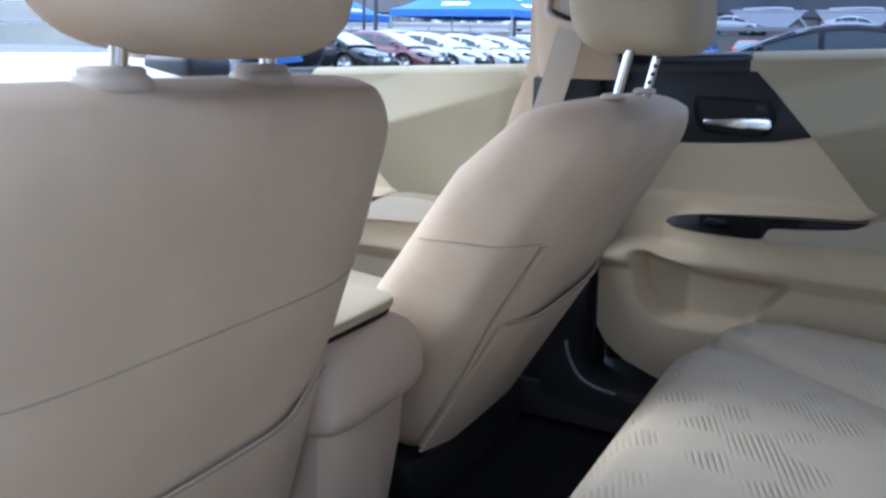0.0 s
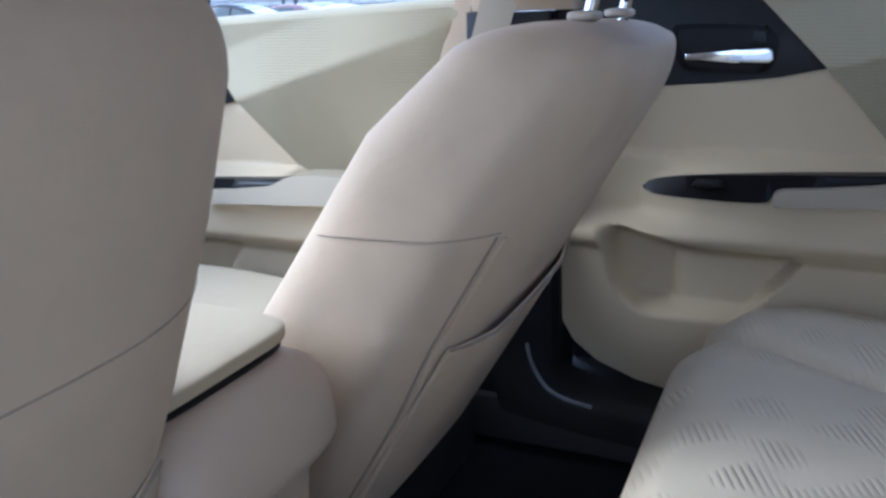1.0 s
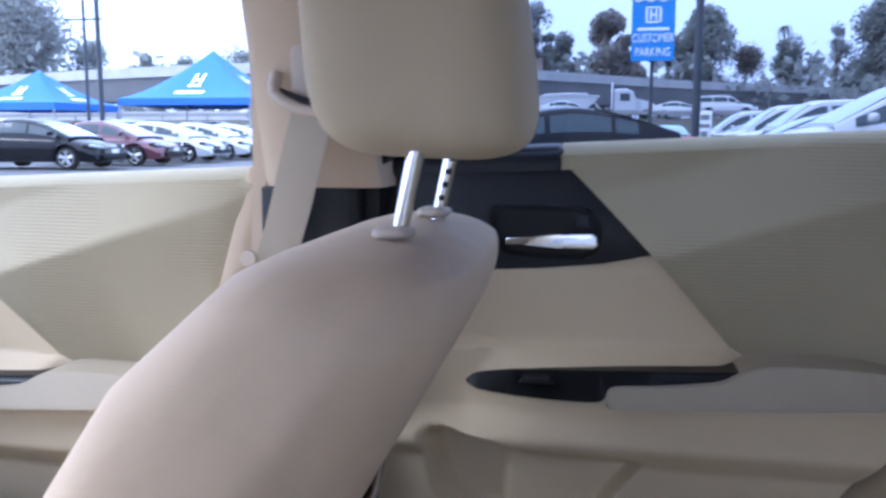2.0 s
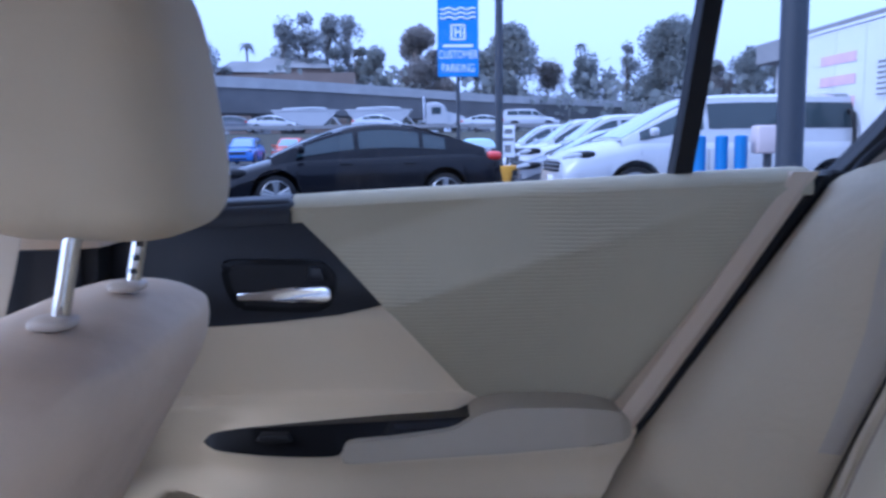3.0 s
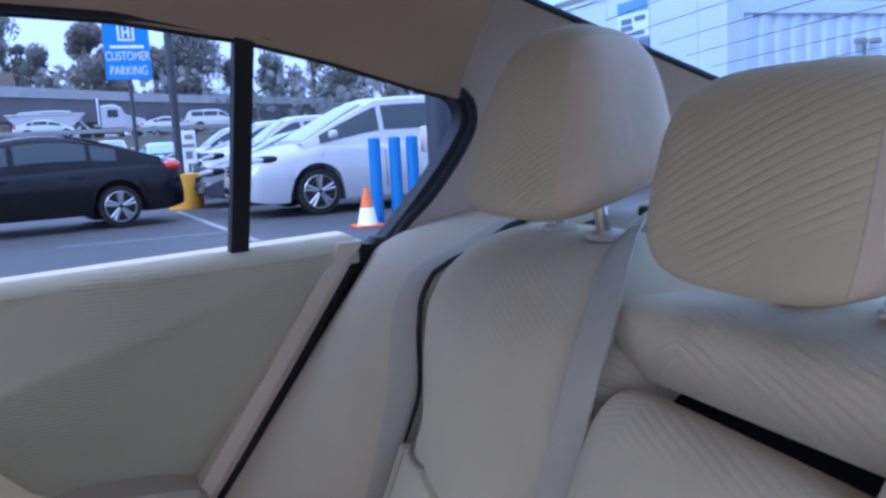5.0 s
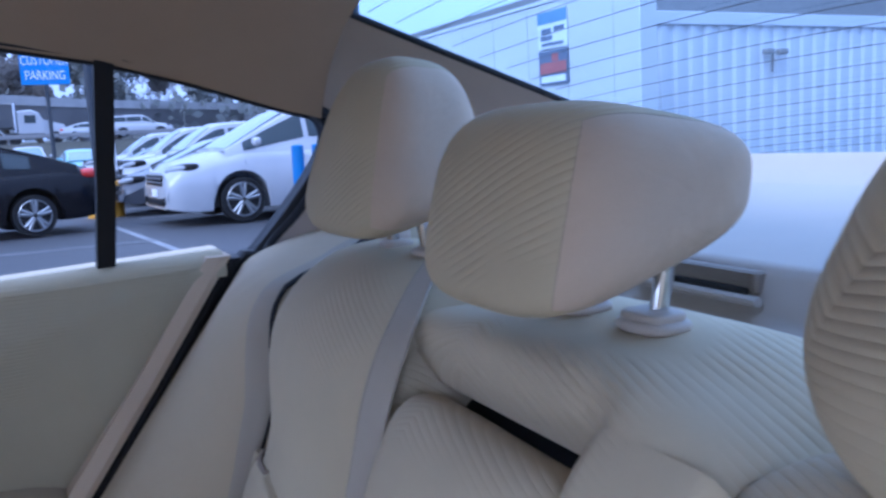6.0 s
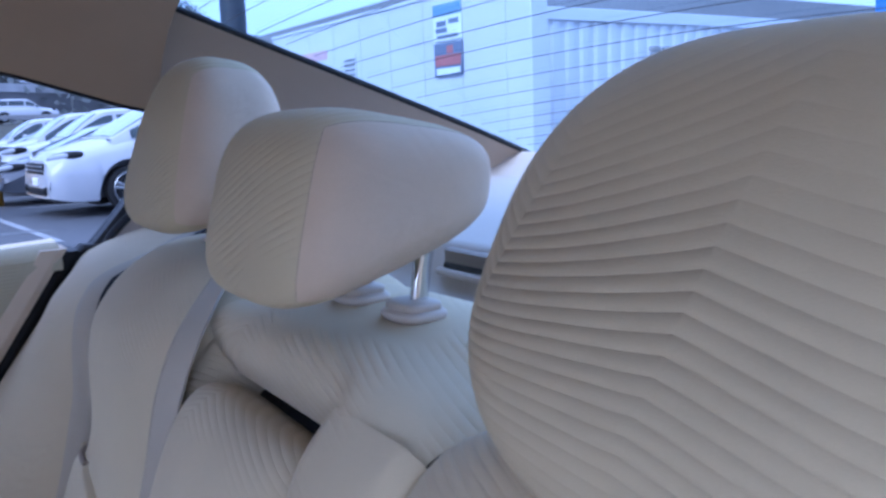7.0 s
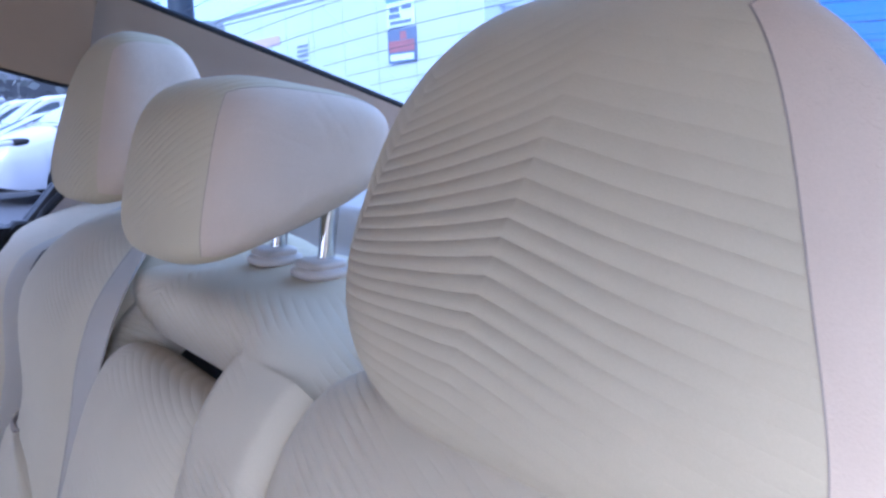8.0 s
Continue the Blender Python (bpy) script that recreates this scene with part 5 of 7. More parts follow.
def vehicle(kind, body, label, fine=True, screen=None):
    """A parked car in its own coordinates, nose towards +y, standing on z = 0."""
    K = KINDS[kind]
    L, w, r = K["L"], K["w"], K["r"]
    t = thing("parked_car" if kind != "van" else "parked_minivan", (0, 0, 0), label, "car", "parked cars")
    ys = sorted({round(y, 3) for y in list(np.linspace(-L / 2, L / 2, 110 if fine else 26)) + [p[0] for p in K["top"]]})
    rings = []
    for y in ys:
        zt = interp(-y, [-p[0] for p in K["top"]], [p[1] for p in K["top"]])
        e = abs(y) / (L / 2)
        hw = w * (1 - 0.08 * max(0, (e - 0.62) / 0.38) ** 2 - 0.08 * max(0, (e - 0.9) / 0.1) ** 2)
        zb = 0.20 + 0.07 * max(0, (e - 0.82) / 0.18) ** 2
        arch = 0.0
        for axle in (K["fa"], K["ra"]):
            d = abs(y - axle)
            if d < r + 0.05:
                arch = max(arch, math.sqrt((r + 0.05) ** 2 - d * d) + r - zb)
        crown = 0.05
        zl = max(zb, min(zb + arch, zt - 0.12))
        half = [(0.0, zt), (0.55 * hw, zt - 0.012), (0.80 * hw, zt - crown), (0.93 * hw, zt - 0.11), (0.985 * hw, zt - 0.20 if zt > 0.6 else zt - 0.12)]
        mid = zb + 0.36
        half += [(hw, max(zl + 0.02, min(mid, zt - 0.22))), (0.975 * hw, max(zl + 0.01, zb + 0.14)), (0.94 * hw, max(zl, zb + 0.02)), (0.70 * hw, zl), (0.0, zb if arch == 0 else zb)]
        rings.append([(x, y, z) for x, z in half] + [(-x, y, z) for x, z in half[-2:0:-1]])
    local_part("body", loft(rings), body, t, sharp=38)
    cab = K["cab"]
    cys = [p[0] for p in cab]
    n = 26 if fine else 14
    rings = []
    roof_line = bez([(0, y, z) for y, z in cab], n)
    for p in roof_line:
        y = p.y
        base = interp(-y, [-q[0] for q in K["top"]], [q[1] for q in K["top"]]) - 0.13
        zr = max(p.z, base + 0.02)
        k = min(1, (zr - base) / 0.53)
        hb = 0.925 * w
        ht = hb - 0.225 * w * k
        rings.append([(-hb, y, base), (-(hb + ht) / 2 - 0.01, y, (base + zr) / 2), (-ht, y, zr - 0.055 * k), (-ht * 0.8, y, zr - 0.012), (0, y, zr + 0.005), (ht * 0.8, y, zr - 0.012), (ht, y, zr - 0.055 * k), ((hb + ht) / 2 + 0.01, y, (base + zr) / 2), (hb, y, base)])
    local_part("cabin", loft(rings, closed=False), body, t, sharp=45)

    def on_cab(y, f, out=0.016):
        z = interp(-y, [-p.y for p in roof_line], [p.z for p in roof_line])
        base = interp(-y, [-q[0] for q in K["top"]], [q[1] for q in K["top"]]) - 0.13
        k = min(1, (z - base) / 0.53)
        hb = 0.925 * w
        ht = hb - 0.225 * w * k
        zz = base + (z - 0.055 * k - base) * f
        x = hb + (ht - hb) * f + 0.010 * min(2 * f, 2 - 2 * f) + out
        return x, zz

    a, b, c, d = K["glass"]
    for s in (1, -1):
        for y0, y1 in ((a, b + 0.04), (b - 0.04, c), (c - 0.06, d)):
            def sheet(u, v, y0=y0, y1=y1, s=s):
                y = y0 + (y1 - y0) * u
                x, z = on_cab(y, 0.34 + 0.54 * v)
                return Vector((s * x, y, z))
            if abs(y1 - y0) > 0.15:
                local_part("side_window", grid(sheet, 8, 3), CAR_GLASS, t)

    def screen_at(lo, hi, sgn):
        def f(u, v):
            y = lo + (hi - lo) * v
            z = interp(-y, [-p.y for p in roof_line], [p.z for p in roof_line])
            base = interp(-y, [-q[0] for q in K["top"]], [q[1] for q in K["top"]]) - 0.13
            k = min(1, (z - base) / 0.53)
            half_w = (0.925 * w - 0.225 * w * k) * 0.86
            x = (2 * u - 1) * half_w
            return Vector((x, y + sgn * 0.006, z + 0.010 - 0.017 * abs(2 * u - 1) ** 3))
        return f

    local_part("windscreen", grid(screen_at(cys[0] - 0.05, cys[1] - 0.03, 1), 8, 8), screen or SCREEN_GLASS, t, "windscreen coloured pale for its reflection")
    local_part("rear_screen", grid(screen_at(cys[-1] + 0.08, cys[-3] - 0.02, -1), 8, 8), CAR_GLASS, t)
    for s in (1, -1):
        for axle in (K["fa"], K["ra"]):
            wh = local_part("wheel", tube([(s * (w - 0.22), axle, r), (s * (w - 0.02), axle, r)], r - 0.025, 28), TYRE, t)
            rim_x = s * (w - 0.012)
            bm = tube([(s * (w - 0.06), axle, r), (rim_x - s * 0.012, axle, r)], r * 0.70, 24)
            local_part("rim", bm, DARK_CONCRETE if not fine else POLE_METAL, wh)
            if fine:
                for q in range(5):
                    th = 2 * math.pi * q / 5 + 0.3
                    for da in (-0.17, 0.17):
                        bm = tube([(rim_x, axle + 0.03 * math.cos(th + da), r + 0.03 * math.sin(th + da)), (rim_x + s * 0.004, axle + 0.66 * r * math.cos(th + da * 0.9), r + 0.66 * r * math.sin(th + da * 0.9))], 0.026, 6)
                        local_part("spoke", bm, ALLOY, wh)
                ringp = [(rim_x, axle + 0.68 * r * math.cos(2 * math.pi * q / 24), r + 0.68 * r * math.sin(2 * math.pi * q / 24)) for q in range(25)]
                local_part("rim_lip", tube(ringp, 0.010, 5), ALLOY, wh)
            else:
                local_part("hub_cover", tube([(s * (w - 0.03), axle, r), (rim_x, axle, r)], r * 0.60, 12), ALLOY, wh)
    zt = K["top"][2][1]
    for s in (1, -1):
        front = cushion_block(6, 3, lambda p, s=s: (s * (0.72 * w + 0.20 * w * p[0] * s), L / 2 - 0.15 + 0.15 * p[1] - 0.10 * (p[0] + 1) * (s > 0) - 0.10 * (1 - p[0]) * (s < 0), zt - 0.085 + 0.055 * p[2] + 0.03 * s * p[0]))
        lamp = local_part("headlamp", front, LAMP_CLEAR, t, "clear headlamp")
        local_part("lamp_bezel", cushion_block(6, 3, lambda p, s=s: (s * (0.72 * w + 0.215 * w * p[0] * s), L / 2 - 0.18 + 0.15 * p[1] - 0.10 * (p[0] + 1) * (s > 0) - 0.10 * (1 - p[0]) * (s < 0), zt - 0.085 + 0.072 * p[2] + 0.03 * s * p[0])), BLACK, lamp)
        tail = cushion_block(6, 3, lambda p, s=s: (s * (0.80 * w) + 0.16 * w * p[0], -L / 2 + 0.16 + 0.13 * p[1], K["top"][-2][1] - 0.075 + 0.075 * p[2]))
        local_part("tail_lamp", tail, LAMP_RED, t, "red tail lamp")
        local_part("door_mirror", cushion_block(6, 3, lambda p, s=s: (s * (w + 0.09) + 0.10 * p[0], K["cab"][0][0] - 0.42 + 0.06 * p[1], K["top"][4][1] + 0.06 + 0.065 * p[2])), body, t)
        if fine:
            for y in (b, c):
                local_part("door_handle", tube([(s * (w * 0.985), y + 0.08, K["top"][4][1] - 0.16), (s * (w * 1.0), y + 0.16, K["top"][4][1] - 0.155), (s * (w * 0.985), y + 0.26, K["top"][4][1] - 0.155)], 0.014, 6), body, t)
            for y in (a - 0.0, b, c - 0.02):
                x, z = on_cab(y, 0.2)
                local_part("door_line", tube([(s * w * 0.997, y, 0.36), (s * w * 1.001, y, 0.58), (s * w * 0.985, y, K["top"][4][1] - 0.20)], 0.005, 4), BLACK, t)
    zf = K["top"][1][1]
    local_part("grille", box(-0.55 * w, 0.55 * w, L / 2 - 0.10, L / 2 + 0.006, zf - 0.20, zf - 0.04, 0.02, 2), BLACK, t, "black grille")
    if fine:
        for k in range(2):
            local_part("grille_bar", box(-0.54 * w, 0.54 * w, L / 2, L / 2 + 0.016, zf - 0.155 + 0.06 * k, zf - 0.135 + 0.06 * k, 0.004, 1), ALLOY, t, "bright grille bar")
    local_part("lower_grille", box(-0.60 * w, 0.60 * w, L / 2 - 0.10, L / 2 + 0.008, 0.30, 0.42, 0.02, 2), BLACK, t)
    if fine:
        local_part("number_plate", box(-0.16, 0.16, L / 2, L / 2 + 0.016, 0.44, 0.55, 0.004, 1), WHITE_PRINT, t, "plain white plate")
        for s in (1, -1):
            local_part("fog_lamp", cushion_block(5, 3, lambda p, s=s: (s * 0.72 * w + 0.14 * p[0], L / 2 - 0.13 + 0.10 * p[1] - 0.12 * s * p[0], 0.40 + 0.075 * p[2] + 0.02 * s * p[0])), BLACK, t)
            if kind == "van":
                local_part("side_marker", box(s * w * 0.955 - 0.008, s * w * 0.955 + 0.008, L / 2 - 0.64, L / 2 - 0.50, 0.62, 0.645, 0.003, 1), LAMP_AMBER, t, "amber side marker")
    return t


def park(t, x, y, turn, z=GROUND):
    t.matrix_basis = pose(x, y, z, 0, 0, turn)
    return t


P_BLACK = surface("black_car_paint", (0.005, 0.0055, 0.008), 0.13, vary=0.06, scale=1.5, grain=4, bump=0.0, coat=0.0, spec=0.2)
P_WHITE = paint("white_car_paint", (0.42, 0.43, 0.45))
P_GREY = paint("grey_car_paint", (0.09, 0.095, 0.11))
P_BLUE = paint("blue_car_paint", (0.03, 0.12, 0.42))
P_RED = paint("orange_red_car_paint", (0.55, 0.06, 0.02))
P_MAROON = paint("maroon_car_paint", (0.10, 0.035, 0.045))
P_SILVER = paint("silver_car_paint", (0.42, 0.44, 0.46), 0.3)
P_TEAL = paint("pale_teal_car_paint", (0.22, 0.42, 0.46))

park(vehicle("sedan", P_BLACK, "glossy black four-door saloon standing in the car park", screen=CAR_GLASS), 13.07, 1.49, 12)
park(vehicle("van", P_WHITE, "white minivan parked beside blue bollards"), 12.85, -4.12, 3)
grey = park(vehicle("sedan", P_GREY, "dark grey saloon parked in a row"), 15.75, -3.42, 2)
white_suv = park(vehicle("suv", P_WHITE, "white sport utility car parked in a row"), 18.5, -3.9, 2)
copy_thing(white_suv, pose(21.4, -3.8, GROUND, 0, 0, 2))
copy_thing(grey, pose(24.2, -3.7, GROUND, 0, 0, 2))
copy_thing(white_suv, pose(27.0, -3.8, GROUND, 0, 0, 2))

# row before the canopies
park(vehicle("sedan", P_BLACK, "dark saloon parked in a row before blue canopies"), 20.6, 15.9, 180)
park(vehicle("sedan", P_MAROON, "maroon saloon parked in a row before blue canopies"), 23.6, 15.7, 180)
w1 = park(vehicle("sedan", P_WHITE, "white saloon parked in a row before blue canopies"), 26.6, 15.6, 180)
copy_thing(w1, pose(29.6, 15.6, GROUND, 0, 0, 180))
s1 = park(vehicle("sedan", P_SILVER, "silver saloon parked in a row before blue canopies", fine=False), 32.5, 15.7, 180)
g1 = park(vehicle("sedan", P_GREY, "dark grey saloon parked in a row before blue canopies", fine=False), 35.4, 15.7, 180)
copy_thing(s1, pose(38.3, 15.8, GROUND, 0, 0, 180))
fw = park(vehicle("suv", P_WHITE, "white car parked far off in the car park", fine=False), 26.0, 23.0, 185)
copy_thing(fw, pose(38.5, 23.5, GROUND, 0, 0, 200))
copy_thing(fw, pose(44.0, 22.0, GROUND, 0, 0, 170))
copy_thing(g1, pose(41.5, 26.0, GROUND, 0, 0, 175))
copy_thing(fw, pose(34.0, 27.5, GROUND, 0, 0, 180))

# far row facing the camera, 55 m off
def polar(azim, dist):
    return -0.3 + dist * math.cos(radians(azim)), 0.45 + dist * math.sin(radians(azim))


far_suv = vehicle("suv", P_SILVER, "grey sport utility car in the far parked row", fine=False)
far = [(17.2, far_suv), (14.5, None), (11.5, "b"), (8.4, "r")]
x, y = polar(17.3, 55)
park(far_suv, x, y, 90)
x, y = polar(14.4, 54)
copy_thing(fw, pose(x, y, GROUND, 0, 0, 92))
x, y = polar(11.6, 54.5)
park(vehicle("suv", P_BLUE, "bright blue car in the far parked row", fine=False), x, y, 90)
x, y = polar(8.6, 57)
park(vehicle("suv", P_RED, "orange red car in the far parked row", fine=False), x, y, 88)
x, y = polar(5.6, 56)
copy_thing(far_suv, pose(x, y, GROUND, 0, 0, 90))
x, y = polar(20.2, 55)
copy_thing(g1, pose(x, y, GROUND, 0, 0, 90))
x, y = polar(23.0, 55)
copy_thing(far_suv, pose(x, y, GROUND, 0, 0, 90))
x, y = polar(-4.0, 40)
park(vehicle("sedan", P_TEAL, "pale teal saloon parked beyond the black saloon", fine=False), x, y, 92)
x, y = polar(-1.0, 48)
copy_thing(fw, pose(x, y, GROUND, 0, 0, 90))

# ---- raised road behind the car park, with its traffic ----
road = thing("road", (70, 10, 1.0), "raised road on a dark bank behind the car park", "road", kind="structure")
part("bank", loft([[(60.5, y, GROUND), (62.5, y, 2.15), (84, y, 2.35), (86, y, GROUND)] for y in (-90, -30, 30, 90, 140)]), EARTH, road)
part("carriageway", loft([[(62.6, y, 2.19), (83.8, y, 2.39), (83.8, y, 2.34), (62.6, y, 2.14)] for y in (-90, 0, 90, 140)]), ASPHALT, road)
guard = thing("guard_rail", (62.5, 10, 2.2), "weathered grey guard rail along the raised road", "guard rail")
part("rail", box(62.45, 62.55, -60, 110, 2.50, 2.78, 0.02, 1), DARK_CONCRETE, guard)
for k in range(44):
    part("rail_post", box(62.56, 62.66, -58 + 3.9 * k - 0.05, -58 + 3.9 * k + 0.05, 2.1, 2.75, 0), DARK_CONCRETE, guard)
Z_ROAD = 2.3


def on_road(azim, x):
    return 0.45 + (x + 0.3) * math.tan(radians(azim))


copy_thing(s1, pose(66, on_road(17.9, 66), Z_ROAD, 0, 0, 180))
copy_thing(w1, pose(66, on_road(9.6, 66), Z_ROAD, 0, 0, 180))
copy_thing(g1, pose(66, on_road(12.2, 66), Z_ROAD, 0, 0, 180))
copy_thing(s1, pose(66, on_road(2.6, 66), Z_ROAD, 0, 0, 180))
copy_thing(fw, pose(66, on_road(-7.5, 66), Z_ROAD, 0, 0, 180))
copy_thing(s1, pose(69, on_road(-4.6, 69), Z_ROAD, 0, 0, 180))
copy_thing(w1, pose(66, on_road(22.5, 66), Z_ROAD, 0, 0, 180))
cargo = thing("cargo_van", (0, 0, 0), "white panel van on the raised road", "van")
local_part("body", loft([[(x, y, z) for x, z in ((-0.95, 0.3), (0.95, 0.3), (0.98, 1.2), (0.85, zt), (-0.85, zt), (-0.98, 1.2))] for y, zt in ((-2.6, 1.9), (-2.5, 2.05), (0.9, 2.05), (1.5, 1.75), (2.0, 1.25), (2.6, 1.05), (2.7, 0.8))]), P_WHITE, cargo)
for s in (1, -1):
    local_part("side_window", box(s * 0.955 - 0.03, s * 0.955 + 0.03, 0.75, 1.45, 1.25, 1.65, 0.02, 1), CAR_GLASS, cargo)
    for y in (-1.7, 1.75):
        local_part("wheel", tube([(s * 0.75, y, 0.35), (s * 0.99, y, 0.35)], 0.34, 16), TYRE, cargo)
local_part("windscreen", loft([[(-0.78, 1.52, 1.74), (0.78, 1.52, 1.74), (0.85, 2.02, 1.26), (-0.85, 2.02, 1.26)], [(-0.78, 1.54, 1.76), (0.78, 1.54, 1.76), (0.85, 2.04, 1.28), (-0.85, 2.04, 1.28)]]), SCREEN_GLASS, cargo)
park(cargo, 66, on_road(15.6, 66), 180, Z_ROAD)


def bin_truck(label):
    """A white hauler trailer with sloped hopper ends."""
    t = thing("hopper_trailer", (0, 0, 0), label, "trailer", "hopper trailers")
    local_part("hopper", loft([[(x, y, z) for x, z in ((-1.2, z0), (1.2, z0), (1.2, 2.15), (-1.2, 2.15))] for y, z0 in ((-3.0, 1.95), (-2.0, 0.85), (1.5, 0.85), (2.7, 1.95))]), P_WHITE, t)
    local_part("top_rail", box(-1.25, 1.25, -3.2, 2.9, 2.10, 2.24, 0.03, 1), P_WHITE, t)
    local_part("rear_leg", tube([(0, -3.0, 2.15), (0, -2.6, 1.5), (0, -2.4, 0.7)], 0.10, 6), P_WHITE, t)
    local_part("conveyor", tube([(0.9, -2.2, 2.32), (0.9, 0.4, 2.42), (0.9, 1.8, 2.36)], 0.11, 6), P_SILVER, t)
    local_part("chassis", box(-0.5, 0.5, -2.4, 3.2, 0.65, 0.85, 0.02, 1), POLE_METAL, t)
    for s in (1, -1):
        for y in (-1.9, -0.9):
            local_part("wheel", tube([(s * 0.8, y, 0.5), (s * 1.2, y, 0.5)], 0.5, 16), TYRE, t)
        local_part("brace", tube([(s * 1.2, 2.0, 2.1), (s * 1.2, 3.1, 0.8)], 0.07, 5), P_WHITE, t)
    return t


tow = park(bin_truck("white hopper trailer on the raised road"), 78, on_road(7.4, 78), 180, Z_ROAD)
copy_thing(tow, pose(78, on_road(2.5, 78), Z_ROAD, 0, 0, 180))
truck = thing("semi_truck", (0, 0, 0), "white semi truck cab on the raised road", "truck")
local_part("cab", loft([[(x, y, z) for x, z in ((-1.1, 0.9), (1.1, 0.9), (1.1, zt - 0.1), (0.95, zt), (-0.95, zt), (-1.1, zt - 0.1))] for y, zt in ((-1.2, 2.75), (-0.2, 2.85), (0.4, 2.6), (0.75, 2.0))]), P_WHITE, truck)
local_part("bonnet", loft([[(x, y, z) for x, z in ((-0.95, 0.8), (0.95, 0.8), (0.85, zt), (-0.85, zt))] for y, zt in ((0.7, 2.0), (1.6, 1.75), (2.3, 1.55), (2.45, 1.1))]), P_WHITE, truck)
local_part("stack", tube([(0.95, -1.4, 0.9), (0.95, -1.4, 3.4)], 0.09, 10), CHROME, truck, "chrome exhaust stack")
for s in (1, -1):
    local_part("side_window", box(s * 1.10 - 0.03, s * 1.10 + 0.03, -0.7, 0.15, 1.75, 2.4, 0.02, 1), CAR_GLASS, truck)
    for y in (-2.6, -1.5, 1.6):
        local_part("wheel", tube([(s * 0.75, y, 0.5), (s * 1.12, y, 0.5)], 0.5, 18), TYRE, truck)
local_part("windscreen", loft([[(-0.9, 0.43, 2.55), (0.9, 0.43, 2.55), (0.95, 0.74, 2.05), (-0.95, 0.74, 2.05)], [(-0.9, 0.46, 2.58), (0.9, 0.46, 2.58), (0.95, 0.77, 2.08), (-0.95, 0.77, 2.08)]]), CAR_GLASS, truck)
local_part("chassis", box(-0.45, 0.45, -3.6, 1.5, 0.7, 0.95, 0.02, 1), POLE_METAL, truck)
park(truck, 78, on_road(-1.4, 78), 180, Z_ROAD)

# ---- flyover ----
fly = thing("flyover", (95, 30, 5), "long grey concrete flyover with pale parapet", "bridge")
DECK = bez([(128, 125, 9), (104, 82, 9), (91, 45, 9), (92, 25, 9), (108, 8, 9), (131, -11, 9), (157, -41, 9)], 60)
rings_p, rings_g = [], []
for k, p in enumerate(DECK):
    way = (DECK[min(k + 1, 60)] - DECK[max(k - 1, 0)]).normalized()
    side = Vector((way.y, -way.x, 0))
    if side.x > 0:
        side = -side
    rings_p.append([p + side * 0.5, p + side * 0.5 - Vector((0, 0, 1.2)), p - side * 0.3 - Vector((0, 0, 1.2)), p - side * 0.3])
    g = p - Vector((0, 0, 1.2))
    rings_g.append([g + side * 0.2, g + side * 0.05 - Vector((0, 0, 0.5)), g - side * 1.2 - Vector((0, 0, 2.7)), g - side * 7 - Vector((0, 0, 2.7)), g - side * 9])
part("parapet", loft(rings_p), CONCRETE, fly, "pale concrete parapet")
part("girder", loft(rings_g), DARK_CONCRETE, fly, "dark concrete box girder")
for k in (8, 17, 26, 34, 42, 50):
    p = DECK[k]
    part("column", tube([(p.x + 3.5, p.y + 1, GROUND), (p.x + 3.5, p.y + 1, 5.4)], 1.1, 12), DARK_CONCRETE, fly)
part("abutment", loft([[(156, -38, GROUND), (158, -64, GROUND), (168, -64, GROUND), (166, -38, GROUND)], [(154, -38, 8.5), (157, -60, 6.5), (168, -64, 6.5), (166, -38, 8.5)]]), CONCRETE, fly)
lowwall = thing("roadside_wall", (88, 60, 2), "pale low concrete wall beside the raised road", "wall", kind="structure")
part("wall_run", loft([[(87, y, GROUND), (87, y, 3.6), (87.4, y, 3.6), (87.4, y, GROUND)] for y in (20, 60, 110)]), CONCRETE, lowwall)
hill = thing("hillside", (160, 20, 0), "dim scrub hillside behind the flyover", "hill", kind="structure")


def slope(u, v):
    ang = radians(75 - 135 * u)
    d = 120 + 110 * v
    h = GROUND - 0.2 + (5.5 + 5.0 * noise.noise(Vector((u * 5, 0.3, 0)))) * min(1, v * 3.0) + 1.0 * noise.noise(Vector((u * 30, v * 9, 1)))
    if u > 0.62:
        h *= max(0.35, 1 - (u - 0.62) * 3)
    return Vector((d * math.cos(ang) + 30, d * math.sin(ang), h))


part("slope", grid(slope, 90, 10), EARTH, hill)
noise_wall = thing("brick_wall", (150, 20, 8), "long tan masonry wall on the hillside", "wall", kind="structure")
TAN = surface("tan_masonry", (0.27, 0.20, 0.16), 0.9, vary=0.15, scale=0.4, grain=8, bump=0.3)
x0, y0 = polar(15.5, 140)
x1, y1 = polar(4.2, 150)
part("wall_run", loft([[(x0, y0, 3), (x0 + 1, y0, 3), (x0 + 1, y0, 12.4), (x0, y0, 12.4)], [(x1, y1, 3), (x1 + 1, y1, 3), (x1 + 1, y1, 14.2), (x1, y1, 14.2)]]), TAN, noise_wall)


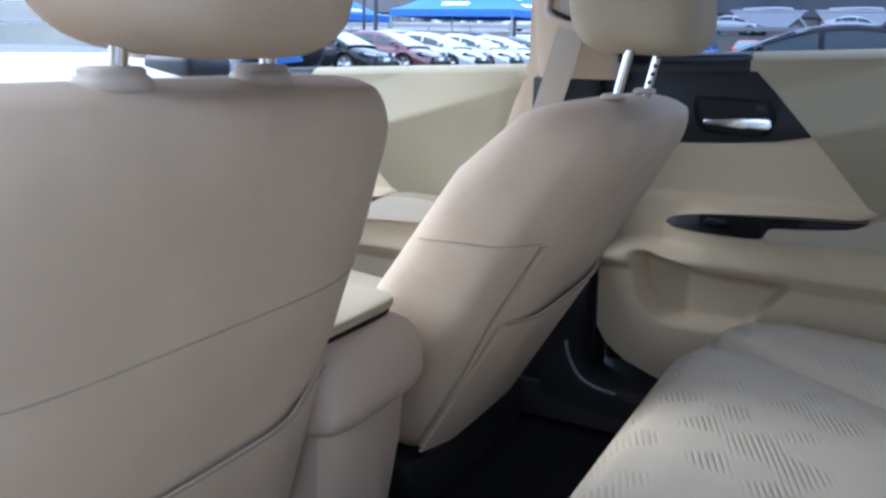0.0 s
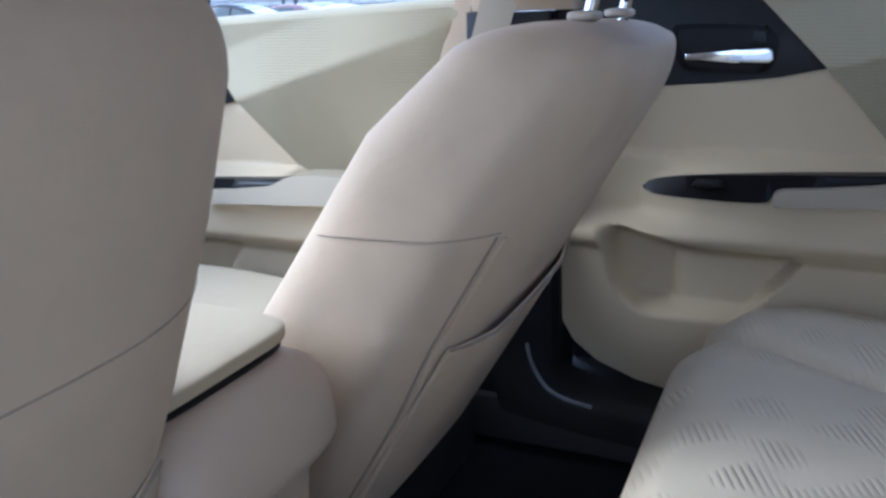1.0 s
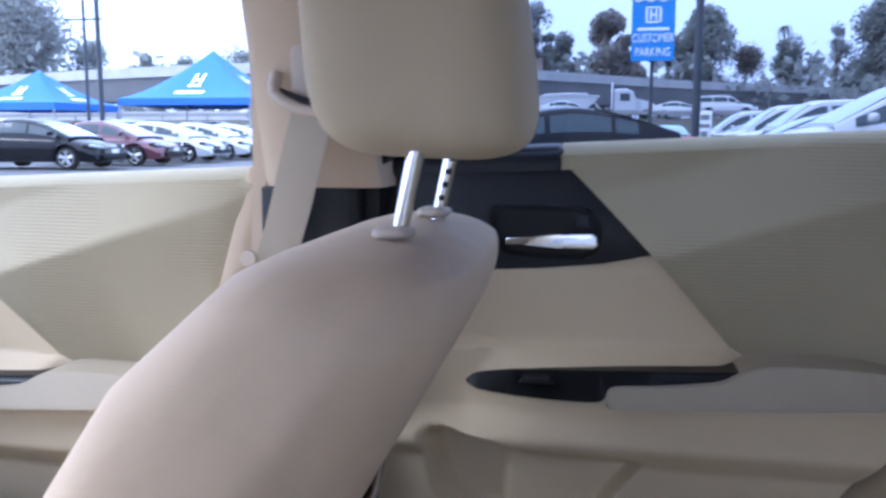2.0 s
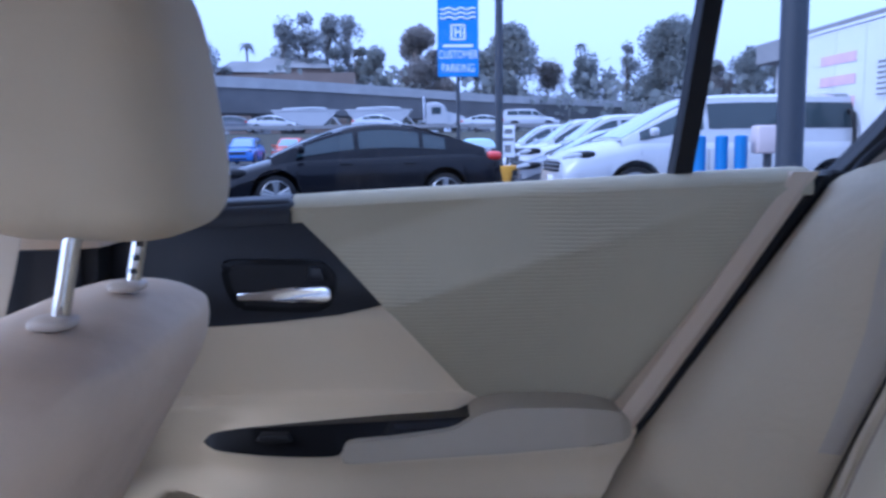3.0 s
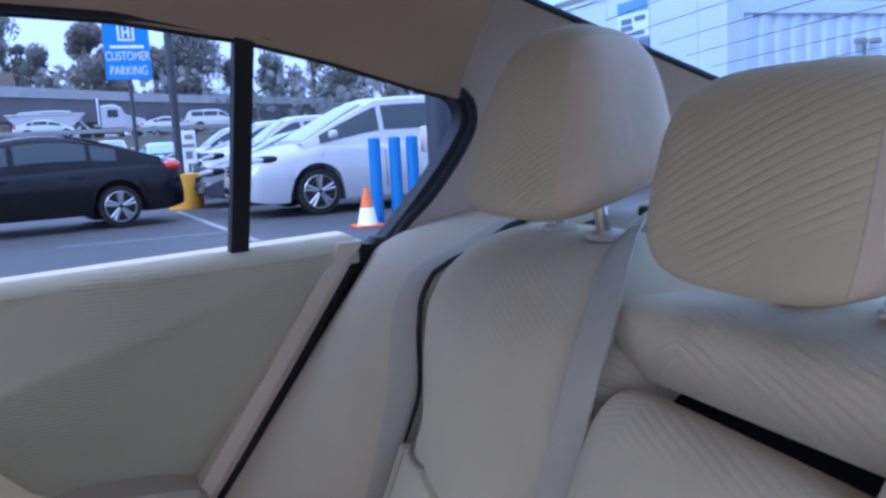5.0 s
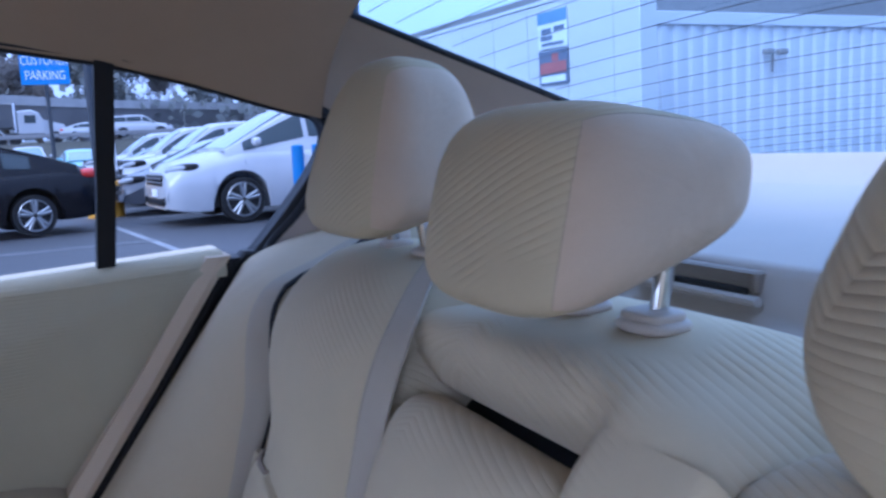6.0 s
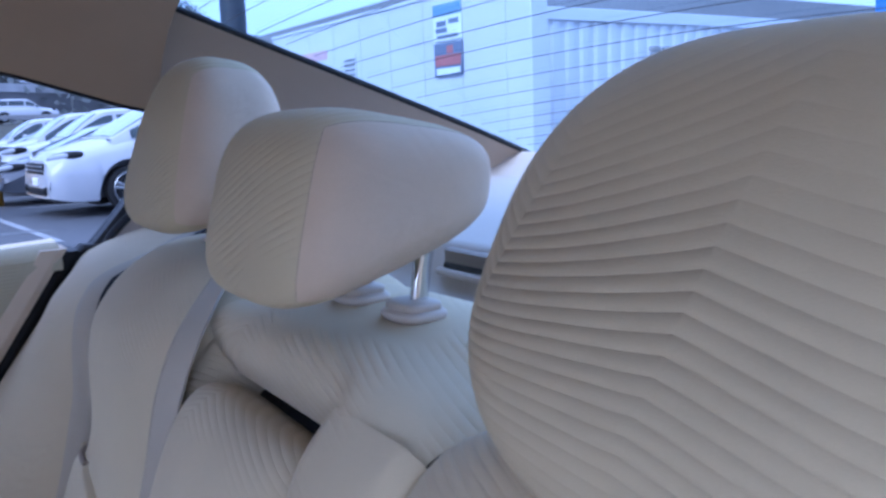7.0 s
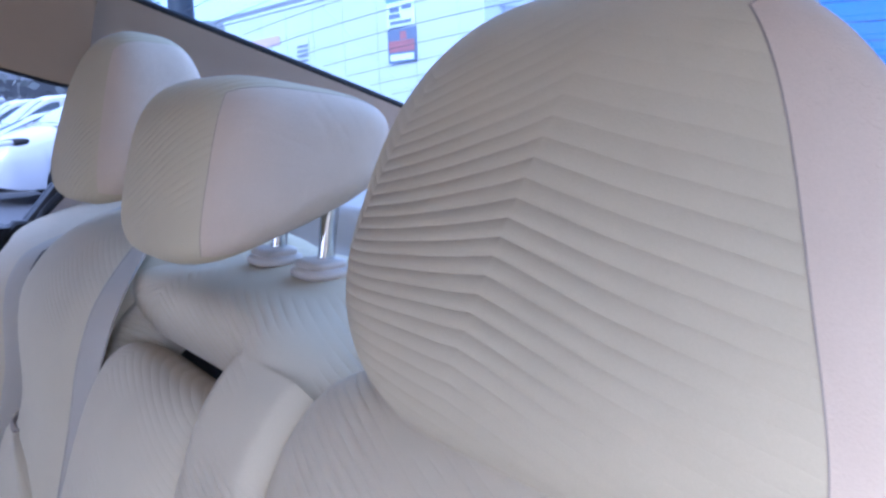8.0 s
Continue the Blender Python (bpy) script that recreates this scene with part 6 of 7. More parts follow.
def house(x, y, z, w, turn, label):
    h = thing("house", (0, 0, 0), label, "house", "hillside houses")
    local_part("wall", box(-w / 2, w / 2, -4, 4, -3, 3, 0.05, 1), TAN, h)
    local_part("roof", loft([[(-w / 2 - 0.6, -4.6, 2.9), (-w / 2 - 0.6, 4.6, 2.9), (-w / 2 + 2.5, 0, 5.2)], [(w / 2 + 0.6, -4.6, 2.9), (w / 2 + 0.6, 4.6, 2.9), (w / 2 - 2.5, 0, 5.2)]]), DARK_CONCRETE, h)
    for k in (-0.3, 0.0, 0.3):
        local_part("window", box(k * w - 0.6, k * w + 0.6, -4.05, -3.95, 0.2, 1.6, 0.02, 1), CAR_GLASS, h)
    h.matrix_basis = pose(x, y, z, 0, 0, turn)
    return h


x, y = polar(10.9, 158)
house(x, y, 11.5, 12, -80, "low house with dark hipped roof on the hillside")
x, y = polar(8.4, 165)
house(x, y, 13.0, 14, -75, "wide house with dark roof among hillside trees")

# ---- trees ----
def tree(name, x, y, z, height, width, leaf, seed, bare=0.0, lobes=9, count=700, label="dim grey-green tree behind the flyover"):
    rnd = random.Random(seed)
    t = thing(name, (x, y, z), label, "tree", "far trees")
    trunk_h = height * (0.35 + 0.25 * bare)
    bms = [tube(bez([(x, y, z - 1.5), (x + 0.2, y + 0.3, z + trunk_h * 0.5), (x, y, z + trunk_h), (x + rnd.uniform(-1, 1), y + rnd.uniform(-1, 1), z + height * 0.9)], 8), 0.035 * height, 7, 0.006 * height)]
    spots = []
    for k in range(lobes):
        a = rnd.uniform(0, 6.28)
        f = rnd.uniform(0.0, 1.0)
        hz = height * (0.14 + 0.74 * f) if bare == 0 else height * (0.35 + 0.58 * f)
        r = width * 0.5 * rnd.uniform(0.20, 0.72) * (1.15 - 0.6 * abs(f - 0.35))
        c = Vector((x + r * math.cos(a), y + r * math.sin(a), z + hz))
        size = width * rnd.uniform(0.27, 0.40)
        spots.append((c, size))
        bms.append(tube([(x, y, z + min(hz * 0.75, height * 0.7)), c.lerp(Vector((x, y, z + hz)), 0.5) - Vector((0, 0, 0.4)), c], 0.012 * height, 5, 0.004 * height))
    spots.append((Vector((x, y, z + height * 0.86)), width * 0.22))
    part("trunk", join(*bms), BARK, t)
    bm = bmesh.new()
    for k in range(int(count * (13.0 if bare < 0.3 else 6.0))):
        c, size = rnd.choice(spots)
        d = Vector((rnd.gauss(0, 1), rnd.gauss(0, 1), rnd.gauss(0, 0.8)))
        d = d.normalized() * size * rnd.random() ** 0.45
        p = c + d
        s = rnd.uniform(0.014, 0.030) * (height + width) * 0.5
        u = Vector((rnd.gauss(0, 1), rnd.gauss(0, 1), rnd.gauss(0, 1))).normalized()
        w = u.cross(Vector((rnd.gauss(0, 1), rnd.gauss(0, 1), rnd.gauss(0, 1)))).normalized()
        bm.faces.new([bm.verts.new(p + q) for q in (u * s, (w * 0.6 + u * 0.2) * s, -u * s, (-w * 0.6 + u * 0.1) * s)])
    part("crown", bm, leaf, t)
    return t


def palm(x, y, z, height, seed):
    rnd = random.Random(seed)
    t = thing("palm_tree", (x, y, z), "tall thin palm behind the flyover", "tree", "far trees")
    part("trunk", tube([(x, y, z), (x + 0.2, y, z + height * 0.5), (x, y, z + height)], 0.30, 7, 0.2), BARK, t)
    bm = bmesh.new()
    for k in range(26):
        a = rnd.uniform(0, 6.28)
        droop = rnd.uniform(-0.7, 1.0)
        out = Vector((math.cos(a), math.sin(a), 0))
        L = rnd.uniform(1.6, 2.6)
        prev = Vector((x, y, z + height))
        wide = Vector((-out.y, out.x, 0)) * 0.28
        for q in range(1, 5):
            f = q / 4
            cur = Vector((x, y, z + height)) + out * L * f * (0.9 - 0.2 * f) + Vector((0, 0, L * (0.5 * droop * f - 0.75 * f * f)))
            g = 1.0 - 0.75 * f
            bm.faces.new([bm.verts.new(v) for v in (prev - wide * (g + 0.2), prev + wide * (g + 0.2), cur + wide * g, cur - wide * g)])
            prev = cur
    part("crown", bm, HAZE_LEAF[0], t)


def stand(azim, top, wide_deg, dist, leaf, seed, bare=0.0, lobes=9, count=700, base=5.0):
    """A tree by its bearing, the angle of its top and its breadth, as seen from the car."""
    x, y = polar(azim, dist)
    h = 1.15 + dist * math.tan(radians(top)) - base
    tree("tree", x, y, base, h, dist * radians(wide_deg), HAZE_LEAF[leaf], seed, bare, lobes, count)


for k, (azim, top, wd, dist, lf, bare, lobes, cnt) in enumerate((
    (15.6, 7.9, 4.6, 150, 0, 0, 12, 1100), (17.6, 6.6, 3.0, 155, 0, 0, 9, 600), (12.6, 5.5, 2.0, 150, 1, 0, 7, 350),
    (8.9, 8.6, 2.2, 165, 1, 0.6, 8, 330), (7.4, 9.4, 2.6, 165, 1, 0.6, 9, 380), (6.0, 8.8, 2.0, 170, 1, 0.5, 8, 320), (4.6, 9.0, 2.2, 170, 1, 0.5, 9, 360),
    (5.4, 6.9, 1.3, 160, 0, 0, 8, 420), (4.0, 7.0, 1.2, 160, 0, 0, 8, 420), (2.7, 6.7, 1.9, 155, 0, 0, 9, 600), (0.2, 8.2, 2.9, 155, 2, 0, 13, 1100), (-1.6, 6.8, 2.0, 155, 2, 0, 9, 600),
    (-6.0, 8.2, 3.6, 155, 0, 0, 13, 1200), (-4.0, 6.6, 2.2, 158, 0, 0, 9, 600), (-8.7, 5.6, 2.4, 160, 2, 0, 8, 500), (-10.9, 6.0, 2.2, 160, 0, 0, 9, 650), (-12.6, 4.9, 1.6, 160, 1, 0, 7, 350),
    (-14.0, 6.8, 1.5, 170, 1, 0.5, 7, 220), (-16.6, 7.9, 4.2, 165, 0, 0, 14, 1300), (-19.4, 5.3, 2.6, 150, 2, 0, 9, 600), (-21.6, 6.2, 2.6, 150, 0, 0, 9, 600), (-23.0, 5.0, 2.4, 150, 0, 0, 9, 500),
    (36.8, 8.0, 5.6, 150, 1, 0.2, 13, 1000), (33.0, 5.8, 3.0, 150, 1, 0, 9, 500), (40.0, 5.0, 2.4, 150, 1, 0, 8, 400), (30.0, 5.2, 2.0, 155, 0, 0, 8, 450), (27.6, 5.0, 2.4, 155, 0, 0, 8, 450), (24.0, 5.4, 2.6, 155, 0, 0, 9, 600), (21.0, 5.2, 2.6, 155, 0, 0, 9, 600), (43.5, 5.2, 3.0, 150, 0, 0, 9, 500))):
    stand(azim, top, wd, dist, lf, 100 + k, bare, lobes, cnt)
x, y = polar(11.2, 160)
palm(x, y, 8, 12.0, 3)
x, y = polar(-10.9, 165)
palm(x, y, 8, 12.2, 4)
x, y = polar(-13.9, 165)
palm(x, y, 8, 9.6, 5)
hedge = thing("far_shrubs", (150, 0, 6), "dim band of shrubs on the hillside", "shrubs", kind="stuff")
rnd = random.Random(9)
bm = bmesh.new()
for k in range(5200):
    az_ = rnd.uniform(-27, 50)
    d_ = rnd.uniform(138, 185)
    x, y = polar(az_, d_)
    p = Vector((x, y, 4.5 + rnd.random() ** 1.4 * (8.0 + 2.5 * math.sin(az_ * 0.9))))
    s = rnd.uniform(0.5, 1.1)
    u = Vector((rnd.gauss(0, 1), rnd.gauss(0, 1), rnd.gauss(0, 1))).normalized()
    w = u.cross(Vector((rnd.gauss(0, 1), rnd.gauss(0, 1), rnd.gauss(0, 1)))).normalized()
    bm.faces.new([bm.verts.new(p + q) for q in (u * s, w * 0.7 * s, -u * s, -w * 0.7 * s)])
part("shrub_leaves", bm, HAZE_LEAF[0], hedge)

# ---- canopies, poles, signs ----
def canopy(x, y, half, eave, peak, label):
    t = thing("canopy_tent", (x, y, GROUND), label, "canopy tent", "canopy tents")
    n = 4
    corners = [(half * a, half * b) for a, b in ((-1, -1), (1, -1), (1, 1), (-1, 1))]
    bm = bmesh.new()
    for k in range(4):
        (ax, ay), (bx, by) = corners[k], corners[(k + 1) % 4]
        rows = []
        for i in range(11):
            f = i / 10
            g = (1 - f) ** 1.0
            zz = eave + (peak - eave) * (f ** 1.45 * 0.92 + 0.08 * f)
            rows.append([bm.verts.new((x + ax * g + (bx - ax) * g * j / 6, y + ay * g + (by - ay) * g * j / 6, zz)) for j in range(7)])
        for i in range(10):
            for j in range(6):
                bm.faces.new((rows[i][j], rows[i][j + 1], rows[i + 1][j + 1], rows[i + 1][j]))
    bmesh.ops.remove_doubles(bm, verts=bm.verts, dist=1e-3)
    part("canopy_cloth", bm, BLUE_CLOTH, t, "bright blue peaked cloth", sharp=60)
    for k in range(4):
        (ax, ay), (bx, by) = corners[k], corners[(k + 1) % 4]
        part("valance", loft([[(x + ax, y + ay, eave), (x + bx, y + by, eave)], [(x + ax, y + ay, eave - 0.35), (x + bx, y + by, eave - 0.35)]], closed=False), BLUE_CLOTH, t)
        part("leg", tube([(x + ax * 0.98, y + ay * 0.98, GROUND), (x + ax * 0.98, y + ay * 0.98, eave)], 0.05, 8), ALLOY, t)

    def face(k, f0, f1, s0, s1):
        (ax, ay), (bx, by) = corners[k], corners[(k + 1) % 4]

        def at(u, v):
            f = f0 + (f1 - f0) * v
            g = 1 - f
            q = 0.5 + (s0 + (s1 - s0) * u - 0.5) / max(g, 0.05) * 0.5
            zz = eave + (peak - eave) * (f ** 1.45 * 0.92 + 0.08 * f)
            mx, my = (ax + bx) / 2, (ay + by) / 2
            nrm = Vector((mx, my, 0)).normalized() * 0.03
            return Vector((x + (ax + (bx - ax) * q) * g, y + (ay + (by - ay) * q) * g, zz + 0.03)) + nrm
        return grid(at, 6, 3)

    for k in (0, 3):
        part("emblem_bar", face(k, 0.16, 0.24, 0.28, 0.72), WHITE_PRINT, t, "plain white bar")
        part("emblem_frame", face(k, 0.34, 0.38, 0.40, 0.60), WHITE_PRINT, t)
        part("emblem_side", face(k, 0.38, 0.60, 0.42, 0.46), WHITE_PRINT, t)
        part("emblem_side", face(k, 0.38, 0.60, 0.54, 0.58), WHITE_PRINT, t)
        part("emblem_mid", face(k, 0.46, 0.51, 0.46, 0.54), WHITE_PRINT, t)
    return t


canopy(41.5, 20.8, 3.5, 2.85, 5.45, "blue peaked canopy tent with white emblem")
canopy(37.2, 28.0, 2.6, 2.55, 4.2, "smaller blue peaked canopy tent with white emblem")


def lamp_post(x, y, height, r, label, arm=False):
    t = thing("lamp_post", (x, y, GROUND), label, "lamp post", "lamp posts")
    part("post", tube([(x, y, GROUND), (x, y, height)], r, 12), POLE_METAL, t)
    part("base_plate", box(x - 2 * r, x + 2 * r, y - 2 * r, y + 2 * r, GROUND, GROUND + 0.04, 0.005, 1), POLE_METAL, t)
    if arm:
        part("cross_arm", tube([(x, y - 1.0, height - 1.2), (x, y + 1.0, height - 1.2)], 0.05, 8), POLE_METAL, t)
    else:
        part("lamp_head", box(x - 0.5, x + 0.2, y - 0.2, y + 0.2, height, height + 0.12, 0.03, 2), POLE_METAL, t)
    return t


lamp_post(4.56, -1.66, 7.5, 0.077, "thick dark steel post beside the car park wall")
lamp_post(15.55, -1.02, 9.0, 0.075, "dark steel lamp post on a yellow concrete base")
lamp_post(33.5, 22.3, 9.5, 0.11, "tall dark lamp post near the canopies", True)
lamp_post(36.0, 24.6, 7.6, 0.08, "thin dark lamp post near the canopies", True)
lamp_post(48.0, 21.5, 9.5, 0.11, "tall dark lamp post behind the canopies")
base = thing("post_base", (15.5, -1.1, GROUND), "yellow painted concrete post base", "post base")
part("block", tube([(15.5, -1.08, GROUND), (15.5, -1.08, GROUND + 0.60), (15.5, -1.08, GROUND + 0.63)], 0.31, 28), YELLOW, base)
street = thing("street_light", (150, 45, 3), "far curved street light on the flyover", "street light")
x, y = polar(17.8, 135)
part("mast", tube(bez([(x, y, 5), (x, y, 14), (x, y - 1.0, 15.6), (x, y - 5.5, 16.6)], 16), 0.14, 6), CONCRETE, street)


def lettering(parent, text, x, y, z, size, turn, mat, stretch=1.0):
    """Raised letters from Blender's own font, turned into a mesh."""
    cu = bpy.data.curves.new("letters", "FONT")
    cu.body, cu.size, cu.align_x, cu.align_y, cu.extrude = text, size, "CENTER", "CENTER", 0.004
    tmp = bpy.data.objects.new("letters", cu)
    scene.collection.objects.link(tmp)
    bpy.context.view_layer.update()
    me = bpy.data.meshes.new_from_object(tmp.evaluated_get(bpy.context.evaluated_depsgraph_get()))
    bpy.data.objects.remove(tmp)
    m = pose(x, y, z, 90, 0, turn) @ Matrix.Diagonal((stretch, 1, 1, 1))
    me.transform(m)
    me.materials.clear()
    me.materials.append(mat)
    ob = new("lettering", me)
    ob.parent = parent
    ob.matrix_parent_inverse = Matrix.Translation(-parent.location)
    return ob


# blue customer parking banner on a post, facing the car
sx, sy = 24.75, -0.70
sign = thing("parking_sign", (sx, sy, GROUND), "tall blue and white customer parking sign on a post", "sign")
part("sign_post", tube([(sx + 0.08, sy, GROUND), (sx + 0.08, sy, 5.5)], 0.055, 10), POLE_METAL, sign)
part("sign_board", box(sx - 0.03, sx + 0.03, sy - 0.60, sy + 0.60, 3.17, 5.55, 0.01, 1), SIGN_BLUE, sign, "bright blue board")
F = sx - 0.036


def bar(z0, z1, y0, y1, mat=WHITE_PRINT, name="printed_bar"):
    return part(name, box(F - 0.004, F + 0.004, sy + y0, sy + y1, z0, z1, 0), mat, sign)


bar(4.02, 4.10, -0.44, 0.44)
for k in range(3):
    z = 4.86 + 0.13 * k
    part("wave_line", tube([(F, sy - 0.52 + 1.04 * i / 24, z + 0.03 * math.sin(i / 24 * 6 * math.pi)) for i in range(25)], 0.03, 5), WHITE_PRINT, sign)
bar(4.22, 4.27, -0.20, 0.20)
bar(4.63, 4.68, -0.20, 0.20)
bar(4.22, 4.68, -0.22, -0.16)
bar(4.22, 4.68, 0.16, 0.22)
bar(4.30, 4.60, -0.10, -0.05)
bar(4.30, 4.60, 0.05, 0.10)
bar(4.43, 4.48, -0.05, 0.05)
lettering(sign, "CUSTOMER", F - 0.006, sy, 3.80, 0.34, -90, WHITE_PRINT, 0.66)
lettering(sign, "PARKING", F - 0.006, sy, 3.41, 0.34, -90, WHITE_PRINT, 0.70)
plate = thing("notice_board", (17.9, -1.35, GROUND), "small white notice board with unreadable text on a post", "sign")
part("board", box(17.88, 17.93, -1.58, -1.28, 0.90, 1.58, 0.01, 1), WHITE_PRINT, plate)
part("board_post", tube([(17.95, -1.43, GROUND), (17.95, -1.43, 1.5)], 0.03, 8), POLE_METAL, plate)
for z0, z1, a, b in ((1.40, 1.50, -1.53, -1.36), (1.24, 1.31, -1.55, -1.31), (1.0, 1.16, -1.50, -1.36)):
    part("text_bar", box(17.87, 17.882, a, b, z0, z1, 0), DARK_CONCRETE, plate)

for x, y in ((9.94, -2.94), (9.90, -3.20), (9.85, -3.42), (9.80, -3.95)):
    bl = thing("bollard", (x, y, GROUND), "blue painted steel bollard beside the white minivan", "bollard", "blue bollards")
    part("tube", tube([(x, y, GROUND), (x, y, 1.19), (x, y, 1.215), (x, y, 1.23)], 0.078, 16), BLUE_PAINT, bl)
    part("cap", cushion_block(6, 2, lambda p, x=x, y=y: (x + 0.077 * p[0], y + 0.077 * p[1], 1.22 + 0.03 * p[2])), BLUE_PAINT, bl)
cone = thing("traffic_cone", (9.7, -2.72, GROUND), "orange and white traffic cone", "traffic cone")
part("cone_body", tube([(9.7, -2.72, GROUND + 0.02), (9.7, -2.72, GROUND + 0.24)], 0.13, 16, 0.085), WHITE_PRINT, cone)
part("cone_top", tube([(9.7, -2.72, GROUND + 0.24), (9.7, -2.72, GROUND + 0.48)], 0.085, 16, 0.03), ORANGE, cone)
part("cone_foot", box(9.53, 9.87, -2.89, -2.55, GROUND, GROUND + 0.03, 0.005, 1), ORANGE, cone)
ubox = thing("utility_box", (9.85, -3.75, GROUND), "pale pinkish utility box on a short stand", "utility box")
part("case", box(9.72, 9.98, -3.92, -3.58, 1.02, 1.36, 0.03, 2), surface("pale_plastic", (0.52, 0.44, 0.43), 0.6, vary=0.1), ubox)
part("stand", tube([(9.85, -3.75, GROUND), (9.85, -3.75, 1.04)], 0.05, 8), POLE_METAL, ubox)
tub = thing("storage_tub", (9.2, -3.35, GROUND), "low pale plastic tub by the bollards", "tub")
part("tub_shell", cushion_block(8, 5, lambda p: (9.2 + 0.22 * p[0], -3.35 + 0.3 * p[1], GROUND + 0.13 + 0.13 * p[2])), surface("peach_plastic", (0.62, 0.45, 0.36), 0.6), tub)

# white wall with notices, and the ribbed container beyond it
TOP = 2.87
wall = thing("site_wall", (10, -6.1, GROUND), "white painted site wall with faded red lettering", "wall", kind="structure")
part("wall_panel", box(6.95, 14.4, -6.25, -6.0, GROUND, TOP, 0.01, 1), WHITE_WALL, wall)
part("wall_coping", box(6.93, 14.42, -6.27, -5.98, TOP - 0.002, TOP + 0.05, 0.01, 1), WHITE_WALL, wall)
# Thin strips carry the shadow of the panel joints in their colour.
for k in range(8):
    part("panel_joint", box(7.4 + 0.9 * k, 7.415 + 0.9 * k, -6.004, -5.994, GROUND, TOP - 0.02, 0), surface("joint_shadow", (0.55, 0.56, 0.58), 0.7) if k == 0 else bpy.data.materials["joint_shadow"], wall)
for k in range(4):
    z = 2.42 - 0.33 * k
    part("red_text_bar", box(12.15, 13.25, -5.998, -5.990, z - 0.075, z + 0.075, 0), surface("faded_red", (0.62, 0.40, 0.42), 0.7) if k == 0 else bpy.data.materials["faded_red"], wall, "unreadable faded red text")
vent = part("vent", box(11.15, 11.55, -5.998, -5.985, 1.75, 2.35, 0), WHITE_WALL, wall)
for k in range(7):
    part("vent_slat", box(11.18, 11.52, -5.987, -5.972, 1.80 + 0.075 * k, 1.83 + 0.075 * k, 0), DARK_CONCRETE, vent)
hose = thing("black_hose", (11.9, -5.9, 1.0), "black hose hanging on the white wall", "hose")
part("hose_loop", tube(bez([(12.2, -5.93, 0.5), (12.25, -5.92, 1.3), (12.1, -5.92, 1.62), (11.95, -5.92, 1.3), (11.98, -5.92, 0.6), (11.85, -5.92, 0.35)], 24), 0.035, 6), BLACK, hose)
notice = thing("wall_notice", (8.6, -5.97, 1.8), "two stacked notices on the white wall, one red", "sign")
part("upper_notice", box(8.28, 8.92, -5.992, -5.975, 2.30, 2.76, 0), WHITE_PRINT, notice, "white notice with blue head")
# Blue head muted too, for the haze of the rear glass.
part("notice_head", box(8.28, 8.92, -5.976, -5.970, 2.61, 2.76, 0), surface("hazed_blue_print", (0.16, 0.30, 0.45), 0.6, vary=0.1), notice)
for z0, z1, a, b in ((2.50, 2.56, 8.34, 8.56), (2.40, 2.46, 8.60, 8.86), (2.33, 2.37, 8.36, 8.84), (2.48, 2.55, 8.62, 8.84)):
    part("text_bar", box(a, b, -5.976, -5.970, z0, z1, 0), GREY_PRINT, notice)
part("lower_notice", box(8.28, 8.92, -5.992, -5.975, 1.84, 2.27, 0), GREY_PRINT, notice, "dark notice with red panel")
part("red_panel", box(8.31, 8.89, -5.976, -5.970, 1.98, 2.12, 0), RED_PRINT, notice)
part("red_mark", box(8.48, 8.62, -5.976, -5.970, 2.13, 2.23, 0), RED_PRINT, notice)
part("text_bar", box(8.33, 8.87, -5.976, -5.970, 1.87, 1.95, 0), WHITE_PRINT, notice)

cont = thing("shipping_container", (9.9, -10.5, GROUND), "white ribbed steel shipping container", "container")
cx0, cy0, cy1, ct = 8.62, -7.35, -13.6, 2.80
ridge = []
y = cy0 - 0.22
while y > cy1 + 0.35:
    ridge += [(y, 0.0), (y - 0.07, 0.0), (y - 0.105, 0.036), (y - 0.205, 0.036), (y - 0.24, 0.0)]
    y -= 0.28
part("ribbed_side", loft([[(cx0 + 0.03 + d, yy, z) for yy, d in ridge] for z in (GROUND + 0.30, ct - 0.16)], closed=False), WHITE_WALL, cont, sharp=20)
part("top_rail", box(cx0, cx0 + 0.08, cy1, cy0, ct - 0.18, ct, 0.008, 1), WHITE_WALL, cont)
part("bottom_rail", box(cx0, cx0 + 0.08, cy1, cy0, GROUND + 0.16, GROUND + 0.34, 0.008, 1), WHITE_WALL, cont)
for yy in (cy0, cy1 + 0.2):
    part("corner_post", box(cx0 - 0.004, cx0 + 0.12, yy - 0.2, yy, GROUND + 0.14, ct + 0.004, 0.008, 1), WHITE_WALL, cont)
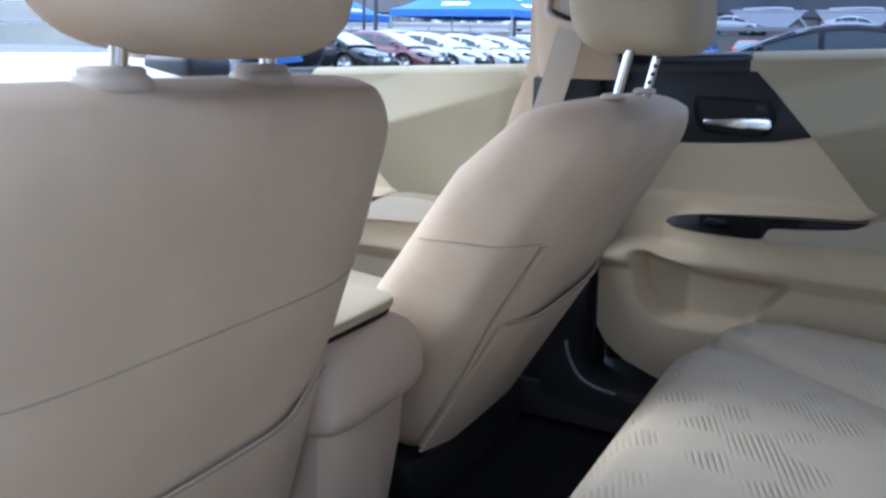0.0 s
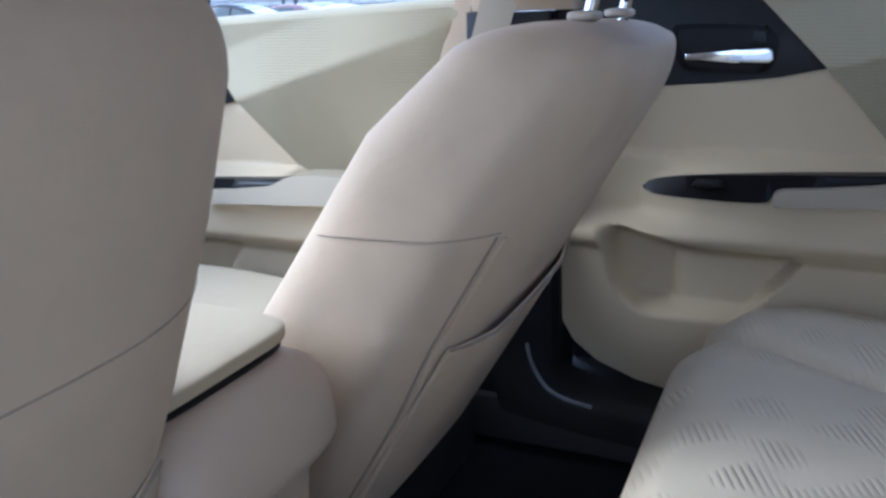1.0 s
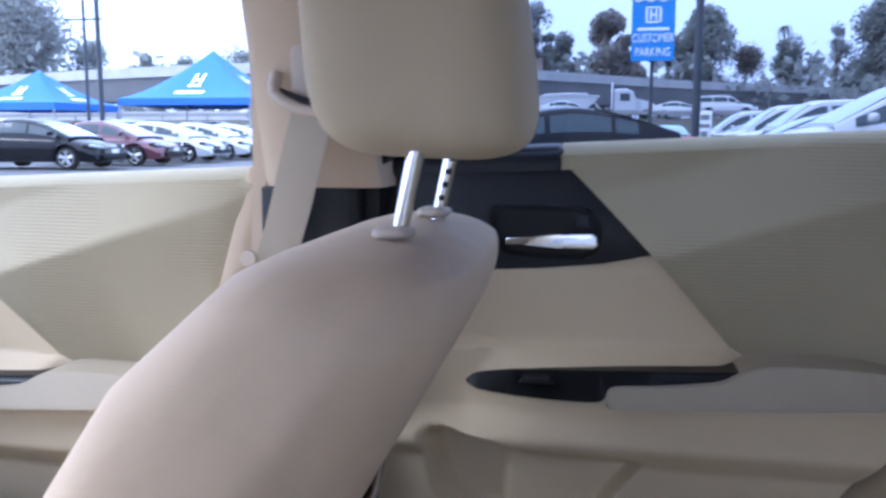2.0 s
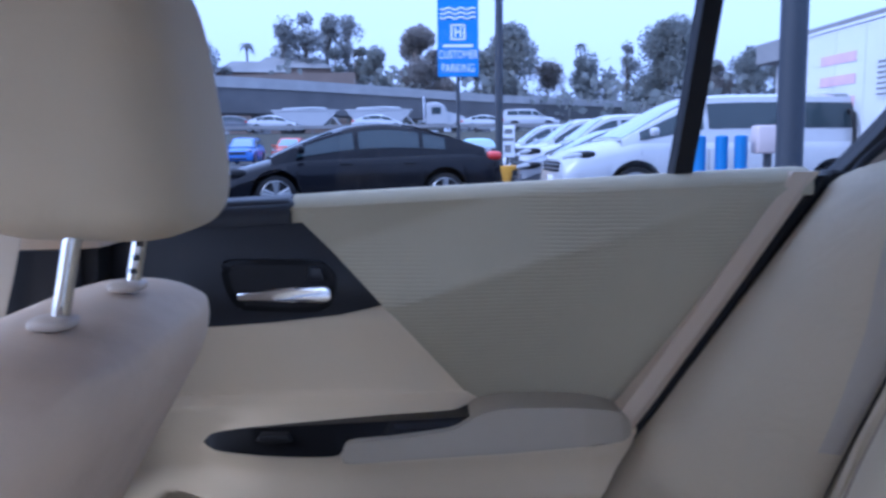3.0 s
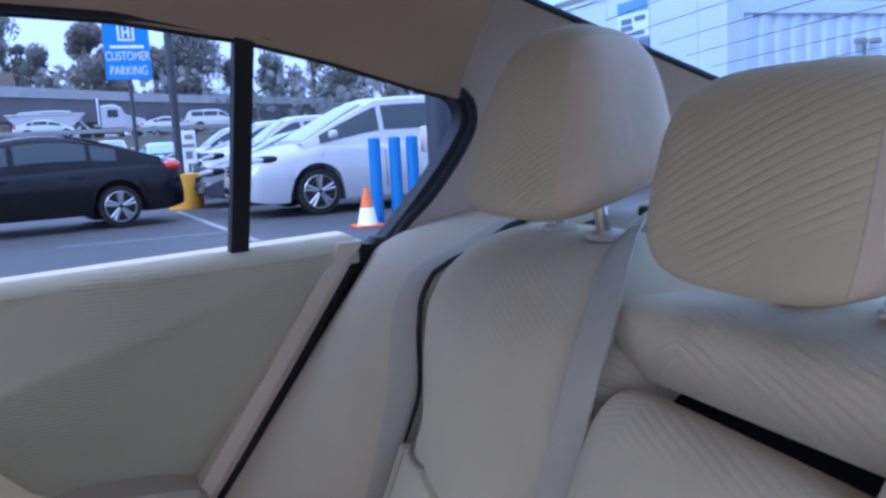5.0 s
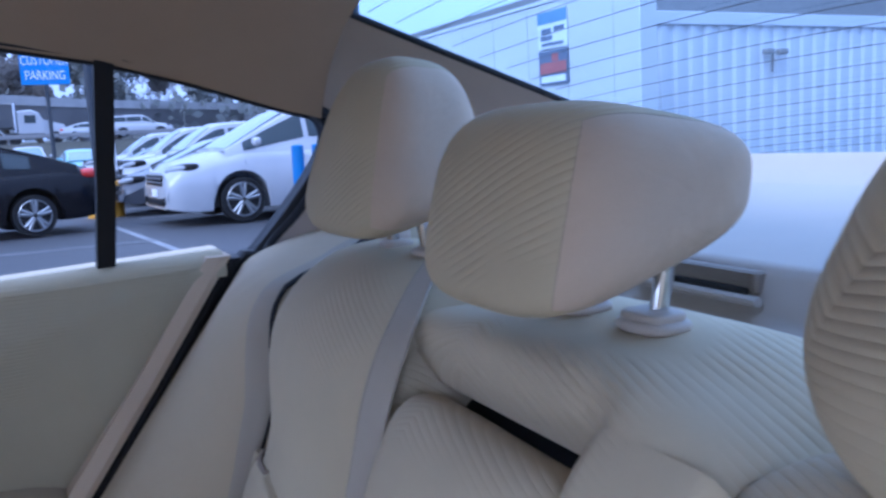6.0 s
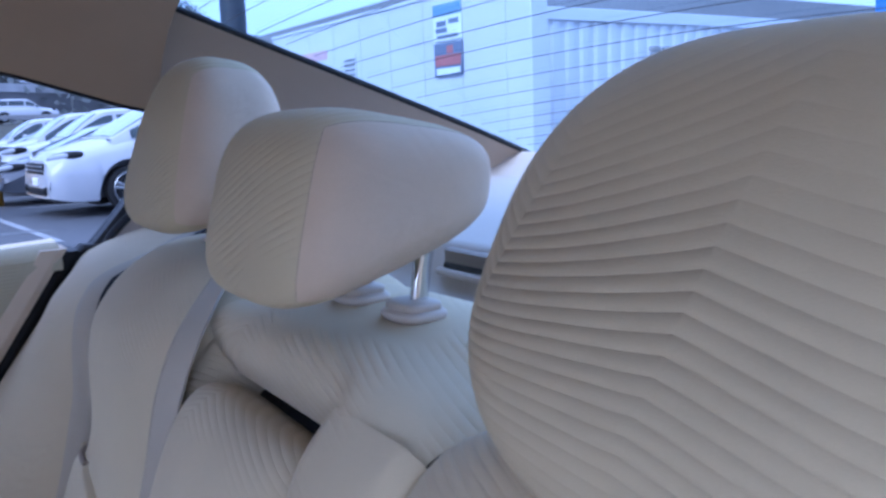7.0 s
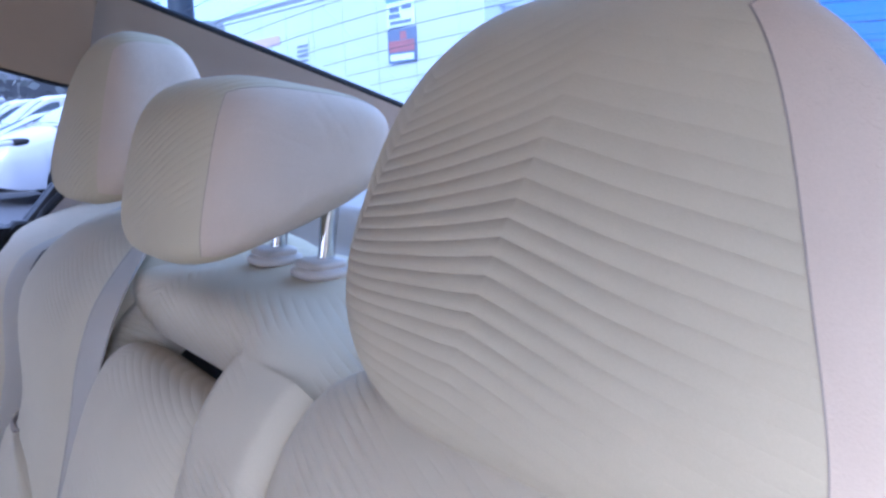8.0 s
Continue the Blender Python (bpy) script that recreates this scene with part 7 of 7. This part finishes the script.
part("roof", box(cx0 + 0.02, cx0 + 2.4, cy1, cy0, ct - 0.05, ct - 0.004, 0), WHITE_WALL, cont)
part("end_panel", box(cx0 + 0.02, cx0 + 2.4, cy0 - 0.05, cy0 - 0.004, GROUND + 0.16, ct - 0.05, 0), WHITE_WALL, cont)
for yy in (cy0 - 0.15, cy1 + 0.15):
    for xx in (cx0 + 0.1, cx0 + 2.3):
        part("foot_casting", box(xx - 0.09, xx + 0.09, yy - 0.09, yy + 0.09, GROUND, GROUND + 0.18, 0.01, 1), WHITE_WALL, cont)
part("lock_rod", tube([(cx0 - 0.012, cy0 - 0.15, GROUND + 0.25), (cx0 - 0.012, cy0 - 0.15, ct - 0.1)], 0.014, 6), DARK_CONCRETE, cont)
for z in (1.2, 1.9, 2.4):
    part("hinge", box(cx0 - 0.02, cx0, cy0 - 0.19, cy0 - 0.10, z, z + 0.07, 0), DARK_CONCRETE, cont)
lamp = thing("container_lamp", (8.6, -9.9, 2.2), "small dark twin floodlight on the container", "lamp")
for dy in (-0.14, 0.14):
    part("lamp_head", box(8.50, 8.60, -9.9 + dy - 0.09, -9.9 + dy + 0.09, 2.20, 2.28, 0.02, 2), DARK_CONCRETE, lamp)
part("lamp_stem", tube([(8.60, -9.9, 2.24), (8.61, -9.9, 1.95)], 0.02, 6), DARK_CONCRETE, lamp)
shed = thing("dark_roofed_shed", (15, -15, GROUND), "low building with dark flat roof behind the container", "building")
part("shed_wall", box(12, 22, -24, -9, GROUND, 3.2, 0.02, 1), WHITE_WALL, shed)
part("shed_roof", box(11.6, 22.4, -24.4, -8.6, 3.2, 3.75, 0.03, 1), DARK_CONCRETE, shed, "dark fascia roof")
awn = thing("blue_wall_panel", (6.3, -13, GROUND), "blue painted hoarding with a pale stripe", "hoarding", kind="structure")
part("panel", box(3.0, 7.6, -14.3, -14.1, GROUND, 3.2, 0.02, 1), BLUE_PAINT, awn)
part("stripe", box(3.0, 7.6, -14.09, -14.07, 1.25, 1.40, 0), WHITE_PRINT, awn)
